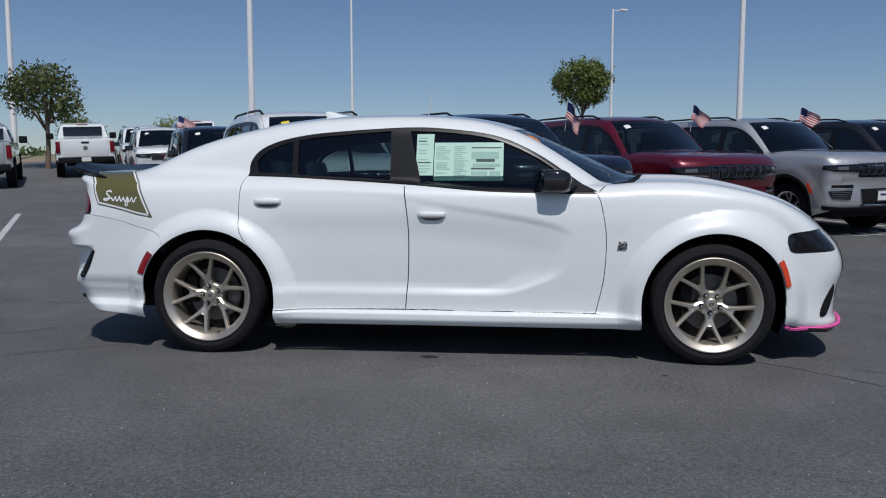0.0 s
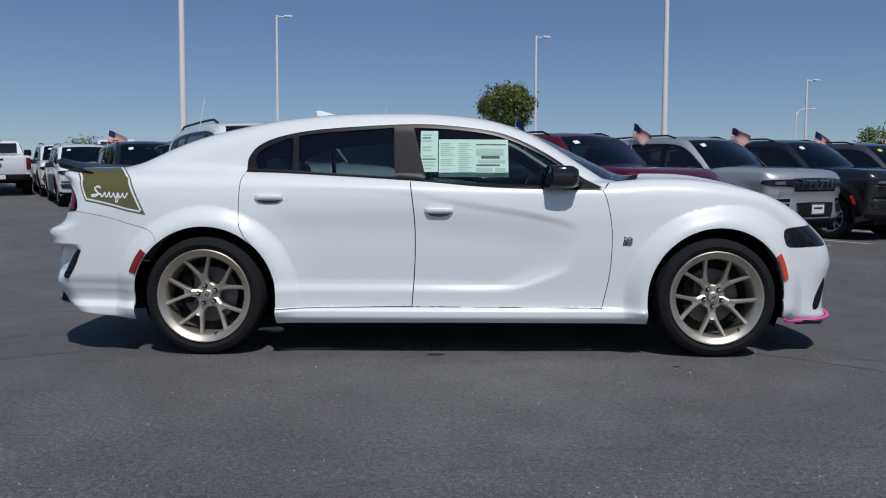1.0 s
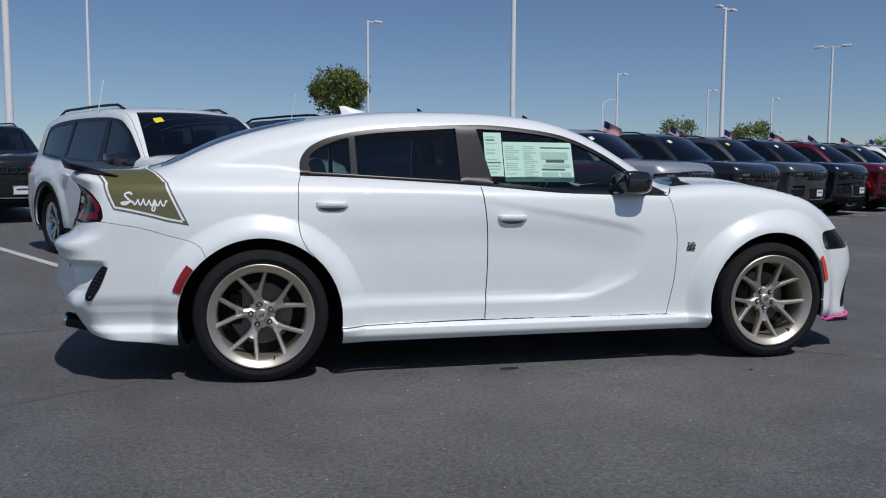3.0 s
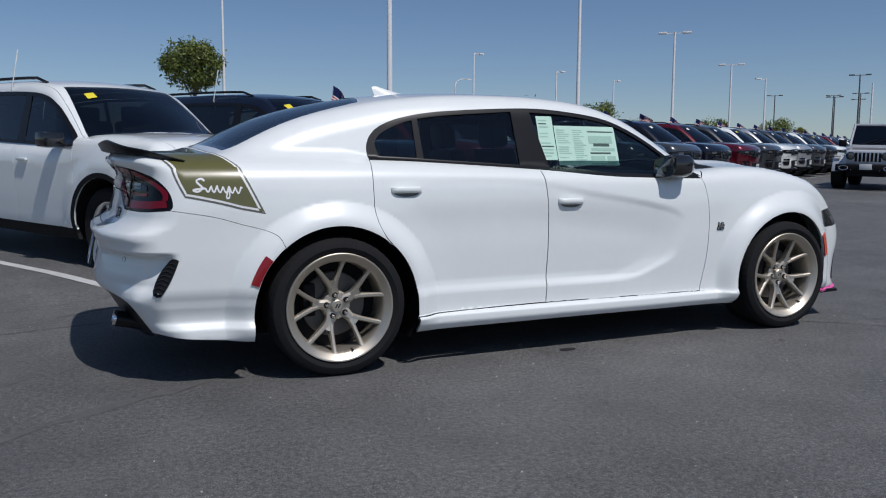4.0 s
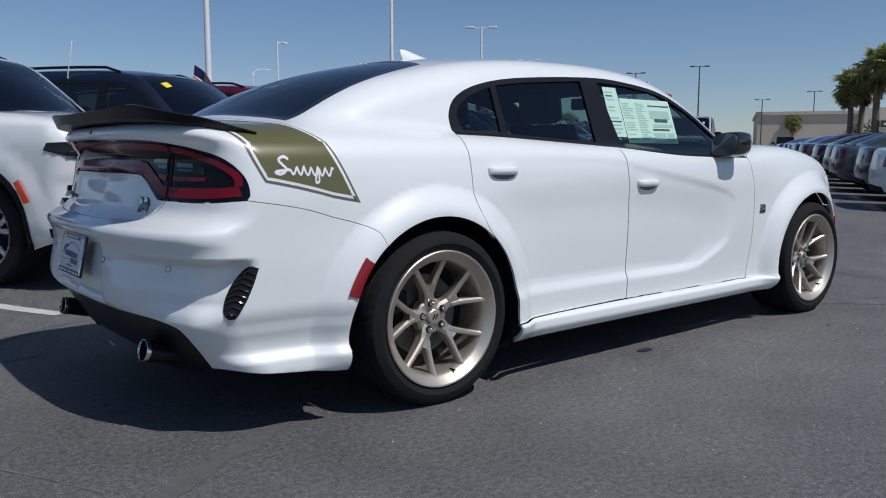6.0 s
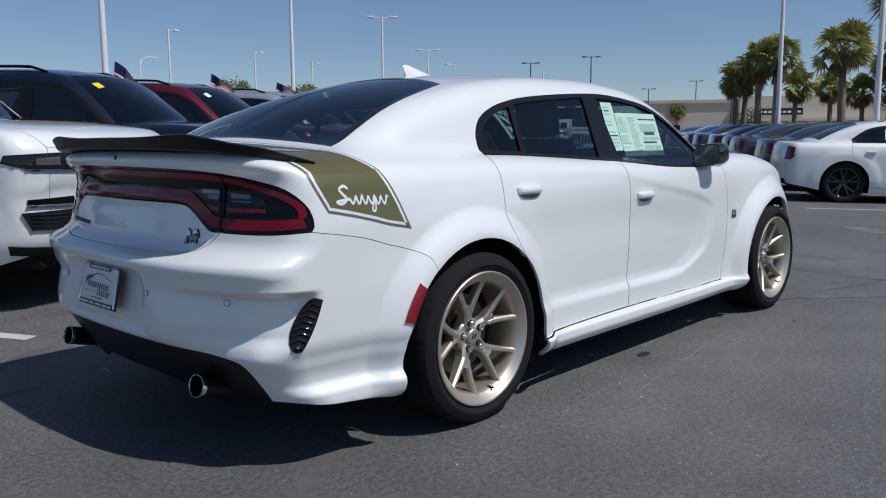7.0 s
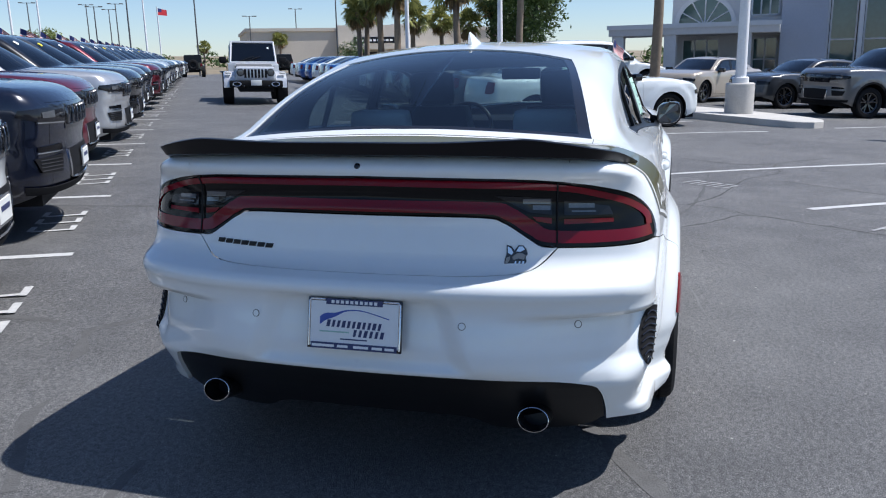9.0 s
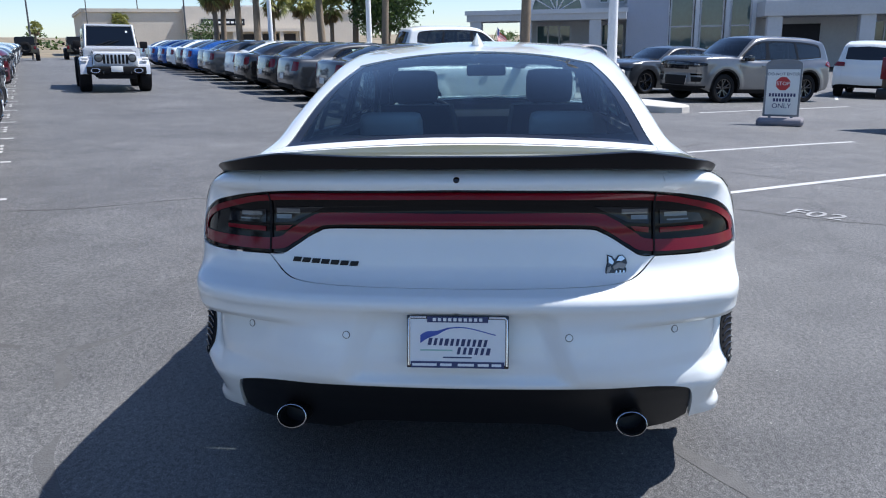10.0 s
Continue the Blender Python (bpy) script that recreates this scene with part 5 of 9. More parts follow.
def plates(outlines, z0, z1, sc):
    """Thin flat plates of the given outlines, with sloping edges, in one bmesh."""
    bm = bmesh.new()
    for pts in outlines:
        cx = sum(x for x, y in pts) / len(pts)
        cy = sum(y for x, y in pts) / len(pts)
        lo = [bm.verts.new((x * sc, y * sc, z0)) for x, y in pts]
        hi = [bm.verts.new(((cx + 0.93 * (x - cx)) * sc, (cy + 0.93 * (y - cy)) * sc, z1)) for x, y in pts]
        bm.faces.new(hi)
        for a in range(len(pts)):
            b = (a + 1) % len(pts)
            bm.faces.new((lo[a], lo[b], hi[b], hi[a]))
    bmesh.ops.recalc_face_normals(bm, faces=bm.faces)
    return bm


def emblem(m, sc=1.0):
    """A black crest with chrome wings, body and feet raised on it."""
    base = [(-0.030, -0.026), (0.024, -0.026), (0.029, -0.014), (0.026, -0.004), (0.031, 0.004), (0.028, 0.017), (0.020, 0.026), (0.008, 0.026), (-0.002, 0.013), (-0.010, 0.024), (-0.022, 0.028), (-0.022, 0.004), (-0.027, -0.008)]
    e = part("emblem", plates([base], 0.0, 0.005, sc), BLACK_GLOSS, sedan, "black and chrome crest emblem")
    e.matrix_local = m
    wings = [[(-0.019, 0.006), (-0.009, 0.001), (-0.004, 0.007), (-0.011, 0.019), (-0.019, 0.024)], [(0.001, 0.010), (0.013, 0.009), (0.025, 0.015), (0.019, 0.023), (0.009, 0.023)]]
    part("emblem_crest", plates(wings, 0.005, 0.0075, sc), CHROME, e, "chrome wings")
    body = [[(-0.026, -0.022), (-0.019, -0.018), (-0.013, -0.010), (-0.013, -0.002), (-0.022, -0.005)], [(-0.009, -0.004), (-0.005, -0.012), (0.007, -0.007), (0.021, -0.010), (0.026, 0.001), (0.017, 0.006), (0.004, 0.006)]]
    part("emblem_body", plates(body, 0.005, 0.009, sc), STEEL, e, "dull steel body")
    for x in (0.000, 0.010, 0.019):
        part("emblem_foot", plates([[(x - 0.003, -0.022), (x + 0.002, -0.022), (x + 0.003, -0.014), (x - 0.001, -0.013)]], 0.005, 0.008, sc), CHROME, e)


p, n = on_side(1.008, 0.69)
emblem(frame_at(p, n))
emblem(frame_at(Vector((p.x, -p.y, p.z)), Vector((n.x, -n.y, n.z))))
P = car.lift([(S(-2.5, 0.497), 0.827)], "girth")[0]
nb = car.normal(np.array([P]))[0]
emblem(frame_at(Vector((P[0], -P[1], P[2])), Vector((nb[0], -nb[1], nb[2]))), 1.25)
# word on the boot lid as seven slanted bars
for i in range(7):
    P = car.lift([(S(-2.5, 0.525 - 0.032 * i), 0.838 - 0.0012 * i)], "girth")[0]
    nb = car.normal(np.array([P]))[0]
    m = frame_at(Vector((P[0], P[1], P[2])), Vector(nb))
    bm = bmesh.new()
    vs = add_box(bm, (0, 0, 0.002), (0.027, 0.0155, 0.004), 0.0012)
    for v in vs:
        v.co.x += 0.35 * v.co.y
    b = part("letter_bar", bm, BLACK_SATIN, sedan, "", 40)
    b.matrix_local = m
# lock and parking sensors
for w, z, sd, rr in ((0.0, 1.105, 1, 0.008), (0.35, 0.622, 1, 0.012), (0.35, 0.622, -1, 0.012), (0.706, 0.614, 1, 0.012), (0.706, 0.614, -1, 0.012)):
    P = car.lift([(S(-2.58, w) if w < 0.55 else S(-2.57, w), z)], "girth")[0]
    nb = car.normal(np.array([P]))[0]
    m = frame_at(Vector((P[0], sd * P[1], P[2])), Vector((nb[0], sd * nb[1], nb[2])))
    if w == 0:
        o = lathe("lid_button", [(0, 0.003), (rr, 0.002), (rr + 0.002, 0.0), (rr + 0.002, -0.004)], BLACK_GLOSS, sedan, "black lid camera", n=16)
    else:
        o = lathe("parking_sensor", [(rr - 0.0018, 0.0), (rr - 0.0015, 0.0022), (rr, 0.0022), (rr + 0.0005, 0.0)], DECAL_GREY, sedan, "round parking sensor", n=20)
        o2 = lathe("sensor_face", [(0, 0.002), (rr - 0.0022, 0.0018), (rr - 0.0018, 0.0)], WHITE, o, n=20)
    o.matrix_local = m

# corner vents of the rear bumper
vent_loop = loop(f((-2.395, 0.622), (-2.420, 0.560), (-2.450, 0.500), (-2.487, 0.450), (-2.520, 0.462), (-2.530, 0.510), (-2.505, 0.570), (-2.452, 0.622), (-2.420, 0.628), (-2.395, 0.622)))
vents = both("bumper_vent", [car.patch(vent_loop, "girth", 0.025)], BLACK_MATTE, "black slatted corner vent", gap=0, offset=0.004, depth=0.008)
for sd, vt in zip((-1, 1), vents):
    for i in range(8):
        z = 0.468 + 0.0195 * i
        s_in, s_out = np.interp(z, (0.46, 0.51, 0.57, 0.62), (-2.520, -2.528, -2.503, -2.455)), np.interp(z, (0.45, 0.50, 0.56, 0.62), (-2.485, -2.452, -2.423, -2.400))
        q = flow([(s_in + 0.006, z - 0.006), ((s_in + s_out) / 2, z + 0.006), (s_out - 0.006, z - 0.004)], 0.01)
        P = car.lift(q, "girth")
        P = P + car.normal(P) * 0.0055
        tube("vent_slat", [(x, sd * w, zz) for x, w, zz in P], 0.0035, BLACK_GLOSS, vt, n=6)

# spoiler, fin, tail pipes, plate
sp_x = curve((0.0, -2.612), (0.44, -2.597), (0.55, -2.582), (0.66, -2.553), (0.75, -2.502), (0.81, -2.43), (0.90, -2.345), (1.0, -2.25))
sp_w = curve((0.0, 0.0), (0.70, 0.70), (0.78, 0.772), (0.84, 0.808), (0.92, 0.835), (1.0, 0.85))
sp_top = curve((0.0, 1.180), (0.30, 1.181), (0.43, 1.186), (0.52, 1.189), (0.60, 1.181), (0.72, 1.160), (0.80, 1.142), (0.90, 1.115), (1.0, 1.09))
sp_low = curve((0.0, 1.142), (0.5, 1.138), (0.7, 1.128), (0.80, 1.115), (0.9, 1.09), (1.0, 1.07))
sp_chord = curve((0.0, 0.205), (0.4, 0.20), (0.55, 0.17), (0.75, 0.13), (0.88, 0.06), (1.0, 0.02))
rings = []
for u in np.linspace(-1, 1, 81):
    a = abs(u)
    bx, bw, zt, zl, ch = (float(c(a)) for c in (sp_x, sp_w, sp_top, sp_low, sp_chord))
    turn = 1.05 * float(step01(0.62, 0.92, a))
    dx, dw = math.cos(turn), -math.sin(turn)
    at = lambda q: (bx + dx * q, bw + dw * q)
    deck = lambda q: max(1.0, float(car.lift([at(q)], "above")[0][2]))
    z_f, z_m = deck(ch), deck(ch * 0.5)
    zt = max(zt, z_m + 0.006)
    pts = [(at(0.0), zt), (at(0.018), zl), (at(0.050), zl - 0.008), (at(ch), z_f - 0.006), (at(ch), z_f + 0.004), (at(ch * 0.5), max(z_m + 0.006, z_m + 0.55 * (zt - z_m))), (at(0.012), zt + 0.003)]
    rings.append([(x, math.copysign(w, u) if u else 0.0, z) for (x, w), z in pts])
loft("spoiler", rings, mat("spoiler_black", (0.006, 0.006, 0.008), rough=0.32, spec=0.22, vary=0.1), sedan, "gloss black boot lip spoiler", smooth=35)
rings = []
for u in np.linspace(0, 1, 9):
    x = -0.80 - 0.20 * u
    h = 0.008 + 0.070 * (u ** 1.2 if u < 0.8 else 0.77 + (1 - u) * 0.2)
    wd = 0.034 * math.sin(math.pi * (0.18 + 0.72 * u))
    zb = float(c_roof(x)) - 0.004
    rings.append([(x - 0.3 * hh, y, zb + hh) for y, hh in ((-wd, 0), (-wd * 0.75, h * 0.4), (-wd * 0.25, h * 0.92), (0, h), (wd * 0.25, h * 0.92), (wd * 0.75, h * 0.4), (wd, 0))])
loft("roof_fin", rings, WHITE, sedan, "white shark fin antenna", smooth=60)
for sd in (-1, 1):
    t = lathe("tail_pipe", [(0.046, 0.012), (0.0465, 0.0), (0.048, -0.004), (0.050, -0.0035), (0.051, 0.003), (0.0505, 0.012), (0.046, 0.012)], CHROME, sedan, "oval chrome tail pipe", n=32, axis="x", smooth=35)
    t.matrix_local = Matrix.Translation((-2.580, sd * 0.563, 0.305)) @ pose(0, 0, 0, 0, 14, 0) @ Matrix.Diagonal((1, 1.0, 0.80, 1))
    lathe("pipe_barrel", [(0.0, 0.09), (0.045, 0.09), (0.046, 0.011), (0.0505, 0.011), (0.050, 0.16)], BLACK_SATIN, t, "dark barrel", n=24, axis="x")
plate_m = Matrix.Translation((-2.664, -0.005, 0.612)) @ pose(0, 0, 0, 0, 0, -90) @ pose(0, 0, 0, 90 - 12, 0, 0)
plate = box("plate_frame", (0, 0, 0), (0.318, 0.165, 0.012), BLACK_GLOSS, sedan, 0.004, "black and chrome dealer plate frame")
plate.matrix_local = plate_m
box("plate_face", (0, 0, 0.0055), (0.296, 0.142, 0.003), DECAL_WHITE, plate, label="white paper plate")
for sd in (-1, 1):
    tube("side_rail", [(sd * 0.1525, -0.074, 0.006), (sd * 0.1525, 0.070, 0.006), (sd * 0.146, 0.0765, 0.006), (sd * 0.098, 0.0765, 0.006)], 0.0038, CHROME, plate, "chrome rail of the plate frame", n=8)
box("top_band", (0, 0.070, 0.0075), (0.19, 0.018, 0.003), NAVY_PRINT, plate)
box("low_band", (0, -0.071, 0.0075), (0.29, 0.020, 0.003), NAVY_PRINT, plate)
for i in range(10):
    box("print_bar", (-0.072 + 0.016 * i, 0.070, 0.0095), (0.010, 0.010, 0.001), DECAL_WHITE, plate)
for x, w in ((-0.103, 0.076), (-0.036, 0.036), (0.026, 0.050), (0.080, 0.034), (0.121, 0.030)):
    box("print_bar", (x, -0.071, 0.0095), (w, 0.008, 0.001), DECAL_WHITE, plate)
BLUE_PRINT = mat("blue_print", (0.05, 0.09, 0.36), rough=0.4, vary=0.05)
arc = flow([(-0.116, 0.008), (-0.095, 0.021), (-0.062, 0.029), (-0.025, 0.043), (0.03, 0.044), (0.118, 0.023)], 0.006)
k = len(arc)
wd = (0.0016 + 0.0115 * np.exp(-np.linspace(0, 7, k) ** 2 / 3.0))[:, None] * np.array([[0, 1]])
raw("print_swoosh", [(x, y, 0.0078) for x, y in arc + wd] + [(x, y, 0.0078) for x, y in arc - wd], [(i, i + 1, k + i + 1, k + i) for i in range(k - 1)], BLUE_PRINT, plate)
for row, count, x0, y0, pitch in ((0, 11, -0.086, 0.001, 0.0172), (1, 6, 0.004, -0.027, 0.0182)):
    for i in range(count):
        x, y, w2 = x0 + pitch * i, y0 - 0.0004 * i, 0.0046 if (i + row) % 3 else 0.0057
        raw("print_bar", [(x - w2 - 0.002, y - 0.011, 0.0082), (x + w2 - 0.002, y - 0.011, 0.0082), (x + w2 + 0.003, y + 0.011, 0.0082), (x - w2 + 0.003, y + 0.011, 0.0082)], [(0, 1, 2, 3)], NAVY_PRINT, plate)
box("print_bar", (-0.066, -0.026, 0.0078), (0.10, 0.004, 0.001), PAPER_MID, plate)
box("print_bar", (0.0, -0.048, 0.0078), (0.09, 0.004, 0.001), NAVY_PRINT, plate)

# splitter with its pink guard
rings_a = []
for w in np.linspace(-0.80, 0.80, 41):
    xe = 2.455 - 0.23 * (abs(w) / 0.85) ** 2.4 - 0.05 * w * w
    rings_a.append([(xe - 0.16, w, 0.175), (xe, w, 0.180), (xe, w, 0.196), (xe - 0.16, w, 0.205)])
loft("splitter", rings_a, BLACK_SATIN, sedan, "black front splitter")
edge = flow([(1.99, 0.225), (2.05, 0.208), (S(2.15, 0.78), 0.200), (S(2.25, 0.70), 0.204), (S(2.33, 0.5), 0.210), (S(2.43, 0.2), 0.212), (S(2.45, 0.0), 0.212)], 0.05)
P = car.lift(edge, "girth")
P = P + car.normal(P) * 0.006
half = [(x, -w, z) for x, w, z in P]
tube("splitter_guard", half + [(x, -y, z) for x, y, z in half[-2::-1]], 0.011, PINK, sedan, "pink protective strip along the lower bumper edge", n=6)

# window stickers inside the front door glass
sd = -1


def sticker(x0, x1, z0, z1, mt, off, name="price_sticker", parent=None):
    lp = loop(f((x0, z0), (x1, z0), smooth=False), f((x1, z0), (x1, z1), smooth=False), f((x1, z1), (x0, z1), smooth=False), f((x0, z1), (x0, z0), smooth=False))
    return car.panel(name, [car.patch(lp, "girth", 0.08)], mt, parent or sedan, (-1,), gap=0, depth=0, offset=off)


slip = sticker(-0.243, -0.135, 1.105, 1.362, PAPER, -0.0052)
slip["label"] = "tall pale green window slip"
sheet = sticker(-0.130, 0.298, 1.074, 1.308, PAPER, -0.0048)
sheet["label"] = "wide pale green price sheet"
rnd = random.Random(4)
for i in range(12):
    z = 1.34 - 0.019 * i
    if i in (3, 6):
        continue
    sticker(-0.232, -0.232 + rnd.uniform(0.05, 0.085), z - 0.007, z, PRINT if i in (1, 8) else PAPER_MID, -0.0040, "print_bar", slip)
for col, (xa, xb) in enumerate(((-0.118, -0.022), (-0.008, 0.085))):
    for i in range(16):
        z = 1.285 - 0.0125 * i
        if rnd.random() < 0.85:
            sticker(xa, xa + (xb - xa) * rnd.uniform(0.5, 0.95), z - 0.0055, z, PAPER_MID, -0.0036, "print_bar", sheet)
for x0, x1, z0, z1, mt in ((0.10, 0.285, 1.272, 1.279, PRINT), (0.13, 0.245, 1.188, 1.206, PRINT), (0.10, 0.245, 1.142, 1.152, PRINT), (0.11, 0.28, 1.160, 1.178, PAPER_MID), (0.10, 0.27, 1.205, 1.25, PAPER_MID), (0.10, 0.20, 1.10, 1.13, PAPER_MID), (0.215, 0.28, 1.09, 1.13, PAPER_MID), (0.10, 0.28, 1.080, 1.088, PAPER_MID)):
    sticker(x0, x1, z0, z1, mt, -0.0036, "print_bar", sheet)

ORANGE = mat("orange_label", (0.62, 0.22, 0.03), rough=0.5, vary=0.1, scale=30)
tag = car.panel("windscreen_label", [car.patch(loop(f((0.43, 0.50), (0.50, 0.51), smooth=False), f((0.50, 0.51), (0.53, 0.60), smooth=False), f((0.53, 0.60), (0.46, 0.585), smooth=False), f((0.46, 0.585), (0.43, 0.50), smooth=False)), "above", 0.05)], ORANGE, sedan, (-1,), "orange label inside the windscreen", gap=0, depth=0, offset=-0.002)

# ---- cabin of the sedan ----


def seat(x, y, wd, back_top, parent, rest=True, nm="seat"):
    bm = bmesh.new()
    add_box(bm, (x + 0.05, y, 0.50), (0.54, wd, 0.20), 0.06)
    s0 = part(nm, bm, SEAT, parent, "black leather seat", 50)
    rings = []
    for u in np.linspace(0, 1, 8):
        z = 0.56 + (back_top - 0.56) * u
        xx = x - 0.20 - 0.20 * u
        ww = wd * (0.50 - 0.10 * u ** 2)
        th = 0.085 - 0.03 * u
        rings.append([(xx - th, y - ww * 0.9, z), (xx, y - ww, z), (xx + th, y - ww * 0.85, z), (xx + th * 0.6, y - ww * 0.45, z), (xx + th * 0.6, y + ww * 0.45, z), (xx + th, y + ww * 0.85, z), (xx, y + ww, z), (xx - th, y + ww * 0.9, z)])
    loft("backrest", rings, SEAT, s0, smooth=60)
    if rest:
        bm = bmesh.new()
        add_box(bm, (x - 0.42, y, back_top + 0.10), (0.10, 0.26, 0.19), 0.045, Matrix.Rotation(radians(-8), 3, "Y"))
        part("headrest", bm, SEAT, s0, smooth=60)
    return s0


for y in (-0.38, 0.38):
    seat(0.06, y, 0.54, 1.17, sedan)
rb = seat(-0.72, 0.0, 1.30, 1.06, sedan, False, "rear_bench")
for y in (-0.40, 0.40):
    bm = bmesh.new()
    add_box(bm, (-1.20, y, 1.125), (0.11, 0.30, 0.15), 0.045, Matrix.Rotation(radians(-12), 3, "Y"))
    part("headrest", bm, mat("grey_leather", (0.58, 0.59, 0.58), rough=0.5, vary=0.1, bump=0.1, bump_scale=150), rb, "grey leather headrest", 60)
box("parcel_shelf", (-1.66, 0, 1.085), (0.82, 1.52, 0.03), DARK_LINING, sedan, 0.01)
box("centre_armrest", (-1.10, 0, 1.03), (0.10, 0.26, 0.10), SEAT, sedan, 0.03)
box("dashboard", (0.86, 0, 0.93), (0.50, 1.44, 0.20), BLACK_MATTE, sedan, 0.06)
box("cabin_floor", (-0.1, 0, 0.31), (2.2, 1.5, 0.04), DARK_LINING, sedan, 0.01)
box("console", (0.15, 0, 0.52), (1.0, 0.24, 0.36), BLACK_MATTE, sedan, 0.04)
bpy.data.objects["dashboard"]["label"] = "black dashboard"
st = lathe("steering_wheel", [(0.175 + 0.014 * math.cos(a), 0.014 * math.sin(a)) for a in np.linspace(0, 2 * math.pi, 11)], BLACK_SATIN, sedan, "black steering wheel", n=36, smooth=60)
st.matrix_local = Matrix.Translation((0.46, 0.38, 0.98)) @ pose(0, 0, 0, 0, -65, 0)
box("wheel_spoke", (0, 0, -0.01), (0.33, 0.05, 0.02), BLACK_SATIN, st, 0.005)
box("inner_mirror", (0.46, 0, 1.335), (0.04, 0.26, 0.075), BLACK_SATIN, sedan, 0.015, "black rear-view mirror")
box("mirror_stalk", (0.50, 0, 1.375), (0.09, 0.03, 0.04), BLACK_SATIN, sedan, 0.008)
# ---- parked vehicles: one builder, several kinds ----


def body_form(q):
    """The implicit form of a car from its table of curves."""
    ax, az, R = q["axle"], q["arch_z"], q["arch_r"]

    def F(x, w, z):
        w = np.abs(w)
        side = q["plan"](x) + q["tuck"](z - (q["rise"](x) if "rise" in q else 0.0))
        for cx in (-ax, ax):
            r = np.sqrt((x - cx) ** 2 + np.maximum(z - az, 0) ** 2)
            side = side + q["flare"] * step01(R + 0.24, R + 0.10, r) * step01(0.2, 0.4, z)
        rear = q["rear"](z) + q["rear_bow"] * (w / 0.95) ** 3
        front = q["front"](z) - q["front_bow"] * (w / 0.95) ** 2.5
        top = q["top"](x) - 0.03 * (w / 0.9) ** 3
        low = smax(w - side, z - top, q["soft"])
        low = smax(low, rear - x, 0.10)
        low = smax(low, x - front, 0.10)
        xc = x + q["shift"](x) * w ** 2
        cab = smax(w - (q["cabw"](x) - q["tumble"] * (z - q["belt"])), (z - (q["roof"](xc) - 0.09 * w ** 2)) * 0.9, 0.09)
        cab = smax(cab, q["belt"] - 0.15 - z, 0.03)
        cab = smax(cab, rear - x, 0.05)
        return smin(low, cab, 0.05)
    return F


def simple_wheel(parent, at, R, rim_r, half, spokes, material, flip, double=False):
    rim = lathe("wheel", [(rim_r * 0.90, 0.06), (rim_r * 0.88, -half + 0.05), (rim_r * 0.93, -half + 0.03), (rim_r, -half + 0.022), (rim_r + 0.008, -half + 0.03), (rim_r, 0.08)], material, parent, n=28, axis="y", smooth=35)
    h = half
    lathe("tyre", [(rim_r - 0.005, -h + 0.03), (rim_r + 0.02, -h + 0.004), (R - 0.035, -h + 0.002), (R - 0.008, -h + 0.02), (R, -h + 0.045), (R, h - 0.045), (R - 0.01, h - 0.02), (R - 0.05, h), (rim_r, h - 0.03)], RUBBER, rim, n=36, axis="y", smooth=35)
    bm = bmesh.new()
    for k in range(spokes):
        for sg in ((-1, 1) if double else (0,)):
            a = radians(90 + 360 * k / spokes)
            rows = []
            for r, da, y, wd in ((0.03, 4, -h + 0.065, 0.05), (rim_r * 0.5, 9, -h + 0.055, 0.038 if double else 0.055), (rim_r * 0.93, 13, -h + 0.04, 0.042 if double else 0.07)):
                b = a + sg * radians(da)
                c, s_ = Vector((r * math.cos(b), y, r * math.sin(b))), Vector((-math.sin(b), 0, math.cos(b)))
                rows.append([bm.verts.new(c + s_ * wd * u + Vector((0, v, 0))) for u, v in ((-0.5, 0.03), (-0.5, 0.006), (-0.3, 0), (0.3, 0), (0.5, 0.006), (0.5, 0.03))])
            for p, q in zip(rows, rows[1:]):
                for i in range(5):
                    bm.faces.new((p[i], p[i + 1], q[i + 1], q[i]))
    bmesh.ops.create_cone(bm, cap_ends=True, segments=14, radius1=0.042, radius2=0.036, depth=0.05, matrix=Matrix.Translation((0, -h + 0.075, 0)) @ pose(0, 0, 0, 90, 0, 0))
    part("spokes", bm, material, rim, "", 30)
    lathe("wheel_back", [(0.0, -0.02), (rim_r * 0.9, -0.02), (rim_r * 0.9, 0.0)], BLACK_MATTE, rim, n=20, axis="y")
    rim.matrix_local = pose(*at, 0, 0, 180 if flip else 0)
    return rim


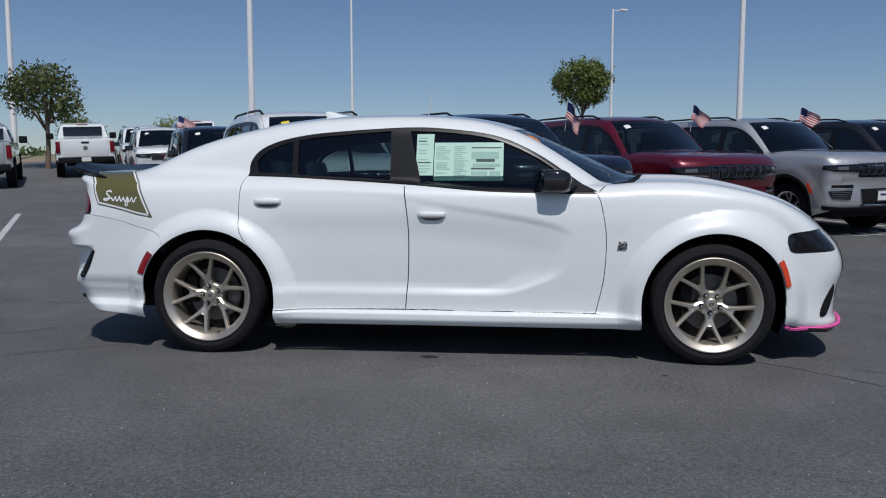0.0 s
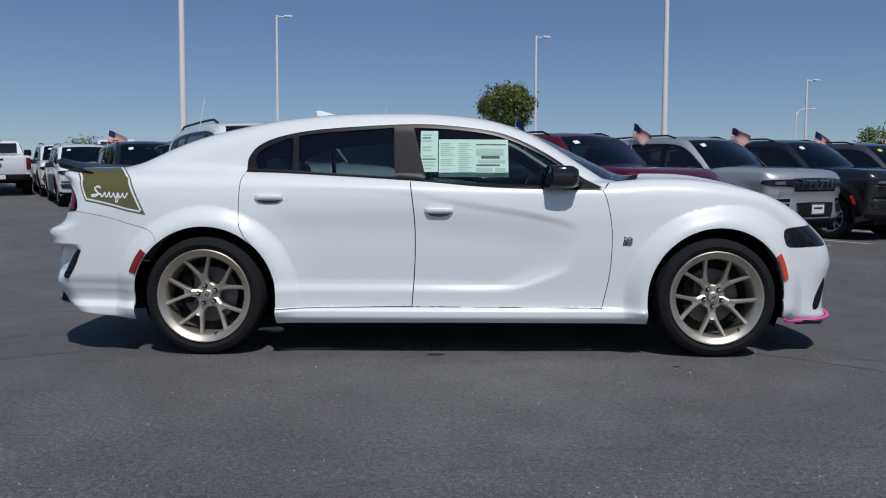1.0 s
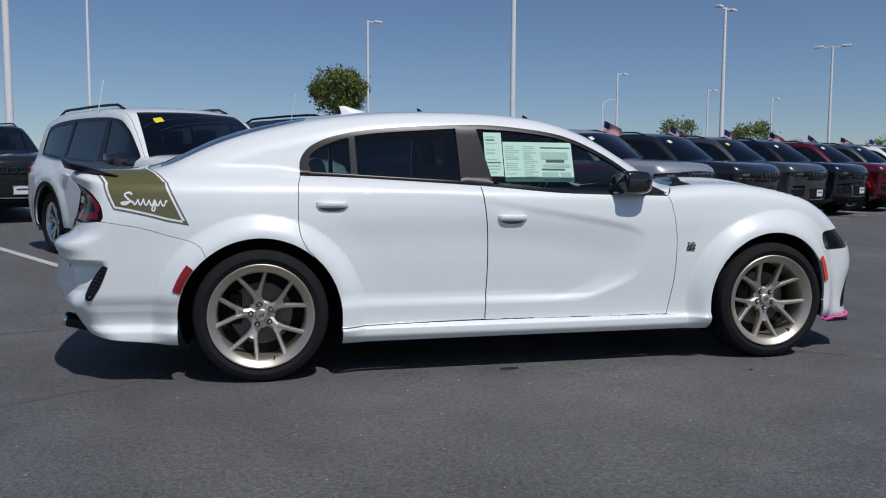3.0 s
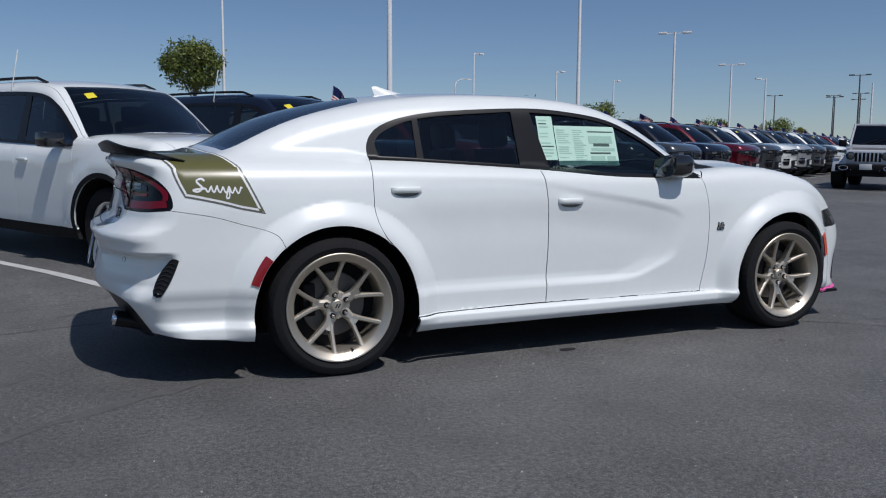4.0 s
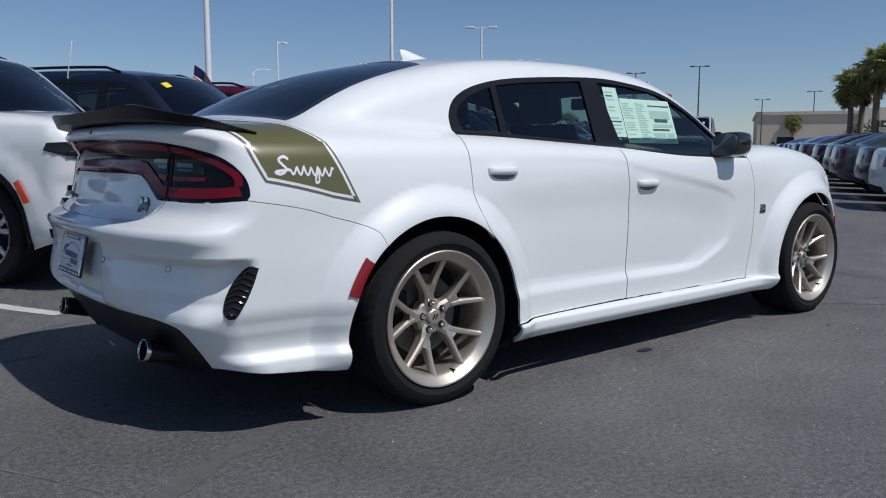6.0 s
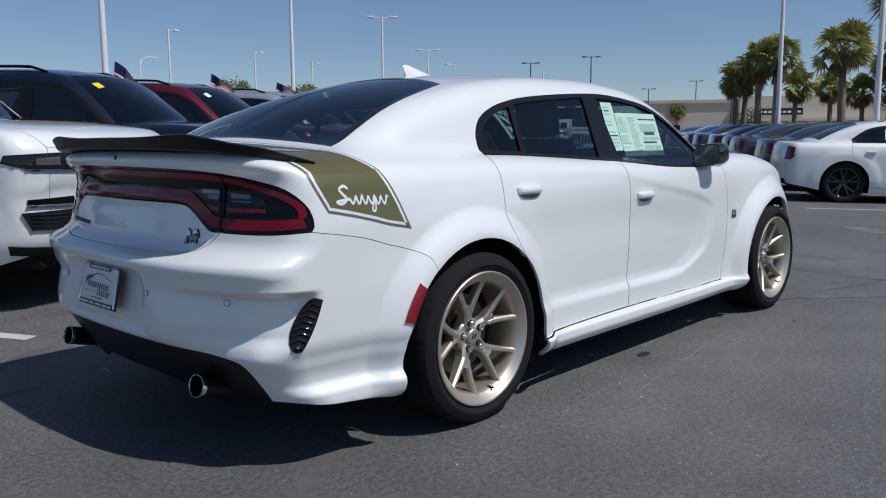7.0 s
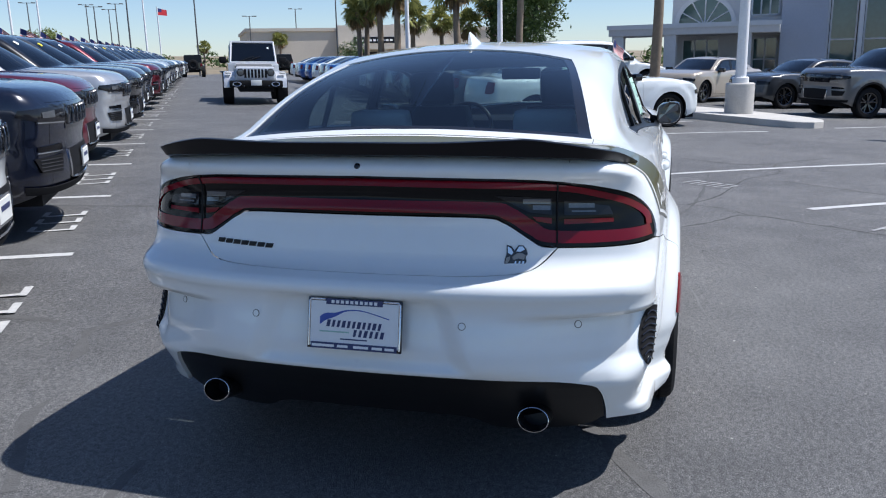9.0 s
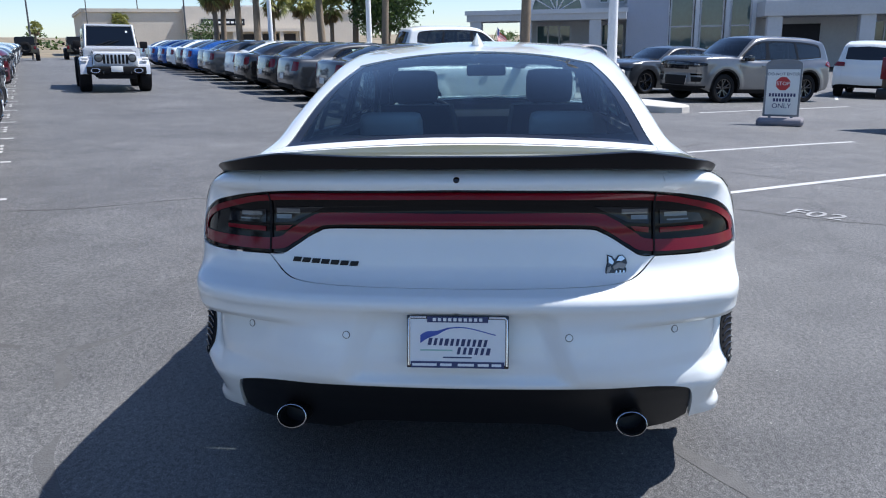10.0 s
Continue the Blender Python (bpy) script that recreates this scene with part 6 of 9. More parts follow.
def vehicle(name, label, category, q, paintwork):
    """A parked car as a thing with its panels, panes, lamps and wheels."""
    sh = Shell(body_form(q), q["rc"], q["fc"])
    s_of, st = sh.s_of, q["step"]
    top = thing(name, label, category)
    g = lambda *p, smooth=True: flow(p, st, smooth)
    ax, az, R = q["axle"], q["arch_z"], q["arch_r"]

    def pair(nm, pieces, material, lab="", **k):
        for sd in (-1, 1):
            sh.panel(nm, pieces, material, top, (sd,), lab, **k)

    def arc(cx, a0, a1):
        out = []
        for a in np.linspace(a0, a1, max(3, int(abs(a1 - a0) / 7))):
            if a < 0:
                out.append((cx + R, az + R * math.tan(radians(a))))
            elif a > 180:
                out.append((cx - R, az + R * math.tan(radians(180 - a))))
            else:
                out.append((cx + R * math.cos(radians(a)), az + R * math.sin(radians(a))))
        return np.array(out)

    def girth_line(plan):
        P = sh.lift(plan, "above")
        return np.array([(s_of(p[0], p[1]), p[2]) for p in P])

    kx0, kx1, hx1 = q["k_span"]
    kx = np.linspace(kx0, kx1, int((kx1 - kx0) / st) + 1)
    K = np.stack((kx, q["k_w"](kx)), 1)
    kr = np.linspace(0, 1, 9)
    K0 = K[0]
    KR = np.stack((q["tail_x"] + (K0[0] - q["tail_x"]) * kr ** 3, K0[1] * kr), 1)
    hx = np.linspace(kx1, hx1, int((hx1 - kx1) / st) + 1)
    H = np.stack((hx, q["h_w"](hx)), 1)
    HF = np.stack((H[-1][0] + (q["nose_x"] - H[-1][0]) * (1 - kr ** 2.5), H[-1][1] * kr), 1)[::-1]
    KG, KRG, HG, HFG = girth_line(K), girth_line(KR), girth_line(H), girth_line(HF)
    S_c, S_f, SM, SN = KRG[-1][0], HG[-1][0], s_of(-3, 0), s_of(3, 0)
    zb = q["sill"]
    dlo_b, dlo_t = g(*q["dlo_low"]), g(*q["dlo_top"])
    p0, p1 = dlo_b[0], dlo_b[-1]
    xb = q["b_cut"]
    ib = int(np.argmin(np.abs(dlo_b[:, 0] - xb)))
    bcut = g(dlo_b[ib], (xb + 0.02, 0.7), (xb, zb))
    fcut = g((p1[0] - 0.02, zb), (p1[0] + 0.03, 0.6), p1)
    a_r = q["a_cut"]
    end_r = arc(-ax, a_r, a_r + 1)[0]
    rcut = g(p0, (min(p0[0], end_r[0]) + 0.0, (p0[1] + end_r[1]) / 2), end_r) if q["tail"] == "boot" else g(p0, (q["r_cut"], p0[1] - 0.3), end_r)
    if q["tail"] == "hatch":
        p_r = dlo_b[int(np.argmin(np.abs(dlo_b[:, 0] - q["r_cut"])))]
        i_r = int(np.argmin(np.abs(dlo_b[:, 0] - q["r_cut"])))
        rcut = g(p_r, (q["r_cut"] - 0.02, p_r[1] - 0.25), end_r)
    else:
        i_r = 0
    pair("rear_door", [sh.patch(loop(rcut, arc(-ax, a_r, -14), g((-ax + R, zb), (xb, zb)), bcut[::-1], dlo_b[i_r:ib + 1][::-1]), "girth", st)], paintwork)
    pair("front_door", [sh.patch(loop(bcut, g((xb, zb), (p1[0] - 0.02, zb)), fcut, dlo_b[ib:][::-1]), "girth", st)], paintwork)
    pair("quarter_panel", [sh.patch(loop(dlo_b[:i_r + 1], rcut, arc(-ax, a_r, 196), g((-ax - R, az - 0.12), (S_c, zb + 0.06)), g((S_c, zb + 0.06), KG[0], smooth=False), KG, dlo_t), "girth", st)], paintwork)
    pair("rocker_panel", [sh.patch(loop(g((-ax + R, zb - 0.004), (ax - R, zb - 0.004)), g((ax - R, zb - 0.004), (ax - R, zb - 0.11)), g((ax - R, zb - 0.11), (-ax + R, zb - 0.11)), g((-ax + R, zb - 0.11), (-ax + R, zb - 0.004))), "girth", st)], q.get("rocker", BLACK_MATTE))
    pair("front_fender", [sh.patch(loop(fcut, g(p1, KG[-1]), HG, g(HG[-1], (S_f, zb + 0.06), smooth=False), g((S_f, zb + 0.06), (ax + R, az - 0.12)), arc(ax, -16, 194), g((ax - R, zb), (p1[0] - 0.02, zb))), "girth", st)], paintwork)
    sh.panel("front_fascia", [sh.patch(loop(HFG, g(HFG[-1], (SN, zb + 0.02), smooth=False), g((SN, zb + 0.02), (S_f, zb + 0.06)), g((S_f, zb + 0.06), HG[-1], smooth=False)), "girth", st)], paintwork, top, (-1, 1))
    if q["tail"] == "hatch":
        rw = loop(g(*[(s_of(*a), z) for a, z in q["rear_window"]], smooth=False), g((SM, q["rear_window"][-1][1]), (SM, q["rear_window"][0][1])))
        sh.panel("rear_window", [sh.patch(rw, "girth", st)], BLACK_GLOSS, top, (-1, 1), "dark rear window", offset=0.004, gap=0)
    sh.panel("tail_panel", [sh.patch(loop(KRG, g(KG[0], (S_c, zb + 0.06), smooth=False), g((S_c, zb + 0.06), (SM, zb + 0.04)), g((SM, zb + 0.04), KRG[0], smooth=False)), "girth", st)], paintwork, top, (-1, 1))
    # roof, screens, hood
    wt, wb_ = q["ws_top"], q["ws_base"]
    ws_top = g((wt[0], 0.0), (wt[0] - 0.02, wt[1] * 0.5), (wt[0] - 0.08, wt[1]))
    ws_side = g((wt[0] - 0.08, wt[1]), (wb_[0] - 0.22, wb_[1]))
    ws_base = g((wb_[0] - 0.22, wb_[1]), (wb_[0] - 0.08, wb_[1] * 0.6), (wb_[0], 0.0))
    corner = g(ws_side[-1], K[-1], smooth=False)
    if q["tail"] == "hatch":
        roof = loop(g(KR[0], (wt[0], 0), smooth=False), ws_top, ws_side, corner, K[::-1], KR[::-1])
    else:
        gt, gb = q["rg_top"], q["rg_base"]
        kc = int(np.argmin(np.abs(K[:, 0] - gb[0])))
        rg_side = g((gb[0], gb[1]), (gt[0] - 0.06, gt[1]))
        rg_top = g((gt[0] - 0.06, gt[1]), (gt[0], 0.0))
        roof = loop(g((gt[0], 0), (wt[0], 0), smooth=False), ws_top, ws_side, corner, K[kc:][::-1], g(K[kc], (gb[0], gb[1]), smooth=False), rg_side, rg_top)
        rg_base = g((gb[0] - 0.06, 0.0), (gb[0], gb[1]))
        sh.panel("rear_window", [sh.patch(loop(rg_base, rg_side, rg_top, g((gt[0], 0), (gb[0] - 0.06, 0), smooth=False)), "above", st)], GLASS_DARK, top, (-1, 1), "dark rear window", gap=0.004, depth=0.0, offset=-0.003)
        sh.panel("boot_lid", [sh.patch(loop(KR, K[:kc + 1], g(K[kc], (gb[0], gb[1]), smooth=False), rg_base[::-1], g((gb[0] - 0.06, 0), KR[0], smooth=False)), "above", st)], paintwork, top, (-1, 1))
    sh.panel("roof", [sh.patch(roof, "above", st)], q.get("roof_paint") or paintwork, top, (-1, 1))
    sh.panel("windscreen", [sh.patch(loop(ws_base, g((wb_[0], 0), (wt[0], 0), smooth=False), ws_top, ws_side), "above", st)], GLASS_DARK, top, (-1, 1), "dark windscreen", gap=0.004, depth=0, offset=-0.003)
    sh.panel("hood", [sh.patch(loop(H, HF, g(HF[-1], (wb_[0], 0), smooth=False), ws_base[::-1], corner), "above", st)], paintwork, top, (-1, 1))
    # windows
    panes = [loop(*[g(a, b, smooth=False) for a, b in zip(pl, pl[1:] + pl[:1])]) for pl in q["panes"]]
    pair("window_frame", [sh.patch(loop(dlo_b, dlo_t), "girth", st, holes=panes)], BLACK_SATIN, gap=0, depth=0.01)
    for pn in panes:
        pair("side_window", [sh.patch(pn, "girth", 0.12)], GLASS_DARK, "dark side window", gap=0, depth=0, offset=-0.006)
    if q.get("belt_trim"):
        P = sh.lift(dlo_b, "girth")
        for sd in (-1, 1):
            tube("belt_trim", [(x, sd * (w + 0.004), z - 0.004) for x, w, z in P], 0.007, q["belt_trim"], top, "bright window trim", n=5)
    # overlays: lamps, grille, cladding
    for idx, (nm, mt, lab, pts, mid) in enumerate(q["front_bits"]):
        pl = [(s_of(*a), z) for a, z in pts]
        lp = loop(*[g(a, b, smooth=False) for a, b in zip(pl, pl[1:] + pl[:1])])
        if mid:
            sh.panel(nm, [sh.patch(lp, "girth", st)], mt, top, (-1, 1), lab, gap=0, offset=0.006 + 0.0012 * idx, depth=0.01)
        else:
            pair(nm, [sh.patch(lp, "girth", st)], mt, lab, gap=0, offset=0.006 + 0.0012 * idx, depth=0.01)
    if q.get("slots"):
        z0, z1, n, span = q["slots"]
        for i in range(n):
            w = span * (i - (n - 1) / 2) / ((n - 1) / 2)
            d = span * 0.135
            ring = []
            for a in np.linspace(0, 2 * math.pi, 17)[:-1]:
                c, sn = math.cos(a), math.sin(a)
                ring.append((w + d * math.copysign(abs(c) ** 0.5, c), (z0 + z1) / 2 + (z1 - z0) / 2 * math.copysign(abs(sn) ** 0.45, sn)))
            ring.append(ring[0])
            P = sh.lift([(s_of(3, abs(y)), z) for y, z in ring], "girth")
            tube("grille_ring", [(p[0] + 0.014, y, z) for p, (y, z) in zip(P, ring)], 0.0065, GRILLE_EDGE, top, "dark chrome grille slot ring", n=5)
    for cx in (-ax, ax):
        if q.get("clad"):
            a = np.radians(np.linspace(-10, 190, 26))
            o = np.stack((cx + (R + 0.05) * np.cos(a), az + (R + 0.05) * np.sin(a)), 1)
            i = np.stack((cx + (R + 0.002) * np.cos(a), az + (R + 0.002) * np.sin(a)), 1)[::-1]
            pair("arch_trim", [sh.patch(loop(o, i), "girth", 0.08)], q["clad"], gap=0, offset=0.008, depth=0.012)
        for sd in (-1, 1):
            n = 14
            pr = [(cx + (R + 0.01) * math.cos(radians(-25 + 230 * i / (n - 1))), max(zb - 0.1, az + (R + 0.01) * math.sin(radians(-25 + 230 * i / (n - 1))))) for i in range(n)]
            wo = float(q["plan"](cx)) + q["flare"] - 0.03
            raw("wheel_liner", [(x, sd * wo, z) for x, z in pr] + [(x, sd * 0.5, z) for x, z in pr], [(i, i + 1, n + i + 1, n + i) for i in range(n - 1)] + [tuple(range(n, 2 * n))], BLACK_MATTE, top)
            simple_wheel(top, (cx, sd * (wo - q["tyre_w"] / 2 - 0.015), q["tyre_r"]), q["tyre_r"], q["rim_r"], q["tyre_w"] / 2, q["spokes"], q["rim_mat"], sd > 0, q.get("double", False))
        box("underbody", (cx * 0.0 + (0 if cx < 0 else ax + R + 0.12), 0, zb - 0.02), (2 * (ax - R) if cx < 0 else 0.3, 1.5, 0.12), BLACK_MATTE, top)
    box("underbody", (-ax - R - 0.12, 0, zb + 0.02), (0.3, 1.5, 0.14), BLACK_MATTE, top)
    # mirrors, seats, dash
    mx, mz = q["mirror"]
    for sd in (-1, 1):
        bm = bmesh.new()
        add_box(bm, (mx, sd * (q["mir_y"]), mz), (0.17, 0.22, 0.15), 0.045)
        add_box(bm, (mx + 0.03, sd * (q["mir_y"] - 0.13), mz - 0.055), (0.07, 0.12, 0.03), 0.01)
        part("door_mirror", bm, q.get("mirror_mat", BLACK_GLOSS), top, "black door mirror", 50)
        for xh, zh in q["handles"]:
            P = sh.lift([(xh, zh)], "girth")[0]
            box("door_handle", (P[0], sd * (P[1] + 0.018), P[2]), (0.17, 0.03, 0.028), q.get("handle_mat") or paintwork, top, 0.009)
    zs = q["belt"]
    for x, y in ((0.15, -0.38), (0.15, 0.38), (-0.75, -0.4), (-0.75, 0.4)):
        box("seat", (x, y, zs - 0.05), (0.16, 0.48, 0.62), SEAT, top, 0.06, "black seat", Matrix.Rotation(radians(-14), 3, "Y"))
        box("headrest", (x - 0.12, y, zs + 0.33), (0.09, 0.26, 0.17), SEAT, top, 0.04)
    box("dashboard", (wb_[0] - 0.35, 0, zs - 0.06), (0.45, 1.45, 0.16), BLACK_MATTE, top, 0.05)
    box("cabin_floor", (-0.3, 0, zb + 0.18), (3.2, 1.55, 0.05), DARK_LINING, top)
    return top, sh


def repaint(ob, old, new_mat):
    """Gives one copy of a thing its own colour, on the object's own slots."""
    for o in (ob, *ob.children_recursive):
        if o.type == "MESH" and o.material_slots and o.material_slots[0].material == old:
            o.material_slots[0].link = "OBJECT"
            o.material_slots[0].material = new_mat


BASE = paint("base_paint", (0.5, 0.5, 0.5))
SUV = dict(
    axle=1.49, arch_z=0.40, arch_r=0.455, flare=0.02, soft=0.05, step=0.07, rc=(-1.95, 0.55), fc=(1.85, 0.5),
    plan=curve((-2.7, 0.90), (-2.2, 0.955), (-1.4, 0.965), (0, 0.962), (1.3, 0.955), (2.0, 0.93), (2.3, 0.90), (2.6, 0.8)),
    tuck=curve((0.15, -0.12), (0.27, -0.045), (0.36, -0.02), (0.5, -0.008), (0.75, 0.0), (0.92, 0.0), (1.02, -0.012), (1.10, -0.04), (1.16, -0.10), (1.3, -0.3)),
    rear=curve((0.2, -2.36), (0.45, -2.52), (0.66, -2.55), (0.85, -2.51), (1.1, -2.48), (1.35, -2.40), (1.6, -2.30), (1.8, -2.2)), rear_bow=0.16,
    front=curve((0.2, 2.16), (0.32, 2.32), (0.42, 2.40), (0.55, 2.43), (0.78, 2.42), (0.86, 2.44), (1.06, 2.435), (1.13, 2.40), (1.22, 2.32)), front_bow=0.24,
    rise=curve((0.6, 0.0), (1.15, 0.075), (2.6, 0.075)), belt_trim=CHROME,
    top=curve((-2.7, 1.15), (0, 1.15), (0.7, 1.16), (1.05, 1.235), (1.35, 1.265), (1.8, 1.25), (2.2, 1.205), (2.4, 1.15), (2.6, 1.04)),
    roof=curve((-3.4, 0.2), (-2.62, 1.45), (-2.35, 1.66), (-2.0, 1.755), (-1.2, 1.80), (-0.4, 1.81), (0.1, 1.79), (0.40, 1.735), (0.75, 1.56), (1.15, 1.31), (1.45, 1.10), (2.2, 0.4), (3.2, -1)),
    shift=curve((-2.0, -0.1), (-0.5, 0.0), (0.2, 0.05), (0.7, 0.3), (1.2, 0.45)),
    cabw=curve((-2.5, 0.82), (-2.0, 0.86), (-1.0, 0.885), (0.3, 0.88), (1.2, 0.85)), tumble=0.27, belt=1.14,
    k_span=(-2.22, 1.0, 2.30), k_w=curve((-2.22, 0.62), (-1.9, 0.66), (-1.0, 0.685), (0.0, 0.69), (0.4, 0.70), (0.8, 0.76), (1.0, 0.80)), tail_x=-2.34,
    h_w=curve((1.0, 0.80), (1.4, 0.83), (2.0, 0.80), (2.30, 0.72)), nose_x=2.42, sill=0.36,
    dlo_low=[(-2.16, 1.24), (-1.4, 1.18), (-0.5, 1.15), (0.4, 1.13), (1.02, 1.13)],
    dlo_top=[(1.02, 1.13), (0.78, 1.33), (0.50, 1.53), (0.20, 1.635), (-0.4, 1.665), (-1.2, 1.655), (-1.8, 1.61), (-2.08, 1.54), (-2.18, 1.40), (-2.16, 1.24)],
    b_cut=-0.02, r_cut=-1.08, a_cut=33, tail="hatch",
    panes=[[(0.06, 1.165), (0.93, 1.16), (0.73, 1.33), (0.46, 1.505), (0.18, 1.60), (0.03, 1.615)], [(-0.09, 1.17), (-0.08, 1.625), (-1.02, 1.625), (-1.10, 1.20)], [(-1.17, 1.205), (-1.10, 1.62), (-1.78, 1.575), (-2.03, 1.51), (-2.12, 1.40), (-2.11, 1.265)]],
    rear_window=[((-2.5, 0.0), 1.18), ((-2.4, 0.62), 1.20), ((-2.3, 0.60), 1.56), ((-2.3, 0.0), 1.60)],
    ws_top=(0.42, 0.60), ws_base=(1.23, 0.765),
    front_bits=[
        ("grille", BLACK_GLOSS, "black slotted front grille", [((2.5, 0.0), 0.872), ((2.4, 0.50), 0.872), ((2.4, 0.52), 1.068), ((2.5, 0.0), 1.08)], True),
        ("headlamp", SMOKE_LENS, "slim dark headlamp", [((2.4, 0.515), 0.94), ((2.22, 0.84), 0.955), ((2.10, 0.90), 0.99), ((2.12, 0.89), 1.04), ((2.25, 0.80), 1.05), ((2.4, 0.515), 1.06)], False),
        ("lamp_strip", CHROME, "bright light strip under the headlamp", [((2.4, 0.52), 0.925), ((2.22, 0.84), 0.940), ((2.22, 0.84), 0.949), ((2.4, 0.52), 0.936)], False),
        ("lamp_eye", CLEAR_LENS, "clear lamp lens", [((2.34, 0.66), 0.975), ((2.24, 0.78), 0.98), ((2.24, 0.78), 1.02), ((2.34, 0.66), 1.03)], False),
        ("bumper_grille", BLACK_MATTE, "black lower bumper grille", [((2.5, 0.0), 0.46), ((2.4, 0.40), 0.46), ((2.4, 0.44), 0.70), ((2.5, 0.0), 0.71)], True),
        ("grille_frame", CHROME, "bright frame of the lower grille", [((2.4, 0.40), 0.47), ((2.4, 0.415), 0.47), ((2.4, 0.455), 0.70), ((2.4, 0.44), 0.70)], False),
        ("fog_lamp", LAMP_BLACK, "slim dark fog lamp", [((2.36, 0.56), 0.715), ((2.2, 0.82), 0.72), ((2.2, 0.82), 0.755), ((2.36, 0.56), 0.765)], False),
        ("fog_trim", CHROME, "bright trim under the fog lamp", [((2.36, 0.56), 0.700), ((2.2, 0.83), 0.705), ((2.2, 0.83), 0.713), ((2.36, 0.56), 0.710)], False),
        ("air_duct", BLACK_MATTE, "dark meshed air duct", [((2.34, 0.60), 0.545), ((2.2, 0.80), 0.555), ((2.17, 0.84), 0.67), ((2.36, 0.57), 0.68)], False),
        *[("mesh_bar", GRILLE_EDGE, "", [((2.34, 0.60), z), ((2.2, 0.81), z + 0.004), ((2.2, 0.81), z + 0.012), ((2.34, 0.60), z + 0.008)], False) for z in (0.565, 0.592, 0.619, 0.646)],
        ("lower_bumper", BLACK_MATTE, "black lower bumper", [((2.5, 0.0), 0.385), ((2.3, 0.70), 0.385), ((2.1, 0.86), 0.40), ((2.1, 0.87), 0.46), ((2.3, 0.72), 0.44), ((2.5, 0.0), 0.44)], True),
        ("side_marker", AMBER_LENS, "orange side marker", [((1.955, 0.93), 0.62), ((2.0, 0.93), 0.635), ((1.925, 0.93), 0.785), ((1.885, 0.93), 0.765)], False),
        ("tail_lamp", RED_LENS, "red tail lamp", [((-2.4, 0.60), 0.98), ((-2.2, 0.86), 0.98), ((-2.1, 0.90), 1.05), ((-2.2, 0.86), 1.12), ((-2.4, 0.60), 1.10)], False)],
    slots=(0.905, 1.055, 7, 0.42), clad=BLACK_MATTE, tyre_r=0.385, rim_r=0.255, tyre_w=0.25, spokes=5, double=True, rim_mat=ALLOY,
    mirror=(0.80, 1.19), mir_y=1.03, handles=[(-0.83, 1.0), (0.17, 0.99)])
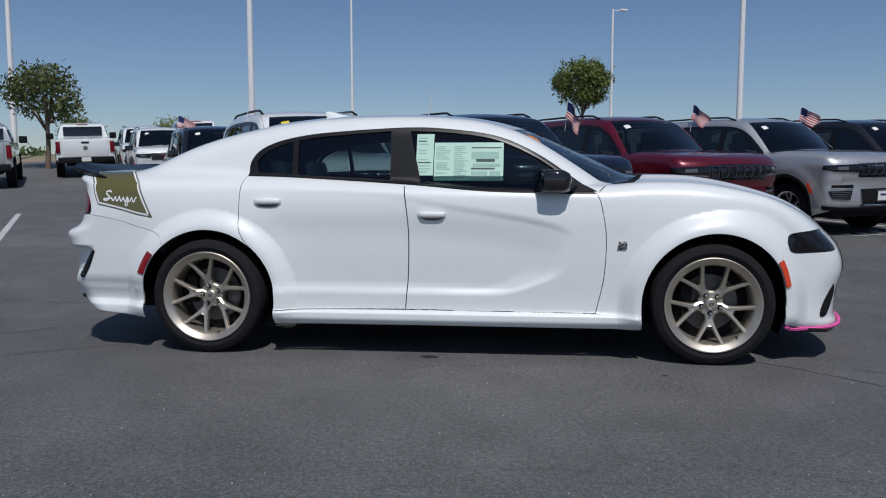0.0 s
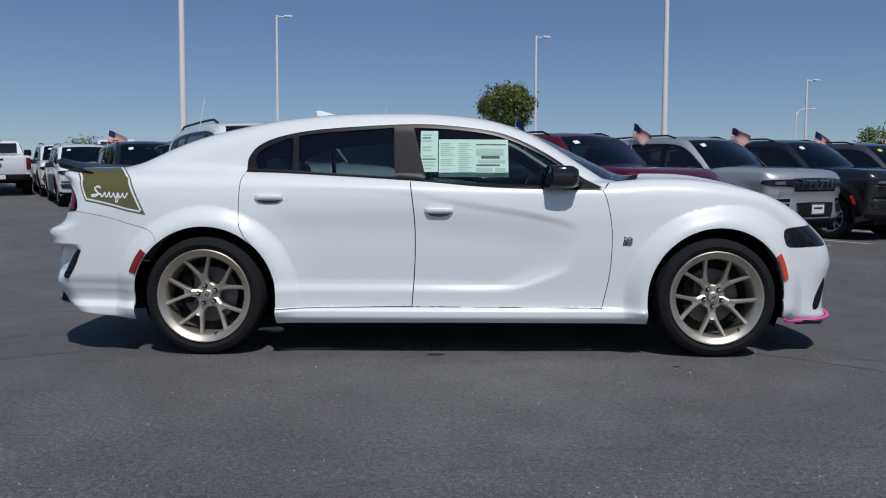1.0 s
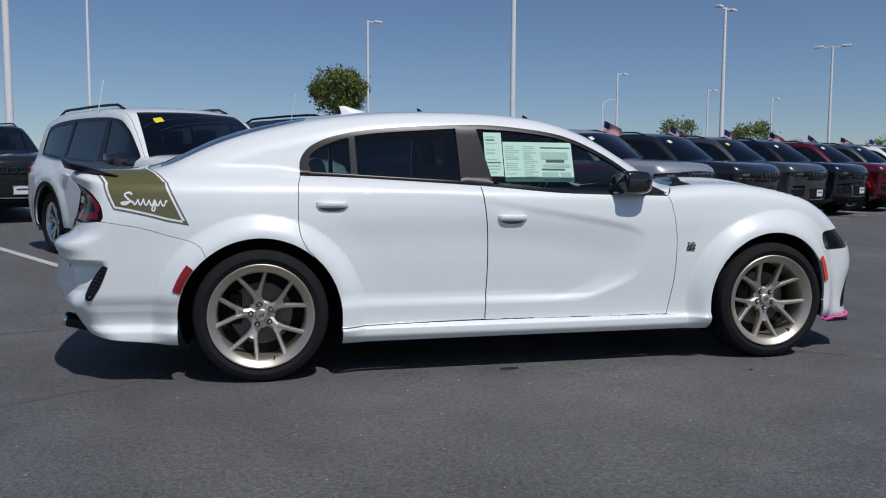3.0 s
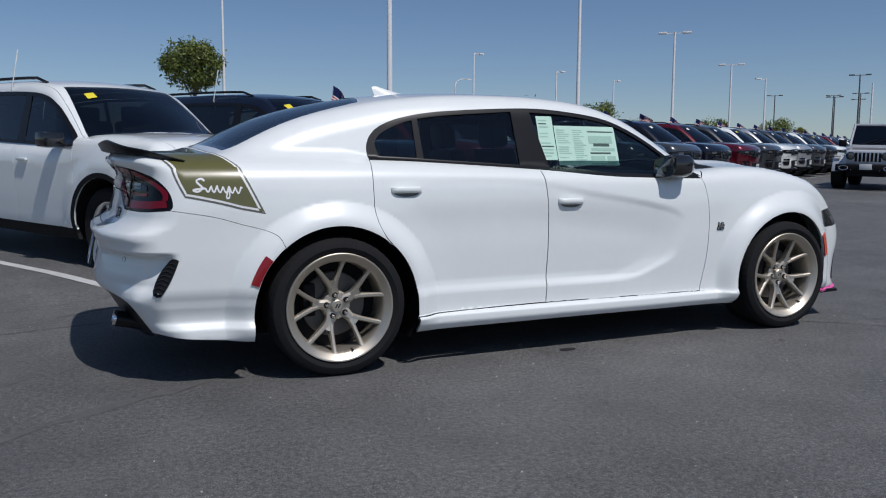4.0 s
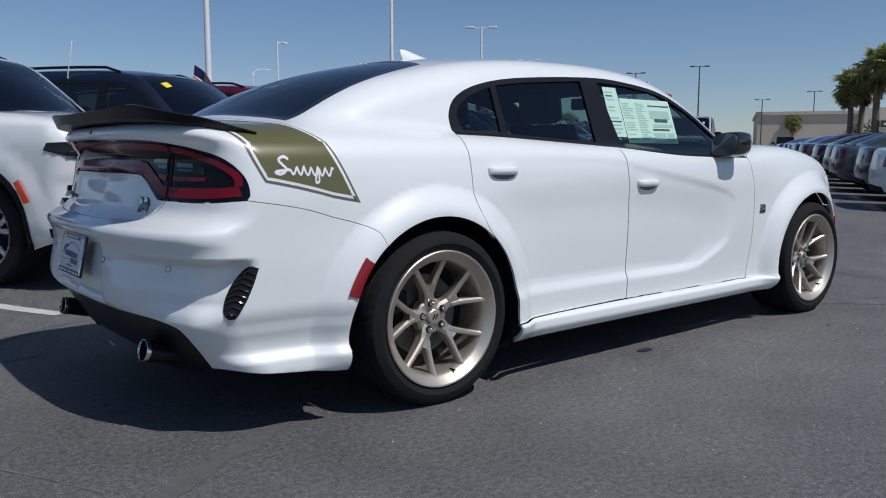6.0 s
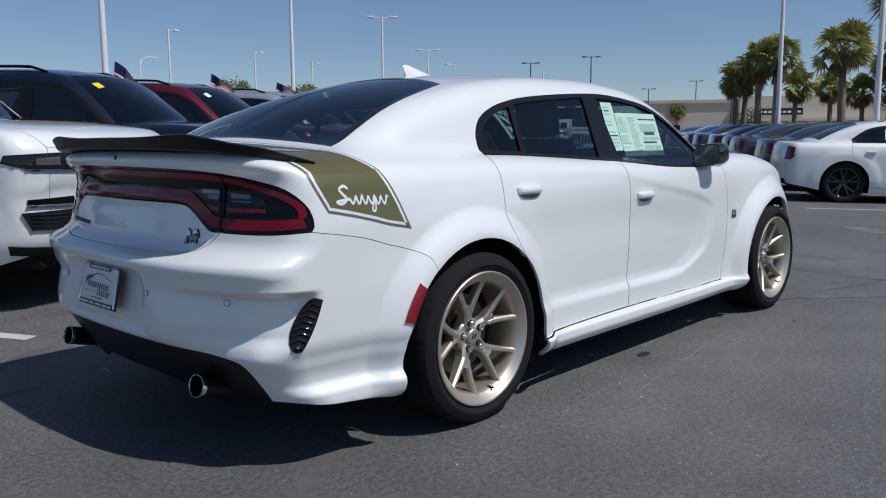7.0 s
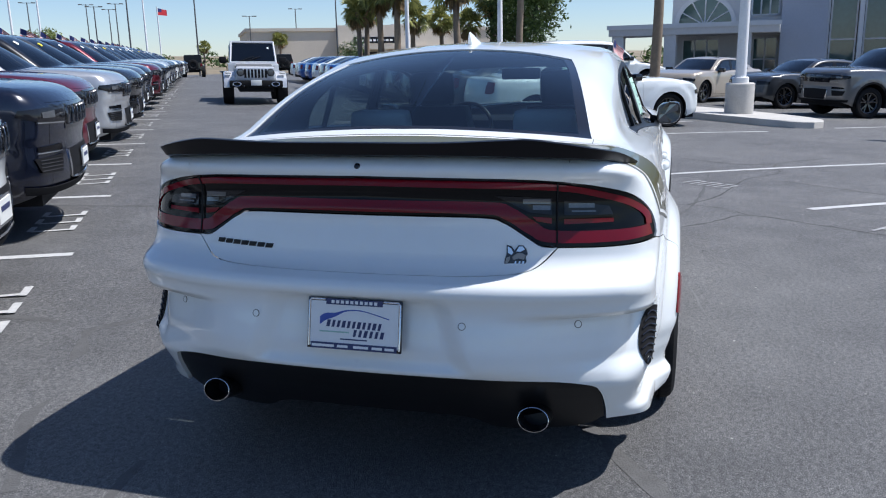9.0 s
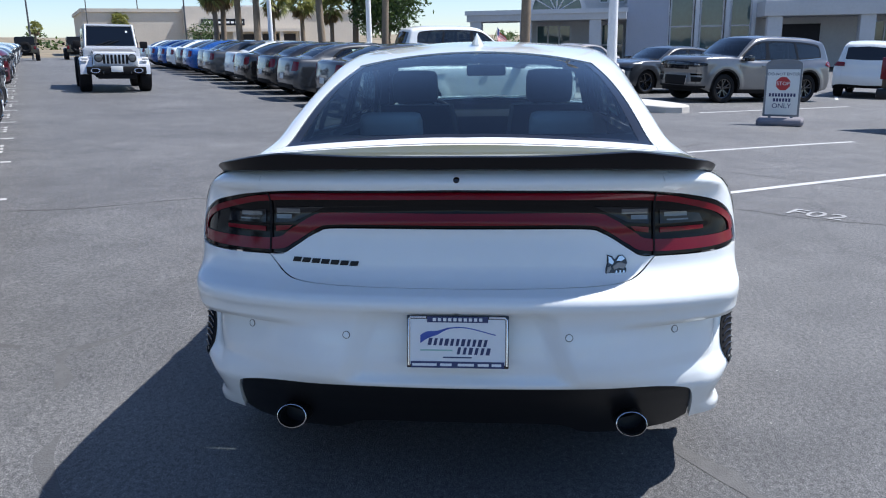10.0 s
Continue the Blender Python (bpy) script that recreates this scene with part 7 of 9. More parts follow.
CAR = dict(
    axle=1.526, arch_z=0.345, arch_r=0.405, flare=0.02, soft=0.05, step=0.07, rc=(-1.95, 0.55), fc=(1.9, 0.5),
    plan=curve((-2.75, 0.86), (-2.2, 0.925), (-1.3, 0.94), (0, 0.94), (1.3, 0.93), (2.0, 0.90), (2.3, 0.85), (2.6, 0.8)),
    tuck=curve((0.10, -0.12), (0.2, -0.04), (0.3, -0.02), (0.5, -0.005), (0.75, 0.0), (0.90, -0.005), (0.98, -0.025), (1.05, -0.07), (1.12, -0.16), (1.3, -0.4)),
    rear=curve((0.15, -2.40), (0.35, -2.52), (0.6, -2.56), (0.85, -2.53), (1.0, -2.50), (1.1, -2.48)), rear_bow=0.16,
    front=curve((0.15, 2.2), (0.3, 2.36), (0.6, 2.40), (0.8, 2.37), (0.95, 2.28)), front_bow=0.22,
    top=curve((-2.8, 1.06), (-2.3, 1.09), (-1.4, 1.09), (0, 1.06), (1.0, 1.05), (1.4, 1.05), (1.9, 0.99), (2.3, 0.90), (2.6, 0.7)),
    roof=curve((-3.4, 0.0), (-2.4, 0.95), (-2.0, 1.14), (-1.7, 1.28), (-1.35, 1.40), (-0.9, 1.46), (-0.4, 1.48), (0.0, 1.465), (0.30, 1.41), (0.7, 1.25), (1.1, 1.06), (1.6, 0.7), (3.2, -1)),
    shift=curve((-2.0, -0.15), (-1.2, -0.1), (-0.5, 0.0), (0.2, 0.05), (0.7, 0.3), (1.2, 0.45)),
    cabw=curve((-2.3, 0.78), (-1.5, 0.81), (-0.3, 0.82), (0.5, 0.82), (1.2, 0.80)), tumble=0.33, belt=1.04,
    k_span=(-2.40, 0.92, 2.15), k_w=curve((-2.40, 0.74), (-2.1, 0.80), (-1.9, 0.77), (-1.5, 0.66), (-1.0, 0.63), (0.0, 0.635), (0.4, 0.66), (0.92, 0.76)), tail_x=-2.47,
    h_w=curve((0.92, 0.76), (1.4, 0.77), (1.9, 0.74), (2.15, 0.66)), nose_x=2.30, sill=0.28,
    dlo_low=[(-1.42, 1.06), (-0.8, 1.055), (-0.2, 1.035), (0.4, 1.01), (0.86, 1.0)],
    dlo_top=[(0.86, 1.0), (0.66, 1.14), (0.42, 1.28), (0.15, 1.36), (-0.3, 1.385), (-0.8, 1.37), (-1.15, 1.30), (-1.42, 1.12), (-1.42, 1.06)],
    b_cut=-0.28, r_cut=-1.3, a_cut=48, tail="boot",
    panes=[[(-0.20, 1.05), (0.78, 1.02), (0.62, 1.14), (0.39, 1.26), (0.13, 1.34), (-0.24, 1.36)], [(-0.36, 1.06), (-0.36, 1.36), (-0.78, 1.345), (-1.11, 1.28), (-1.34, 1.12), (-1.36, 1.075)]],
    ws_top=(0.36, 0.56), ws_base=(1.20, 0.70), rg_top=(-1.22, 0.52), rg_base=(-1.93, 0.66),
    front_bits=[
        ("grille", BLACK_GLOSS, "black front grille", [((2.5, 0.0), 0.56), ((2.4, 0.40), 0.58), ((2.4, 0.48), 0.76), ((2.5, 0.0), 0.78)], True),
        ("headlamp", SMOKE_LENS, "dark headlamp", [((2.3, 0.55), 0.68), ((2.12, 0.84), 0.70), ((2.10, 0.85), 0.78), ((2.3, 0.55), 0.80)], False),
        ("bumper_grille", BLACK_MATTE, "black lower bumper grille", [((2.5, 0.0), 0.28), ((2.4, 0.55), 0.28), ((2.4, 0.58), 0.42), ((2.5, 0.0), 0.42)], True),
        ("tail_lamp", RED_LENS, "red tail lamp", [((-2.46, 0.66), 0.76), ((-2.34, 0.80), 0.76), ((-2.30, 0.83), 0.80), ((-2.30, 0.83), 0.98), ((-2.44, 0.70), 1.0)], False),
        ("rear_bumper_insert", BLACK_MATTE, "black lower rear bumper", [((-2.5, 0.0), 0.33), ((-2.4, 0.70), 0.33), ((-2.4, 0.66), 0.42), ((-2.5, 0.0), 0.44)], True)],
    rocker=BASE, tyre_r=0.36, rim_r=0.265, tyre_w=0.24, spokes=5, double=True, rim_mat=BLACK_GLOSS,
    mirror=(0.68, 1.05), mir_y=0.985, handles=[(-1.12, 0.90), (-0.12, 0.87)])
# ---- paints of the parked cars ----
P_WHITE = WHITE
P_NAVY = paint("navy_paint", (0.006, 0.009, 0.022), metal=0.3, rough=0.25)
P_BLACK = paint("black_paint", (0.010, 0.010, 0.011), rough=0.25)
P_RED = paint("dark_red_paint", (0.12, 0.003, 0.013), metal=0.35, rough=0.3)
P_SILVER = paint("silver_paint", (0.50, 0.51, 0.52), metal=0.55, rough=0.35, flake=0.03)
P_GREY = paint("grey_paint", (0.075, 0.08, 0.085), metal=0.5, rough=0.3, flake=0.03)
P_BLUE = paint("blue_paint", (0.02, 0.10, 0.35), metal=0.3, rough=0.28)
P_TAN = paint("champagne_paint", (0.48, 0.42, 0.34), metal=0.4, rough=0.35)
SUN_WHITE = mat("tag_white", (0.75, 0.76, 0.72), rough=0.6, vary=0.05)
FLAG_RED = mat("flag_red", (0.50, 0.02, 0.03), rough=0.7, vary=0.1)
FLAG_BLUE = mat("flag_blue", (0.02, 0.03, 0.14), rough=0.7, vary=0.1)

suv0, suv_shell = vehicle("suv", "white mid-size suv parked in its stall", "suv", SUV, BASE)
# windscreen tag and dealer plate of each suv
P = suv_shell.lift([(0.52, 0.50), (0.60, 0.50), (0.60, 0.40), (0.52, 0.40)], "above")
raw("windscreen_tag", [(x, -w, z + 0.006) for x, w, z in P], [(0, 1, 2, 3)], YELLOW, suv0, "yellow stock tag on the windscreen")
pf = box("front_plate", (2.45, 0, 0.60), (0.015, 0.32, 0.17), CHROME, suv0, 0.004, "paper dealer plate in a chrome frame")
box("plate_face", (2.459, 0, 0.60), (0.006, 0.29, 0.13), SUN_WHITE, suv0)
box("plate_print", (2.463, 0, 0.615), (0.003, 0.20, 0.03), NAVY_PRINT, suv0)
for sd in (-1, 1):
    P = suv_shell.lift([(x, 0.63) for x in np.linspace(-1.9, 0.1, 12)], "above")
    tube("roof_rail", [(x, sd * w, z + 0.035 * min(1, 4 * math.sin(math.pi * i / 11))) for i, (x, w, z) in enumerate(P)], 0.016, BLACK_SATIN, suv0, "black roof rail", n=6)
    tube("wiper", [(1.20, sd * 0.1 + 0.1, 1.235), (1.13, sd * 0.1 + 0.55, 1.24)], 0.008, BLACK_MATTE, suv0, n=5)
tube("bumper_trim", [tuple(p) for p in [(2.30, -0.62, 0.47), (2.42, -0.3, 0.465), (2.445, 0, 0.465), (2.42, 0.3, 0.465), (2.30, 0.62, 0.47)]], 0.012, CHROME, suv0, "chrome bumper trim", n=6)

SUV_N = 2.57
suv_rows = []
COLORS = [P_WHITE, P_NAVY, P_RED, P_SILVER, P_BLACK, P_GREY, P_NAVY, P_RED, P_GREY, P_WHITE, P_SILVER, P_GREY, P_BLACK, P_WHITE, P_NAVY, P_SILVER, P_RED, P_GREY, P_WHITE, P_BLACK, P_SILVER, P_NAVY, P_GREY]
WORDS = {P_WHITE.name: "white", P_NAVY.name: "dark navy", P_RED.name: "dark red", P_SILVER.name: "silver", P_BLACK.name: "black", P_GREY.name: "dark grey", P_BLUE.name: "bright blue", P_TAN.name: "champagne"}


def place_suv(l, n, pt, heading=-58.6, first=None, words="parked nose out in a row of suvs"):
    p = lot(l, n)
    m = stand((p.x, p.y), heading)
    if first is not None:
        first.matrix_world = m
        ob = first
    else:
        ob = copy_thing(suv0, m)
    tagged(ob, f"{WORDS[pt.name]} mid-size suv {words}", "suv", "row of parked suvs")
    return ob, pt


todo = []
for k, pt in enumerate(COLORS):
    jit = random.Random(k).uniform(-0.12, 0.12)
    todo.append(place_suv(-1.38 + STALL * k, SUV_N + (0 if k == 0 else jit), pt, first=suv0 if k == 0 else None))
todo.append(place_suv(-1.25, 11.2, P_BLACK, words="in the row behind"))
for i, (x, y) in enumerate(((-11.6, 19.2), (-14.4, 23.6))):
    ob = copy_thing(suv0, stand((x, y), -58.6))
    tagged(ob, "white mid-size suv parked in a back row", "suv", "row of parked suvs")
    todo.append((ob, P_WHITE))
for k, (ob, pt) in enumerate(todo):
    repaint(ob, BASE, pt)
    if k not in (0, 1, 5, 9, 14):
        repaint(ob, YELLOW, SUN_WHITE)


def flag(p, heading, seed):
    """A small striped car flag on a white stick."""
    rg = random.Random(seed)
    top = thing("car_flag", "small striped flag on a white stick clipped to a car window", "flag", Matrix.Translation(p) @ pose(0, 0, 0, 0, 8, heading), "car window flags")
    tube("stick", [(0, 0, -0.10), (0, 0, 0.42)], 0.005, SUN_WHITE, top, "white stick", n=6)
    ph, droop = rg.uniform(0, 6), rg.uniform(0.35, 0.85)

    def at(u, v):
        return (u * 0.42, 0.045 * math.sin(7 * u + ph) * u ** 0.5 + 0.02 * math.sin(5 * v), 0.40 - v * 0.26 - droop * 0.34 * u ** 1.3)

    def band(rows, u0, u1, mt, nm, lift=0.0):
        n, vs, fs = 9, [], []
        for v0, v1 in rows:
            b = len(vs)
            vs += [(x, y + lift, z) for x, y, z in (at(u0 + (u1 - u0) * i / n, v) for v in (v0, v1) for i in range(n + 1))]
            fs += [(b + i, b + i + 1, b + n + 2 + i, b + n + 1 + i) for i in range(n)]
        raw(nm, vs, fs, mt, top)
    band([(i / 13, (i + 1) / 13) for i in range(0, 13, 2)], 0, 1, FLAG_RED, "red_stripes")
    band([(i / 13, (i + 1) / 13) for i in range(1, 13, 2)], 0, 1, SUN_WHITE, "white_stripes")
    band([(0, 7 / 13)], 0, 0.36, FLAG_BLUE, "canton", 0.003)
    band([(0, 7 / 13)], 0, 0.36, FLAG_BLUE, "canton", -0.003)


for k in list(range(2, 22)):
    p = lot(-1.38 + STALL * k - 0.78, SUV_N + 0.75)
    flag(p + Vector((0, 0, 1.66)), -60 + 30 * random.Random(k * 7).random(), k)
p = lot(-1.25 - 0.78, 11.2 + 0.7)
flag(p + Vector((0, 0, 1.66)), 0, 90)
# antennas on the two nearest suvs
for l, n in ((-1.38 - 0.74, SUV_N + 0.35), (-1.38 + STALL - 0.74, SUV_N + 0.4)):
    p = lot(l, n)
    a = tube("whip_flag_stick", [(p.x, p.y, p.z + 1.60), (p.x - 0.02, p.y - 0.02, p.z + 1.70), (p.x + 0.05, p.y, p.z + 2.10)], 0.006, SUN_WHITE, None, n=6)
    tagged(a, "bare white flag stick clipped to a suv window", "flag stick")

# ---- saloons with their tails to the lane ----
car0, car_shell = vehicle("saloon", "white saloon parked tail out", "car", CAR, BASE)
box("rear_plate", (-2.56, 0, 0.62), (0.015, 0.30, 0.14), SUN_WHITE, car0, 0.004, "white paper plate", Matrix.Rotation(radians(6), 3, "Y"))
P = car_shell.lift([(-0.88, 1.10), (-0.42, 1.08), (-0.42, 1.30), (-0.88, 1.30)], "girth")
raw("price_sheet", [(x, -w - 0.004, z) for x, w, z in P], [(0, 1, 2, 3)], PAPER, car0, "pale green price sheet in the window")
SAL = [P_WHITE, P_GREY, P_GREY, P_BLACK, P_BLACK, P_WHITE, P_GREY, P_GREY, P_BLUE, P_GREY, P_WHITE, P_BLUE, P_BLUE, P_TAN, P_WHITE]
todo = []
for k, pt in enumerate(SAL):
    p = lot(9.55 + 2.62 * k, -8.84 + random.Random(k + 50).uniform(-0.15, 0.15))
    m = stand((p.x, p.y), -58.6)
    if k == 0:
        car0.matrix_world = m
        ob = car0
    else:
        ob = copy_thing(car0, m)
    tagged(ob, f"{WORDS[pt.name]} saloon parked tail out towards the lane", "car", "row of parked saloons")
    todo.append((ob, pt))
for (x, y), hd, pt, words in (((24.6, -2.2), 148, P_TAN, "older champagne saloon parked behind a palm"), ((22.4, -5.1), 124, P_GREY, "dark grey saloon parked beside a suv")):
    ob = copy_thing(car0, stand((x, y), hd))
    tagged(ob, words, "car", "")
    ob["group"] = "cars before the showroom"
    todo.append((ob, pt))
for ob, pt in todo:
    repaint(ob, BASE, pt)
flag(lot(9.55 - 0.70, -8.84 - 0.28) + Vector((0, 0, 1.40)), -25, 77)
# grey suv, white van and minivan before the showroom
BIG = dict(SUV)
BIG.update(front_bits=[b for b in SUV["front_bits"] if b[0] not in ("side_marker", "lamp_strip", "mesh_bar", "fog_trim")], rim_mat=BLACK_GLOSS, clad=BLACK_MATTE, double=True, slots=None, roof_paint=None)
ex0, _ = vehicle("suv", "dark grey large suv with black wheels parked by the showroom", "suv", BIG, paint("mid_grey_paint", (0.15, 0.155, 0.16), metal=0.6, rough=0.3, flake=0.03))
ex0.matrix_world = stand((19.1, -6.75), 121.4 - 3)
ex0["group"] = "cars before the showroom"
VAN = dict(SUV)
VAN.update(top=curve((-2.7, 1.05), (0, 1.06), (1.2, 1.08), (1.7, 1.02), (2.2, 0.9), (2.5, 0.75)), rocker=P_WHITE, clad=None, slots=None, rim_mat=ALLOY)
mv, _ = vehicle("minivan", "white minivan parked tail towards the lane", "van", VAN, P_WHITE)
mv.matrix_world = stand((24.0, -12.4), -28)
ob = copy_thing(mv, stand((30.6, 1.9), -62) @ Matrix.Diagonal((1.22, 1.05, 1.20, 1)))
tagged(ob, "white passenger van parked behind the saloons", "van")

# ---- boxy off-roader in the lane ----


P_BRIGHT = paint("bright_silver_paint", (0.62, 0.63, 0.64), metal=0.25, rough=0.3, flake=0.02)


def offroader(m):
    top = thing("offroader", "silver boxy off-roader with large tyres standing in the lane", "car", m)
    pt = P_BRIGHT

    def hull(name, pts, half0, half1, mt, lab="", bev=0.03):
        """A prism from a side outline of (x, z), narrowing from half0 at the bottom to half1 at the top."""
        z0, z1 = min(p[1] for p in pts), max(p[1] for p in pts)
        bm = bmesh.new()
        rows = []
        for sd in (-1, 1):
            rows.append([bm.verts.new((x, sd * (half0 + (half1 - half0) * (z - z0) / (z1 - z0)), z)) for x, z in pts])
        bm.faces.new(rows[0])
        bm.faces.new(rows[1])
        k = len(pts)
        for i in range(k):
            bm.faces.new((rows[0][i], rows[0][(i + 1) % k], rows[1][(i + 1) % k], rows[1][i]))
        bmesh.ops.bevel(bm, geom=list(bm.edges), offset=bev, segments=2, affect="EDGES")
        return part(name, bm, mt, top, lab, 40)
    hull("body", [(-2.0, 0.62), (-2.0, 1.22), (0.72, 1.22), (0.80, 1.20), (0.80, 0.62)], 0.78, 0.77, pt)
    hull("hood", [(0.80, 0.70), (0.80, 1.21), (1.95, 1.12), (2.0, 1.06), (2.0, 0.70)], 0.60, 0.55, pt)
    hull("cabin", [(-1.98, 1.22), (-1.92, 1.84), (0.12, 1.88), (0.30, 1.86), (0.62, 1.22)], 0.74, 0.66, BLACK_SATIN, "black hard top")
    ws = raw("windscreen", [(0.655, -0.64, 1.26), (0.655, 0.64, 1.26), (0.345, 0.60, 1.80), (0.345, -0.60, 1.80)], [(0, 1, 2, 3)], GLASS_DARK, top, "dark flat windscreen")
    for a, b in (((0.66, -0.70, 1.22), (0.33, -0.645, 1.86)), ((0.66, 0.70, 1.22), (0.33, 0.645, 1.86)), ((0.33, -0.65, 1.85), (0.33, 0.65, 1.85)), ((0.66, -0.70, 1.23), (0.66, 0.70, 1.23))):
        tube("screen_frame", [a, b], 0.035, pt, top, n=6)
    g = box("grille", (2.02, 0, 0.90), (0.06, 1.10, 0.36), pt, top, 0.02, "silver seven-slot grille")
    for i in range(7):
        box("grille_slot", (2.052, -0.30 + 0.10 * i, 0.92), (0.01, 0.062, 0.25), BLACK_MATTE, g)
    for sd in (-1, 1):
        lathe("headlamp", [(0, 0.03), (0.085, 0.02), (0.10, 0.0), (0.10, -0.03)], CLEAR_LENS, top, "round headlamp", n=20, axis="x", origin=(2.05, sd * 0.44, 0.95))
        hull_f = []
        for u in np.linspace(0, 1, 9):
            a = radians(180 * u)
            hull_f.append((1.38 + 0.52 * math.cos(a), 0.56 + 0.42 * math.sin(a) ** 0.7))
        rings = [[(x, sd * 0.60, z), (x, sd * 0.90, z - 0.01), (x, sd * 0.93, z - 0.06), (x, sd * 0.60, z - 0.05)] for x, z in hull_f]
        loft("fender", rings, pt, top, "silver front fender")
        box("fender_lamp", (1.82, sd * 0.80, 0.93), (0.10, 0.18, 0.07), mat("lit_lamp", (0.9, 0.85, 0.75), rough=0.3), top, 0.02, "pale turn lamp")
        box("step", (0, sd * 0.80, 0.50), (1.7, 0.12, 0.08), BLACK_MATTE, top, 0.02)
        box("door_mirror", (0.55, sd * 0.92, 1.30), (0.10, 0.22, 0.20), BLACK_MATTE, top, 0.04, "black door mirror")
        box("side_window", (-0.1, sd * 0.712, 1.53), (0.75, 0.02, 0.44), BLACK_GLOSS, top, 0.008, "dark side window")
        box("side_window", (-1.1, sd * 0.712, 1.53), (0.95, 0.02, 0.44), BLACK_GLOSS, top, 0.008, "dark side window")
    bm = bmesh.new()
    add_box(bm, (2.22, 0, 0.62), (0.22, 1.55, 0.20), 0.04)
    add_box(bm, (2.15, 0, 0.46), (0.2, 1.0, 0.14), 0.03)
    part("front_bumper", bm, BLACK_MATTE, top, "black steel front bumper", 40)
    for sd in (-1, 1):
        t = lathe("bumper_ring", [(0.075 + 0.015 * math.cos(a), 0.015 * math.sin(a)) for a in np.linspace(0, 2 * math.pi, 9)], CHROME, top, "chrome fog lamp ring", n=20, axis="x")
        t.matrix_local = Matrix.Translation((2.335, sd * 0.56, 0.62)) @ Matrix.Diagonal((1, 1.5, 0.8, 1))
    box("front_plate", (2.34, 0, 0.66), (0.015, 0.31, 0.16), SUN_WHITE, top, 0.004, "white paper plate")
    box("underbody", (0, 0, 0.50), (3.4, 1.0, 0.2), BLACK_MATTE, top)
    for cx in (-1.38, 1.38):
        for sd in (-1, 1):
            simple_wheel(top, (cx, sd * 0.80, 0.46), 0.46, 0.24, 0.16, 5, BLACK_SATIN, sd > 0, True)
    spare = simple_wheel(top, (0, 0, 0), 0.44, 0.24, 0.13, 5, BLACK_SATIN, False, True)
    spare.matrix_local = pose(-2.15, 0, 1.02, 0, 0, -90)
    for sd in (-1, 1):
        lathe("lamp_bezel", [(0.098, 0.0), (0.104, 0.012), (0.114, 0.006), (0.116, -0.02)], BLACK_SATIN, top, n=20, axis="x", origin=(2.05, sd * 0.44, 0.95))
        tube("wiper", [(0.68, sd * 0.1 - 0.30, 1.27), (0.60, sd * 0.1 + 0.12, 1.42)], 0.012, BLACK_MATTE, top, n=5)
        box("tow_hook", (2.36, sd * 0.36, 0.56), (0.08, 0.04, 0.07), BLACK_GLOSS, top, 0.012)
        box("hood_latch", (1.62, sd * 0.57, 1.10), (0.10, 0.03, 0.06), BLACK_SATIN, top, 0.01)
        box("rear_lamp", (-2.02, sd * 0.66, 1.0), (0.06, 0.15, 0.24), RED_LENS, top, 0.015, "red tail lamp")
    raw("windscreen_tag", [(0.408, 0.50, 1.70), (0.408, 0.44, 1.70), (0.440, 0.44, 1.645), (0.440, 0.50, 1.645)], [(0, 1, 2, 3)], SUN_WHITE, top, "white stock tag")
    return top


offr = offroader(stand((19.0, 11.95), 211.4 - 1))
for (x, y), hd in (((58, 38.5), 31), ((62, 36.5), 31), ((66, 34), 31)):
    o = copy_thing(offr, stand((x, y), hd))
    repaint(o, P_BRIGHT, P_BLACK)
    tagged(o, "black boxy off-roader parked far down the lane", "car")

# ---- pickups at the edge of the lot ----


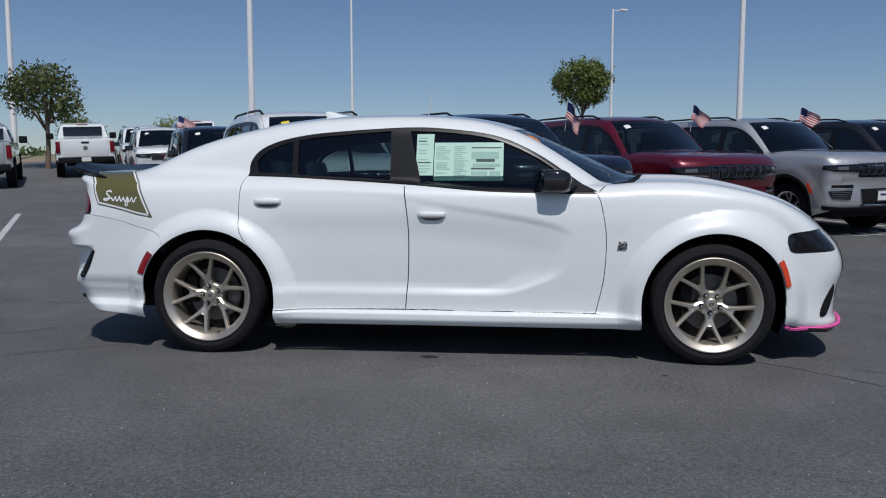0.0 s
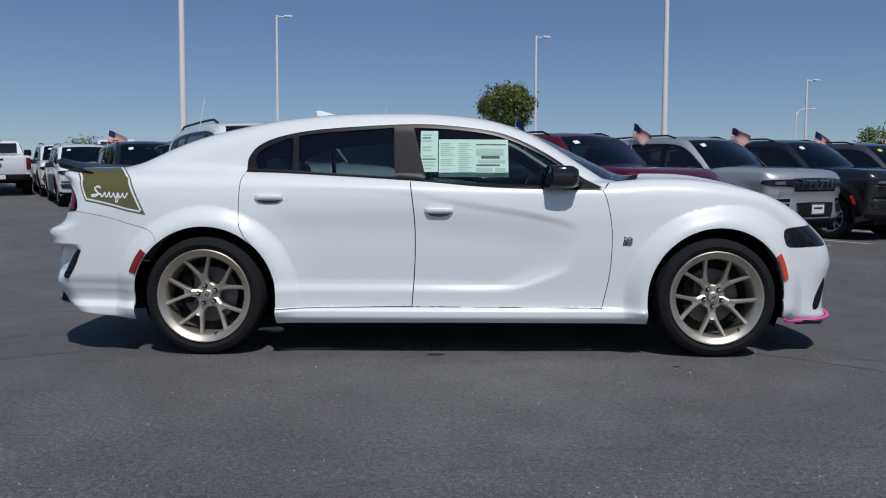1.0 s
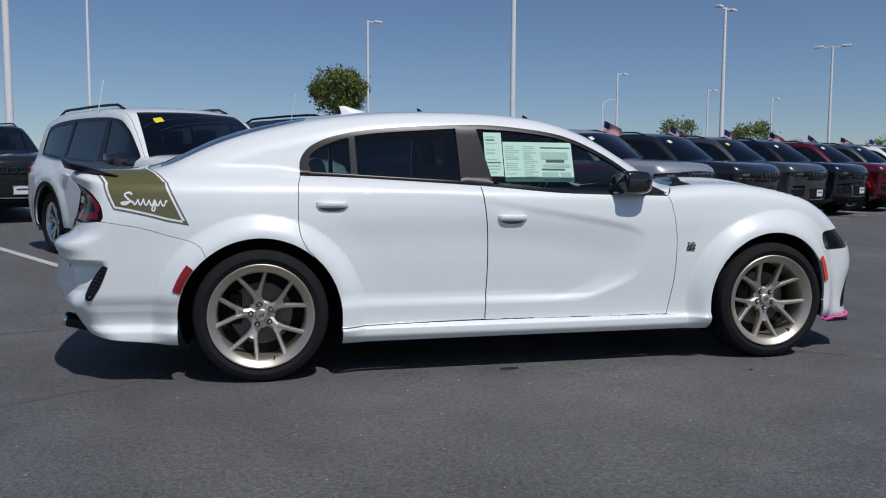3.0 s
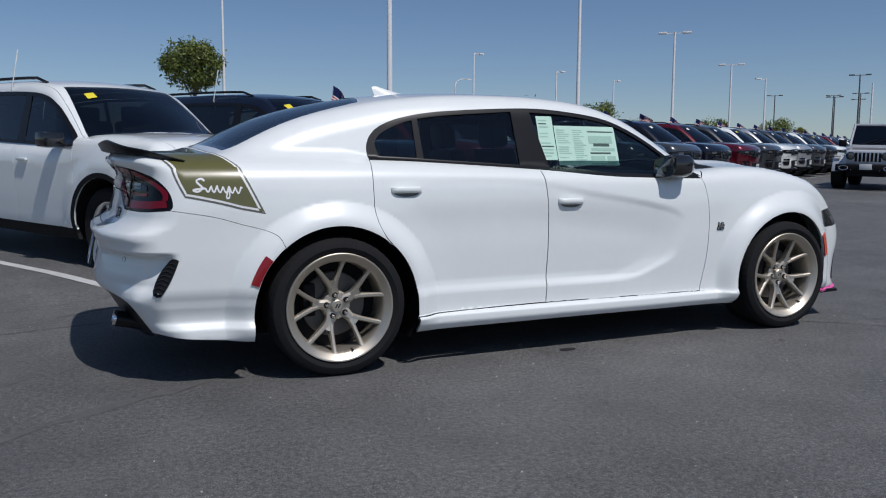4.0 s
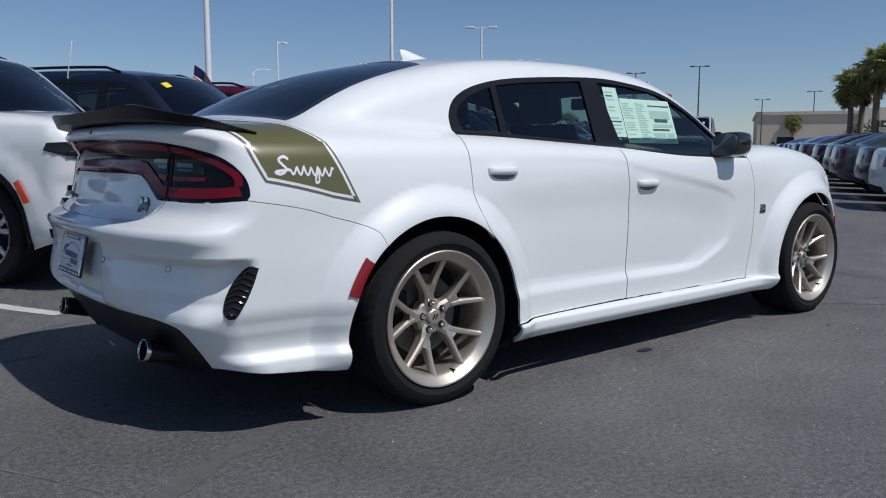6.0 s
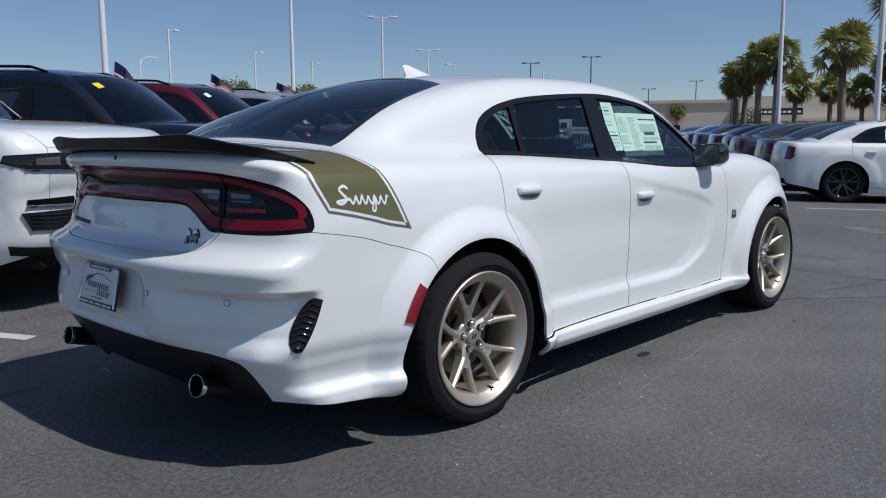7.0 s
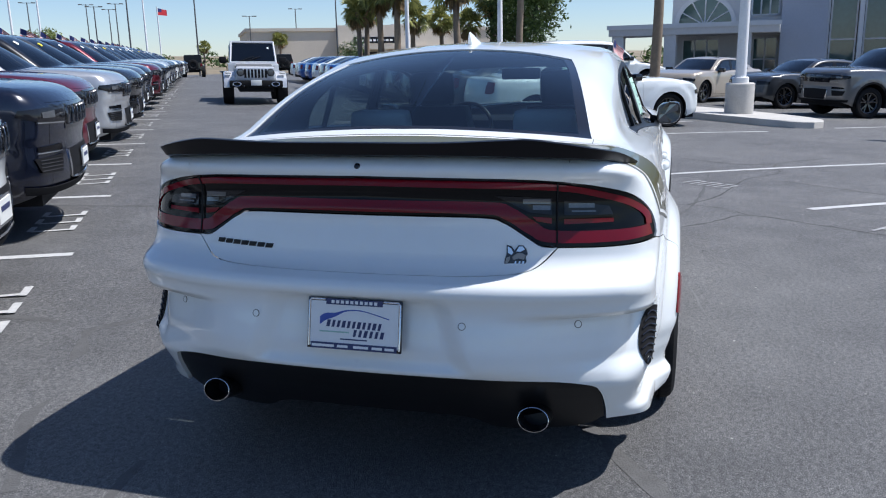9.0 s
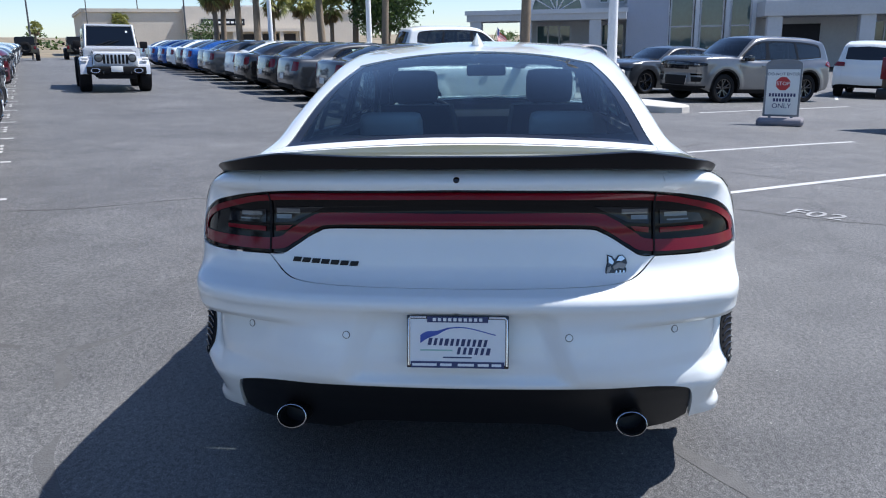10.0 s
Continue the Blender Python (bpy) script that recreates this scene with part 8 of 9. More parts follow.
def pickup(m, pt, words):
    top = thing("pickup", words, "truck", m)

    def prism(name, pts, h0, h1, mt, lab="", bev=0.04):
        z0, z1 = min(p[1] for p in pts), max(p[1] for p in pts)
        bm = bmesh.new()
        rows = [[bm.verts.new((x, sd * (h0 + (h1 - h0) * (z - z0) / (z1 - z0)), z)) for x, z in pts] for sd in (-1, 1)]
        bm.faces.new(rows[0])
        bm.faces.new(rows[1])
        for i in range(len(pts)):
            j = (i + 1) % len(pts)
            bm.faces.new((rows[0][i], rows[0][j], rows[1][j], rows[1][i]))
        bmesh.ops.bevel(bm, geom=list(bm.edges), offset=bev, segments=2, affect="EDGES")
        return part(name, bm, mt, top, lab, 40)
    prism("bed", [(-2.9, 0.62), (-2.92, 1.40), (-0.95, 1.40), (-0.95, 0.62)], 0.98, 0.97, pt)
    prism("cab", [(-0.95, 0.60), (-0.95, 1.38), (1.15, 1.36), (1.25, 0.60)], 1.0, 0.96, pt)
    prism("roof", [(-0.98, 1.36), (-0.86, 1.88), (-0.4, 1.95), (0.45, 1.93), (1.15, 1.36)], 0.90, 0.72, pt, "", 0.05)
    prism("hood", [(1.2, 0.62), (1.15, 1.38), (2.55, 1.28), (2.85, 1.1), (2.85, 0.62)], 0.98, 0.92, pt)
    box("rear_window", (-0.935, 0, 1.63), (0.03, 1.36, 0.36), BLACK_GLOSS, top, 0.01, "dark rear window", Matrix.Rotation(radians(13), 3, "Y"))
    t = box("tailgate", (-2.93, 0, 1.06), (0.04, 1.52, 0.60), pt, top, 0.015)
    box("gate_handle", (-2.955, 0, 1.28), (0.02, 0.26, 0.06), BLACK_GLOSS, t)
    lathe("gate_badge", [(0, -0.02), (0.07, -0.015), (0.08, 0)], STEEL, t, "grey round badge", n=16, axis="x", origin=(-2.95, 0, 1.08))
    bm = bmesh.new()
    add_box(bm, (-3.0, 0, 0.66), (0.18, 1.86, 0.20), 0.04)
    part("rear_bumper", bm, BLACK_SATIN, top, "black rear bumper", 40)
    box("rear_plate", (-3.10, 0, 0.68), (0.01, 0.31, 0.15), SUN_WHITE, top, 0, "white paper plate")
    box("third_lamp", (-0.99, 0, 1.88), (0.04, 0.40, 0.035), MARKER_RED, top, 0.01, "red high brake lamp")
    box("underbody", (0, 0, 0.52), (5.0, 1.3, 0.18), BLACK_MATTE, top)
    for sd in (-1, 1):
        box("tail_lamp", (-2.90, sd * 0.90, 1.12), (0.10, 0.15, 0.40), RED_LENS, top, 0.02, "red tail lamp")
        box("side_window", (0.0, sd * 0.845, 1.60), (1.5, 0.02, 0.36), BLACK_GLOSS, top, 0.008, "dark side window", Matrix.Rotation(radians(sd * 19), 3, "X"))
        box("door_mirror", (0.95, sd * 1.16, 1.42), (0.12, 0.26, 0.24), BLACK_MATTE, top, 0.05, "black door mirror")
        for cx in (-1.85, 1.85):
            simple_wheel(top, (cx, sd * 0.86, 0.41), 0.41, 0.25, 0.14, 5, ALLOY, sd > 0)
            lathe("arch_trim", [(0.47, -0.02), (0.52, -0.02), (0.52, 0.02), (0.47, 0.02), (0.47, -0.02)], BLACK_MATTE, top, n=24, axis="y", origin=(cx, sd * 0.985, 0.43))
    return top


pickup(stand((-17.3, 24.3), 122), P_WHITE, "white full-size pickup parked nose in")
pickup(stand((-17.6, 18.9), 122), P_SILVER, "silver full-size pickup parked nose in")
pickup(stand((-15.0, 29.5), 122), P_WHITE, "white full-size pickup parked farther back")
pickup(stand((11.3, -9.9), -58.6), paint("dark_bronze_paint", (0.07, 0.045, 0.03), metal=0.4, rough=0.3), "dark bronze pickup standing by the showroom")

# ---- lamp posts ----
POST = mat("post_white", (0.80, 0.80, 0.79), rough=0.5, vary=0.08, scale=1.5)


def lamp_post(x, y, h, head="two", r=0.10, base=False, turn=0.0, mt=None):
    mt = mt or POST
    z0 = G(x, y)
    top = thing("lamp_post", "tall white square-headed car park lamp post" + (" on a round concrete base" if base else ""), "lamp post", Matrix.Translation((x, y, z0)) @ pose(0, 0, 0, 0, 0, turn), "car park lamp posts")
    zb = 0.0
    if base:
        lathe("base", [(0, 0.86), (0.30, 0.86), (0.33, 0.83), (0.33, -0.1)], CONCRETE, top, "round concrete base", n=28, smooth=30)
        lathe("base_cap", [(0, 1.0), (0.17, 1.0), (0.19, 0.98), (0.19, 0.86)], mt, top, n=20)
        zb = 0.86
    tube("post", [(0, 0, zb), (0, 0, h)], r, mt, top, n=10, taper=r * 0.62)
    arms = {"two": (-1, 1), "one": (1,), "none": (), "street": ()}[head]
    for sg in arms:
        box("arm", (sg * 0.28, 0, h - 0.06), (0.5, 0.05, 0.05), mt, top)
        box("lamp_head", (sg * 0.66, 0, h - 0.03), (0.46, 0.32, 0.10), mt, top, 0.02, "flat lamp head")
    if head == "street":
        tube("arm", [(0, 0, h - 0.4), (0.25, 0, h + 0.15), (0.8, 0, h + 0.35), (1.3, 0, h + 0.36)], 0.04, mt, top, n=6)
        box("lamp_head", (1.5, 0, h + 0.34), (0.5, 0.18, 0.09), mt, top, 0.02)
    return top


lamp_post(15.7, -2.65, 8.5, "two", 0.13, True, 20)
for x, y, h, hd, r, tn in ((7.0, 21.6, 9.0, "two", 0.11, 30), (-7.5, 16.3, 9.0, "two", 0.105, 30), (-10.6, 42, 9.6, "one", 0.10, 20), (4.8, 43.5, 8.7, "one", 0.10, 20), (21.5, 32.0, 8.3, "two", 0.12, 30),
                           (28.0, 32.2, 7.0, "two", 0.09, -40), (23.0, 47.8, 6.9, "one", 0.09, 20), (30.8, 68.0, 7.0, "street", 0.08, 0), (40.8, 55.7, 6.6, "one", 0.09, 20), (39.6, 40.0, 6.6, "two", 0.09, -40),
                           (49.0, 46.0, 6.6, "one", 0.09, 160), (34.0, 54.4, 6.9, "one", 0.09, 10), (30.8, 10.4, 8.5, "two", 0.11, 30), (25.5, 5.1, 8.5, "two", 0.11, 30), (-25.1, 31.3, 9.5, "two", 0.16, 30)):
    lamp_post(x, y, h, hd, r, False, tn)
DARK_POST = mat("post_dark", (0.10, 0.10, 0.10), rough=0.5, vary=0.1)
for i, (x, y, h) in enumerate(((63, 41, 8.5), (60, 46, 8.0), (72.8, 59.4, 7.0), (80, 62, 8), (85, 70, 8), (92, 72, 8), (75, 70, 7.5), (95, 46, 8), (90, 50, 7), (70, 30, 7.5))):
    lamp_post(x, y, h, "two", 0.09, False, -50, DARK_POST)
lamp_post(56.1, 41.6, 6.8, "none", 0.10)

# tall flag on its pole
fp = thing("flag_pole", "tall pole with a small striped flag", "flag pole", Matrix.Translation((61, 43.6, G(61, 43.6))))
tube("pole", [(0, 0, 0), (0, 0, 6.2)], 0.06, POST, fp, n=8)
raw("cloth", [(0, 0, 6.1), (0.9, -0.4, 5.95), (0.9, -0.4, 5.45), (0, 0, 5.5)], [(0, 1, 2, 3)], FLAG_RED, fp, "red striped cloth")
raw("canton", [(0.01, -0.02, 6.1), (0.4, -0.2, 6.04), (0.4, -0.2, 5.78), (0.01, -0.02, 5.8)], [(0, 1, 2, 3)], FLAG_BLUE, fp, "blue canton")

# ---- kerbed island and sign ----
isl = flow([(13.6, -4.0), (14.2, -4.3), (15.4, -3.9), (17.4, -2.4), (20.6, 0.6), (22.6, 3.0), (21.8, 3.4), (18.6, 0.9), (15.4, -1.6), (13.7, -3.2), (13.5, -3.7), (13.6, -4.0)], 0.4)
k = len(isl) - 1
ctr = isl.mean(0)
zt = [G(x, y) for x, y in isl[:-1]]
rings = [[(x, y, z - 0.05) for (x, y), z in zip(isl[:-1], zt)], [(x, y, z + 0.13) for (x, y), z in zip(isl[:-1], zt)],
         [(x + (ctr[0] - x) * 0.006, y + (ctr[1] - y) * 0.006, z + 0.15) for (x, y), z in zip(isl[:-1], zt)], [(x + (ctr[0] - x) * 0.05, y + (ctr[1] - y) * 0.05, z + 0.155) for (x, y), z in zip(isl[:-1], zt)]]
tagged(loft("kerb_island", rings, CONCRETE, None, smooth=30), "raised concrete kerb island under the lamp post", "kerb", kind="structure")


def a_sign(m):
    top = thing("pavement_sign", "portable grey framed sign on rubber feet", "sign", m)
    GREYP = mat("grey_plastic", (0.20, 0.21, 0.22), rough=0.5, vary=0.1)
    fr = box("frame", (0, 0, 0.68), (0.035, 0.66, 1.02), GREYP, top, 0.012)
    rings = []
    for u in np.linspace(-1, 1, 9):
        rings.append([(-0.018, u * 0.31, 1.17), (0.018, u * 0.31, 1.17), (0.018, u * 0.31, 1.20 + 0.06 * math.sqrt(max(0, 1 - u * u))), (-0.018, u * 0.31, 1.20 + 0.06 * math.sqrt(max(0, 1 - u * u)))])
    loft("top_rail", rings, GREYP, top)
    bd = box("board", (0.019, 0, 0.64), (0.012, 0.58, 0.86), SUN_WHITE, top, 0.003, "white printed board")
    face = Matrix.Translation((0.0275, 0, 0)) @ pose(0, 0, 0, 90, 0, 90)
    SIGN_RED = mat("sign_red", (0.45, 0.03, 0.03), rough=0.5, vary=0.08)
    SIGN_GREY = mat("sign_grey", (0.10, 0.11, 0.14), rough=0.5, vary=0.08)
    text_mesh("sign_text", "DO NOT ENTER", 0.078, 0.001, SIGN_GREY, top, face @ Matrix.Translation((0, 0.98, 0)))
    bm = bmesh.new()
    bmesh.ops.create_circle(bm, cap_ends=True, radius=0.135, segments=8, matrix=face @ Matrix.Translation((0, 0.80, 0)) @ pose(0, 0, 0, 0, 0, 22.5))
    part("stop_octagon", bm, SIGN_RED, top, "red octagon")
    text_mesh("sign_text", "STOP", 0.10, 0.001, SUN_WHITE, top, face @ Matrix.Translation((0, 0.80, 0.002)))
    for wdt, z in ((0.50, 0.585), (0.36, 0.49)):
        n = int(wdt / 0.055)
        for i in range(n):
            box("print_bar", (0.0265, (i - (n - 1) / 2) * 0.055, z), (0.003, 0.038, 0.062), NAVY_PRINT, bd)
    text_mesh("sign_text", "ONLY", 0.13, 0.001, NAVY_PRINT, top, face @ Matrix.Translation((0, 0.375, 0)))
    for y in (-0.2, 0.2):
        box("leg", (0, y, 0.12), (0.04, 0.05, 0.12), GREYP, top)
    for x in (-0.14, 0.14):
        b = lathe("foot", [(0, -0.42), (0.05, -0.42), (0.085, -0.38), (0.09, 0), (0.085, 0.38), (0.05, 0.42), (0, 0.42)], mat("foot_grey", (0.22, 0.21, 0.23), rough=0.8, vary=0.15), top, "grey rubber roll foot", n=18, axis="y", origin=(x, 0.0, 0.07))
    return top


sx, sy = 11.25, -5.4
a_sign(Matrix.Translation((sx, sy, G(sx, sy))) @ pose(0, 0, 0, 0, 0, 158))
# ---- trees ----
BARK = mat("bark", (0.16, 0.12, 0.085), rough=0.9, vary=0.3, scale=5, bump=0.4, bump_scale=25)
PALM_BARK = mat("palm_bark", (0.22, 0.17, 0.12), rough=0.9, vary=0.25, scale=6, bump=0.5, bump_scale=18)


def leaf_material(name, color):
    """Leaf green that varies from leaf to leaf, with a little light let through."""
    m = mat(name, color, rough=0.55, vary=0.2, scale=1.2)
    nt = m.node_tree
    b = nt.nodes["Principled BSDF"]
    g = nt.nodes.new("ShaderNodeNewGeometry")
    r = nt.nodes.new("ShaderNodeValToRGB")
    r.color_ramp.elements[0].color = (color[0] * 0.55, color[1] * 0.6, color[2] * 0.5, 1)
    r.color_ramp.elements[1].color = (color[0] * 1.6, color[1] * 1.45, color[2] * 1.2, 1)
    nt.links.new(g.outputs["Random Per Island"], r.inputs[0])
    nt.links.new(r.outputs[0], b.inputs["Base Color"])
    t = nt.nodes.new("ShaderNodeBsdfTranslucent")
    nt.links.new(r.outputs[0], t.inputs["Color"])
    mx = nt.nodes.new("ShaderNodeMixShader")
    mx.inputs[0].default_value = 0.25
    nt.links.new(b.outputs[0], mx.inputs[1])
    nt.links.new(t.outputs[0], mx.inputs[2])
    nt.links.new(mx.outputs[0], nt.nodes["Material Output"].inputs[0])
    return m


LEAF = leaf_material("tree_leaf", (0.125, 0.165, 0.040))
LEAF_DARK = leaf_material("dark_leaf", (0.060, 0.105, 0.028))
PALM_LEAF = leaf_material("palm_leaf", (0.25, 0.27, 0.095))
PALM_DEAD = leaf_material("dry_frond", (0.23, 0.16, 0.085))


def leafy(name, blobs, count, size, material, parent, seed):
    """A crown of single leaves spread over clumps (centre, radii), denser towards each clump's skin."""
    rg = np.random.RandomState(seed)
    vol = np.array([b[1][0] * b[1][1] * b[1][2] for b in blobs]) ** 0.67
    pick = rg.choice(len(blobs), count, p=vol / vol.sum())
    d = rg.normal(size=(count, 3))
    d /= np.linalg.norm(d, axis=1, keepdims=True)
    r = rg.uniform(0.35, 1.0, (count, 1)) ** 0.45 * (1 + 0.10 * rg.normal(size=(count, 1)))
    c = np.array([blobs[i][0] for i in pick]) + d * r * np.array([blobs[i][1] for i in pick])
    a = rg.normal(size=(count, 3))
    a /= np.linalg.norm(a, axis=1, keepdims=True)
    b = np.cross(a, d + 0.3 * rg.normal(size=(count, 3)))
    b /= np.maximum(np.linalg.norm(b, axis=1, keepdims=True), 1e-6)
    s = size * rg.uniform(0.6, 1.3, (count, 1))
    v = np.stack((c - a * s, c + b * s * 0.45, c + a * s, c - b * s * 0.45), 1).reshape(-1, 3)
    f = [(4 * i, 4 * i + 1, 4 * i + 2, 4 * i + 3) for i in range(count)]
    ob = raw(name, v, f, material, parent)
    return ob


def tree(x, y, z_lo, z_hi, r, label, seed, count=3200, leaf=LEAF, rough=0.5):
    """A tree whose crown fills z_lo to z_hi above the ground, of radius r."""
    rg = random.Random(seed)
    top = thing("tree", label, "tree", Matrix.Translation((x, y, G(x, y) - 0.05)))
    h = (z_lo + z_hi) / 2
    tube("trunk", [(0, 0, 0), (0.05, 0.02, z_lo * 0.6), (0.02, 0.05, h)], 0.13, BARK, top, n=8, taper=0.06)
    core = 0.70 + 0.25 * rough
    blobs = [((0, 0, h), (r * core, r * core, (z_hi - z_lo) * 0.5 * core))]
    for i in range(13):
        a, e = rg.uniform(0, 6.28), rg.uniform(-0.75, 0.95)
        k = rg.uniform(0.5, 0.78)
        c = (r * k * math.cos(a) * math.cos(e), r * k * math.sin(a) * math.cos(e), h + (z_hi - z_lo) / 2 * 0.72 * math.sin(e))
        q = rg.uniform(0.25, 0.45) * (1 - 0.4 * rough) + 0.08
        blobs.append((c, (r * q, r * q, r * q * 0.9)))
        if i < 6:
            tube("limb", [(0.02, 0.04, z_lo * 0.8 + 0.1 * i), (c[0] * 0.5, c[1] * 0.5, (z_lo + c[2]) / 2 + 0.1), c], 0.05, BARK, top, n=6, taper=0.015)
    leafy("crown", blobs, count, 0.075 + 0.016 * r, leaf, top, seed)
    return top


tree(3.1, 43.7, 2.9, 6.15, 1.85, "clipped round green tree beyond the parked cars", 1, 9000, rough=0.9)
tree(-20.1, 26.2, 1.75, 4.5, 1.9, "young broad tree with a thin trunk", 2, 3000, leaf_material("young_leaf", (0.085, 0.110, 0.034)), 0.35)
for i, (x, y, zh, r) in enumerate(((28.5, 48.9, 4.3, 1.7), (35.1, 49.7, 4.3, 1.8), (62.3, 57.3, 4.2, 2.2), (56, 60, 4.0, 2.0), (48, 62, 3.8, 1.6), (-40, 62, 4.0, 2.2), (-33, 66, 4.6, 2.4), (-47, 58, 3.8, 2.0))):
    tree(x, y, 1.2, zh, r, "round green shrub tree at the edge of the lot", 10 + i, 2800, rough=0.8)
tree(36.6, 6.0, 1.6, 5.6, 2.35, "dark leafy tree among the palms", 30, 8500, LEAF_DARK, 0.6)
tree(66, 27, 1.2, 3.4, 1.6, "dark leafy tree before a tan building", 31, 1000, LEAF_DARK, 0.3)


def palm_parts(top, h, seed, spread=1.25, n=58, girth=0.20):
    rg = random.Random(seed)
    lean = rg.uniform(-0.25, 0.25)
    pts = [(lean * (u ** 2), 0.1 * math.sin(3 * u + seed), h * u) for u in np.linspace(0, 1, 7)]
    tube("trunk", pts, girth, PALM_BARK, top, n=10, taper=girth * 0.75)
    cx, cy, cz = pts[-1]
    green, dead, fg, fd = [], [], [], []
    for i in range(n + 12):
        dry = i >= n
        az = rg.uniform(0, 6.283)
        el = rg.uniform(-1.35, -0.75) if dry else rg.uniform(-0.65, 1.45)
        ln = spread * rg.uniform(0.22, 0.8) * (0.8 if dry else 1)
        u = Vector((math.cos(az) * math.cos(el), math.sin(az) * math.cos(el), math.sin(el)))
        side = Vector((-math.sin(az), math.cos(az), 0))
        side = Matrix.Rotation(rg.uniform(-1.1, 1.1), 3, u) @ side
        nrm = u.cross(side)
        tip = Vector((cx, cy, cz)) + u * ln
        V, F = (dead, fd) if dry else (green, fg)
        b0 = len(V)
        V += [tuple(Vector((cx, cy, cz)) + side * 0.02), tuple(Vector((cx, cy, cz)) - side * 0.02), tuple(tip + side * 0.012), tuple(tip - side * 0.012)]
        F.append((b0, b0 + 1, b0 + 3, b0 + 2))
        for j in range(11):
            a = radians(-78 + 15.6 * j) * (0.5 if dry else 1)
            dirv = (u * math.cos(a) + side * math.sin(a)).normalized()
            bl = spread * rg.uniform(0.42, 0.6)
            droop = Vector((0, 0, -0.18 * bl - rg.uniform(0, 0.12)))
            wv = dirv.cross(nrm).normalized() * 0.052
            b0 = len(V)
            m1 = tip + dirv * bl * 0.6 + droop * 0.25
            V += [tuple(tip), tuple(m1 + wv), tuple(tip + dirv * bl + droop), tuple(m1 - wv)]
            F.append((b0, b0 + 1, b0 + 2, b0 + 3))
    raw("crown", green, fg, PALM_LEAF, top)
    raw("dry_skirt", dead, fd, PALM_DEAD, top, "dry brown fronds under the crown")


palms = []
for s in range(3):
    t = thing("palm", "tall fan palm with a shaggy trunk", "palm tree", None, "palms by the showroom")
    palm_parts(t, 5.0, s + 3)
    palms.append(t)


def palm_at(x, y, h, i, first=False):
    src = palms[i % 3]
    m = Matrix.Translation((x, y, G(x, y) - 0.05)) @ pose(0, 0, 0, 0, 0, 67 * i) @ Matrix.Scale(h / 5.0, 4)
    if first:
        src.matrix_world = m
    else:
        copy_thing(src, m)


spots = [(23.2, 46, 3.9), (21.8, 45, 4.7), (20.6, 44, 4.9), (19.4, 45, 4.5), (17.4, 46, 3.7), (16.7, 40, 5.0), (15.7, 44, 4.1), (14.1, 43, 4.7), (22.6, 47, 4.2)]
for i, (az, d, h) in enumerate(spots):
    palm_at(-4.3 + d * math.cos(radians(az)), -2.6 + d * math.sin(radians(az)), h, i, i < 3)
for x, y, h, s in ((30.8, 5.3, 6.6, 21), (22.0, -0.55, 7.5, 22)):
    t = thing("palm", "tall fan palm with a bare trunk", "palm tree", Matrix.Translation((x, y, G(x, y) - 0.05)), "palms by the showroom")
    palm_parts(t, h, s, 1.7, 58, 0.17)
palm_at(67.5, 59.0, 3.4, 6)
palm_at(75.9, 48.3, 3.2, 7)
palm_at(92, 47, 4.2, 8)

# far scrub along the rise
rg = np.random.RandomState(5)
blobs = []
for i in range(150):
    a = radians(rg.uniform(-25, 150))
    d = rg.uniform(105, 230)
    x, y = d * math.cos(a), d * math.sin(a)
    s = rg.uniform(0.7, 2.4)
    blobs.append(((x, y, G(x, y) + s * 0.5), (s * rg.uniform(0.9, 1.8), s * rg.uniform(0.9, 1.8), s * 0.8)))
sc = leafy("far_scrub", blobs, 9000, 0.5, LEAF_DARK, None, 6)
tagged(sc, "dark green desert scrub and trees along the far rise", "scrub", kind="stuff")

# ---- buildings ----
TAN_WALL = mat("tan_stucco", (0.60, 0.54, 0.455), rough=0.9, vary=0.08, scale=0.4, bump=0.15, bump_scale=20)
GREY_WALL = mat("grey_stucco", (0.56, 0.56, 0.56), rough=0.85, vary=0.07, scale=0.5, bump=0.12, bump_scale=25)
BLUE_WALL = mat("blue_grey_panel", (0.36, 0.39, 0.46), rough=0.6, vary=0.06, scale=0.6)
TEAL_GLASS = mat("teal_glazing", (0.05, 0.10, 0.10), rough=0.06, coat=1.0, vary=0.25, scale=0.3)
# near-black paint on solid blocks, standing for the shade of unbuilt interiors
SHADE_FILL = mat("painted_interior_shade", (0.03, 0.03, 0.035), rough=0.9, vary=0.2)
FRAME_WHITE = mat("white_mullion", (0.62, 0.63, 0.64), rough=0.5, vary=0.05)


def wall_frame(az, dist):
    """Axes of a facade that faces back along azimuth az: x to the right, y away, z up."""
    a = radians(az)
    x, y = -5.0 + dist * math.cos(a), -0.2 + dist * math.sin(a)
    return Matrix.Translation((x, y, G(x, y) - 0.2)) @ pose(0, 0, 0, 0, 0, az - 90)


shop = thing("showroom", "grey showroom with an arched window and columned canopies", "building", wall_frame(-8, 60))


def blk(nm, x0, x1, y0, y1, z0, z1, mt, par=None, bev=0.0, lab=""):
    return box(nm, ((x0 + x1) / 2, (y0 + y1) / 2, (z0 + z1) / 2), (x1 - x0, y1 - y0, z1 - z0), mt, par or shop, bev, lab)


blk("wall", -7.4, -0.3, 0.0, 8, 0, 9, GREY_WALL)
blk("wall", -0.3, 2.4, -2.2, 8, 0, 9, BLUE_WALL, lab="blue-grey wall panel")
# solid block behind the glazing, its darkness painted as interior shade
blk("wall", 2.4, 8.2, 0.6, 8, 0, 9, SHADE_FILL)
blk("wall", 8.2, 26, 1.0, 8, 0, 9, GREY_WALL)
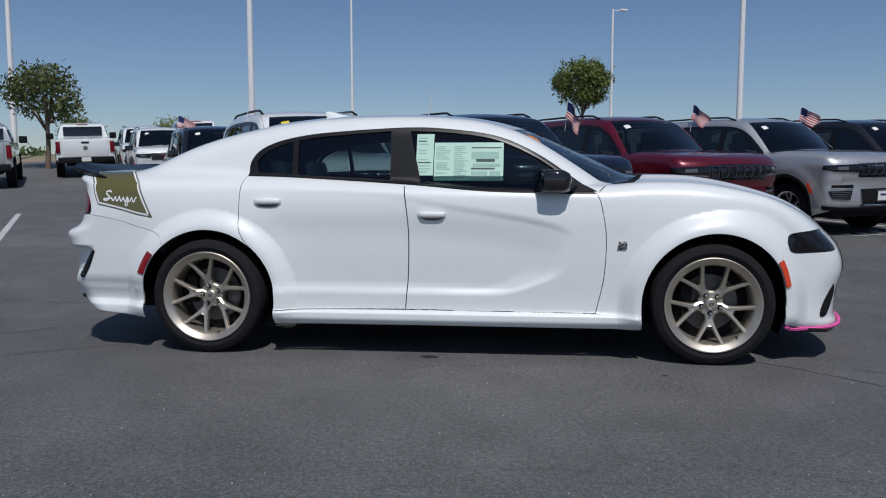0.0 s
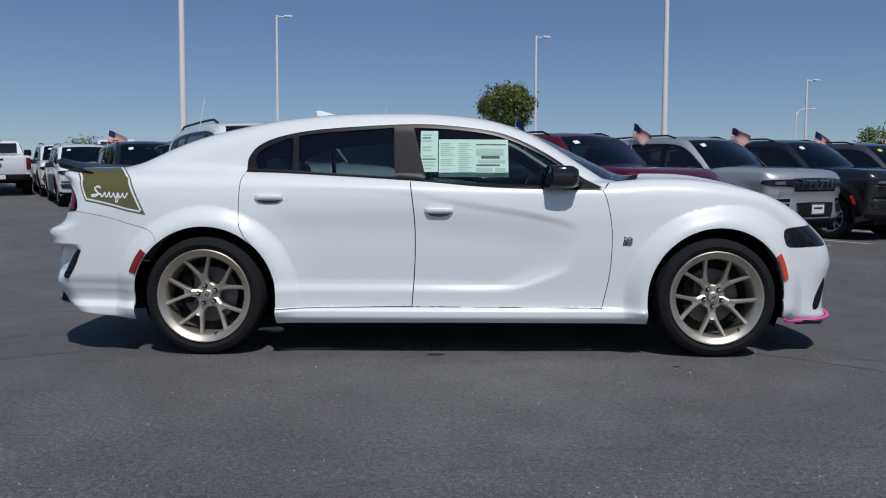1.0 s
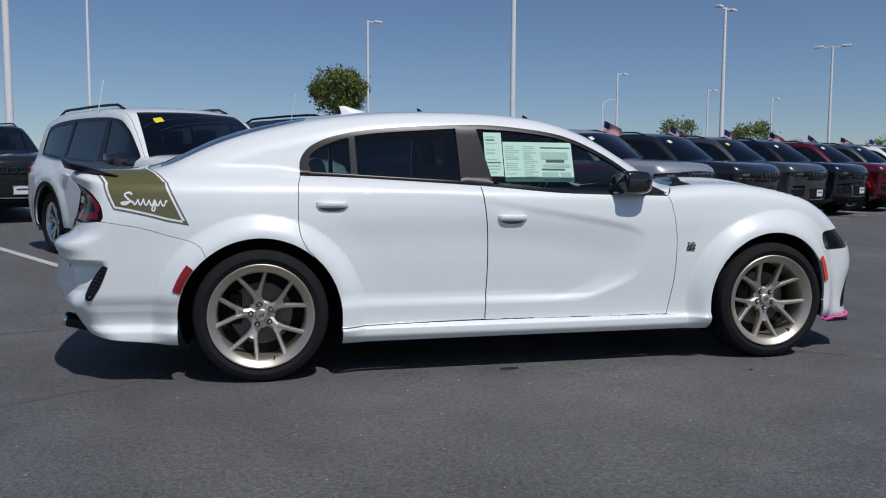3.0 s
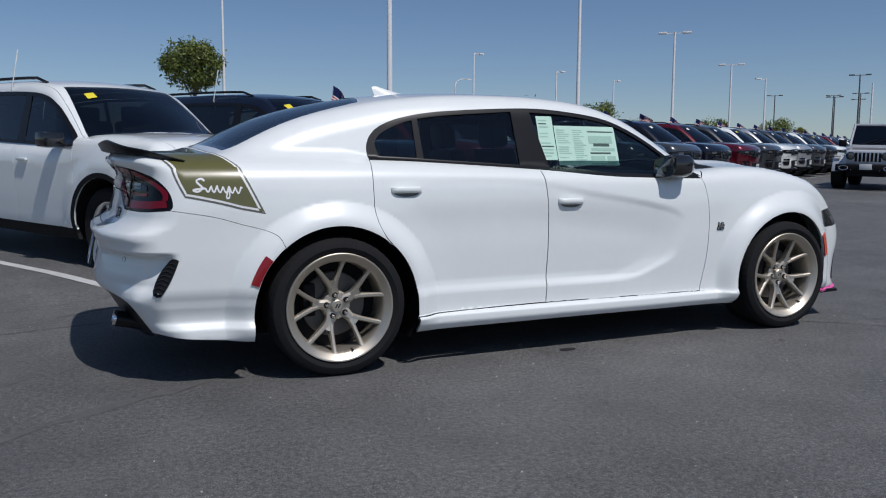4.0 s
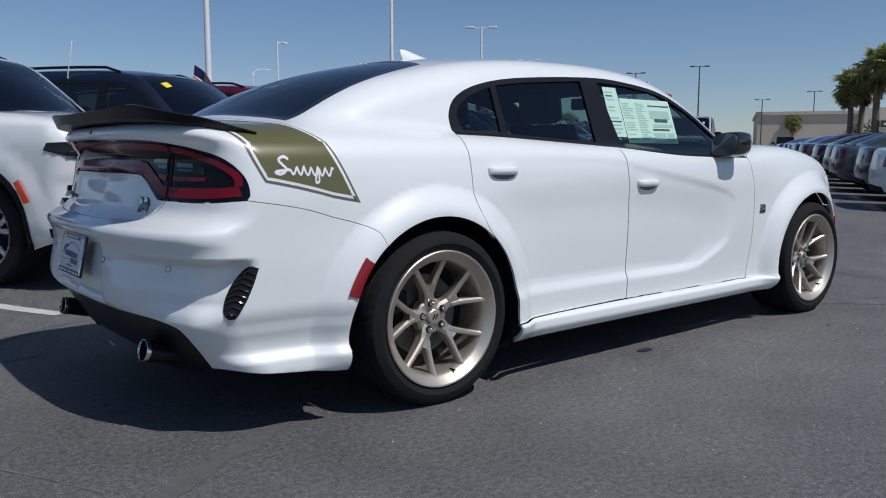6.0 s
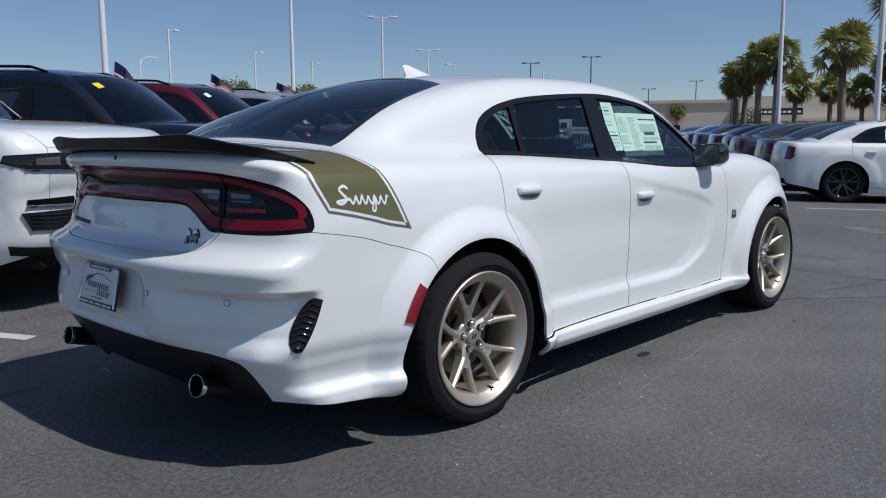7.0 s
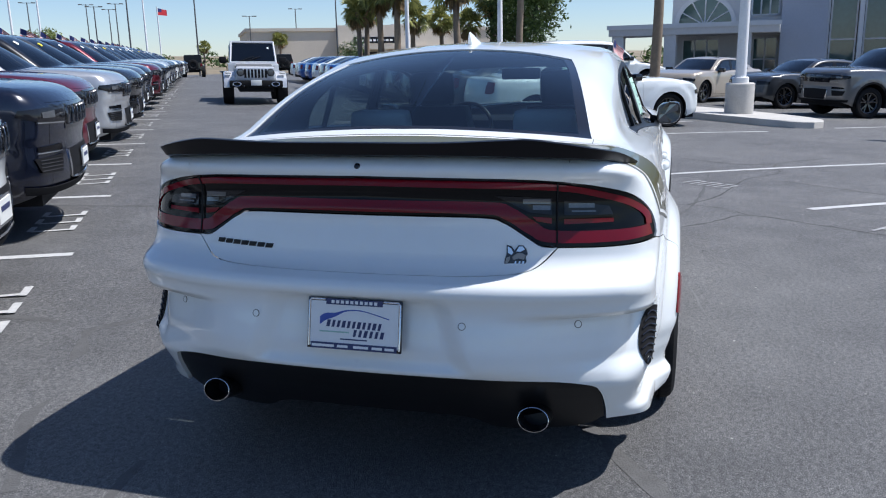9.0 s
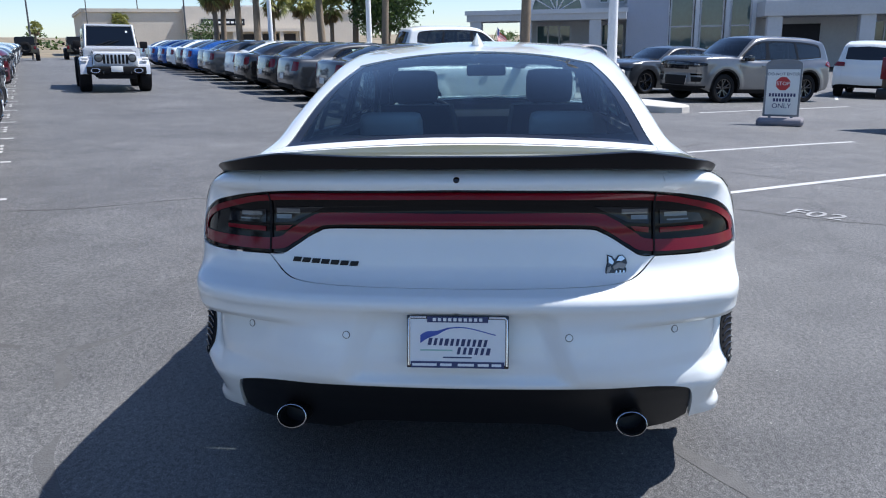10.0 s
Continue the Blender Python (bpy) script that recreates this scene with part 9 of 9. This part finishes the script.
# canopy on the left with columns
cp = blk("canopy", -10.9, -0.3, -4.5, 0, 3.35, 4.0, GREY_WALL, bev=0.04)
blk("fascia", -11.0, -0.2, -4.6, -4.5, 3.78, 4.06, FRAME_WHITE, cp)
for x in (-10.3, -6.9, -2.3):
    blk("column", x - 0.38, x + 0.38, -4.4, -3.6, 0, 3.35, GREY_WALL, bev=0.03)
# arched window
n = 18
for r0, r1, mt, y, nm in ((1.75, 2.05, FRAME_WHITE, -0.10, "arch_frame"), (0.0, 1.75, TEAL_GLASS, -0.04, "arch_glass")):
    vs, fs = [], []
    for i in range(n + 1):
        a = math.pi * i / n
        vs += [(-5.2 + r0 * math.cos(a), y, 4.05 + r0 * math.sin(a)), (-5.2 + r1 * math.cos(a), y, 4.05 + r1 * math.sin(a)), (-5.2 + r0 * math.cos(a), 0.1, 4.05 + r0 * math.sin(a)), (-5.2 + r1 * math.cos(a), 0.1, 4.05 + r1 * math.sin(a))]
    for i in range(n):
        q, w = 4 * i, 4 * i + 4
        fs += [(q, q + 1, w + 1, w), (q + 1, q + 3, w + 3, w + 1)]
    raw(nm, vs, fs, mt, shop)
for i in range(1, 6):
    a = math.pi * i / 6
    tube("glazing_bar", [(-5.2, -0.08, 4.05), (-5.2 + 1.75 * math.cos(a), -0.08, 4.05 + 1.75 * math.sin(a))], 0.05, FRAME_WHITE, shop, n=5)


def glazed(x0, x1, z0, z1, y, nx, nz, mt=None):
    g = blk("window", x0, x1, y, y + 0.05, z0, z1, mt or TEAL_GLASS, lab="teal tinted showroom window")
    for i in range(nx + 1):
        x = x0 + (x1 - x0) * i / nx
        blk("mullion", x - 0.05, x + 0.05, y - 0.06, y + 0.02, z0, z1, FRAME_WHITE, g)
    for j in range(nz + 1):
        z = z0 + (z1 - z0) * j / nz
        blk("transom", x0, x1, y - 0.05, y + 0.02, z - 0.045, z + 0.045, FRAME_WHITE, g)


glazed(-6.6, -4.2, 0.3, 3.1, -0.06, 3, 2)
glazed(-2.0, -0.5, 0.3, 3.1, -0.06, 2, 2)
glazed(-2.2, -0.5, 4.6, 6.2, -0.06, 3, 1)
glazed(2.7, 4.2, 0.2, 8.2, 0.5, 1, 3)
glazed(4.7, 6.2, 0.2, 8.2, 0.5, 1, 3)
glazed(6.7, 8.0, 0.2, 8.2, 0.5, 1, 3)
for x in (2.45, 4.45, 6.45, 8.15):
    blk("pier", x - 0.14, x + 0.14, 0.0, 0.6, 0, 9, FRAME_WHITE)
c2 = blk("canopy", 8.3, 26, -3.5, 1.0, 3.35, 4.3, GREY_WALL, bev=0.04)
for x in (9.0, 14.5, 20.0):
    blk("column", x - 0.45, x + 0.45, -3.3, -2.5, 0, 3.35, GREY_WALL, bev=0.03)
blk("door", 10.2, 12.6, 0.9, 1.02, 0, 2.9, SHADE_FILL, lab="entrance painted near-black for the shade inside")
glazed(15.3, 19.2, 0.3, 3.0, 0.9, 3, 2)
glazed(20.6, 24.0, 0.3, 3.0, 0.9, 3, 2)

store = thing("store", "long low tan store with a dark shopfront", "building", wall_frame(15.5, 112) @ pose(0, 0, 0, 0, 0, 15.9))


def sb(nm, x0, x1, y0, y1, z0, z1, mt, lab=""):
    return blk(nm, x0, x1, y0, y1, z0, z1, mt, store, 0.0, lab)


sb("wall", -24.5, 10.5, 0, 20, 0, 5.6, TAN_WALL)
sb("parapet", -24.7, 10.7, -0.2, 20, 5.35, 5.75, TAN_WALL)
sb("wall", -13, 2, -1.2, 0, 0, 6.0, TAN_WALL)
sb("shopfront", -12.2, -8.0, -1.35, -1.1, 0, 2.6, SHADE_FILL, "shopfront painted near-black for the shade inside")
sb("shopfront", -6.5, 1.0, -1.35, -1.1, 0, 2.6, SHADE_FILL, "shopfront painted near-black for the shade inside")
for x in (-12.6, -9.6, -7.2, -4.0, -1.2, 1.4):
    sb("column", x - 0.25, x + 0.25, -2.6, -2.2, 0, 2.9, TAN_WALL)
sb("awning", -13, 2, -2.7, -1.2, 2.9, 3.3, TAN_WALL)
sb("sign_board", -11, -5.6, -1.34, -1.2, 3.7, 4.5, BLACK_GLOSS, "black sign board")
for i in range(9):
    sb("sign_bar", -10.7 + 0.56 * i, -10.32 + 0.56 * i, -1.38, -1.34, 3.95, 4.2, SUN_WHITE)
for i in range(3):
    sb("roof_unit", -4 + 9 * i, -2 + 9 * i, 6, 8, 5.6, 6.5, GREY_WALL, "grey roof unit")
far_shop = thing("far_store", "distant low building with a tan roof", "building", wall_frame(51, 120))
blk("wall", -12, 12, 0, 10, 0, 3.2, TAN_WALL, far_shop)
loft("roof", [[(-12.5, -0.5, 3.2), (12.5, -0.5, 3.2), (12.5, 10.5, 3.2), (-12.5, 10.5, 3.2)], [(-10, 4, 4.8), (10, 4, 4.8), (10, 6, 4.8), (-10, 6, 4.8)]], mat("clay_roof", (0.36, 0.20, 0.12), rough=0.85, vary=0.15, scale=1), far_shop, "clay tile roof", smooth=10)
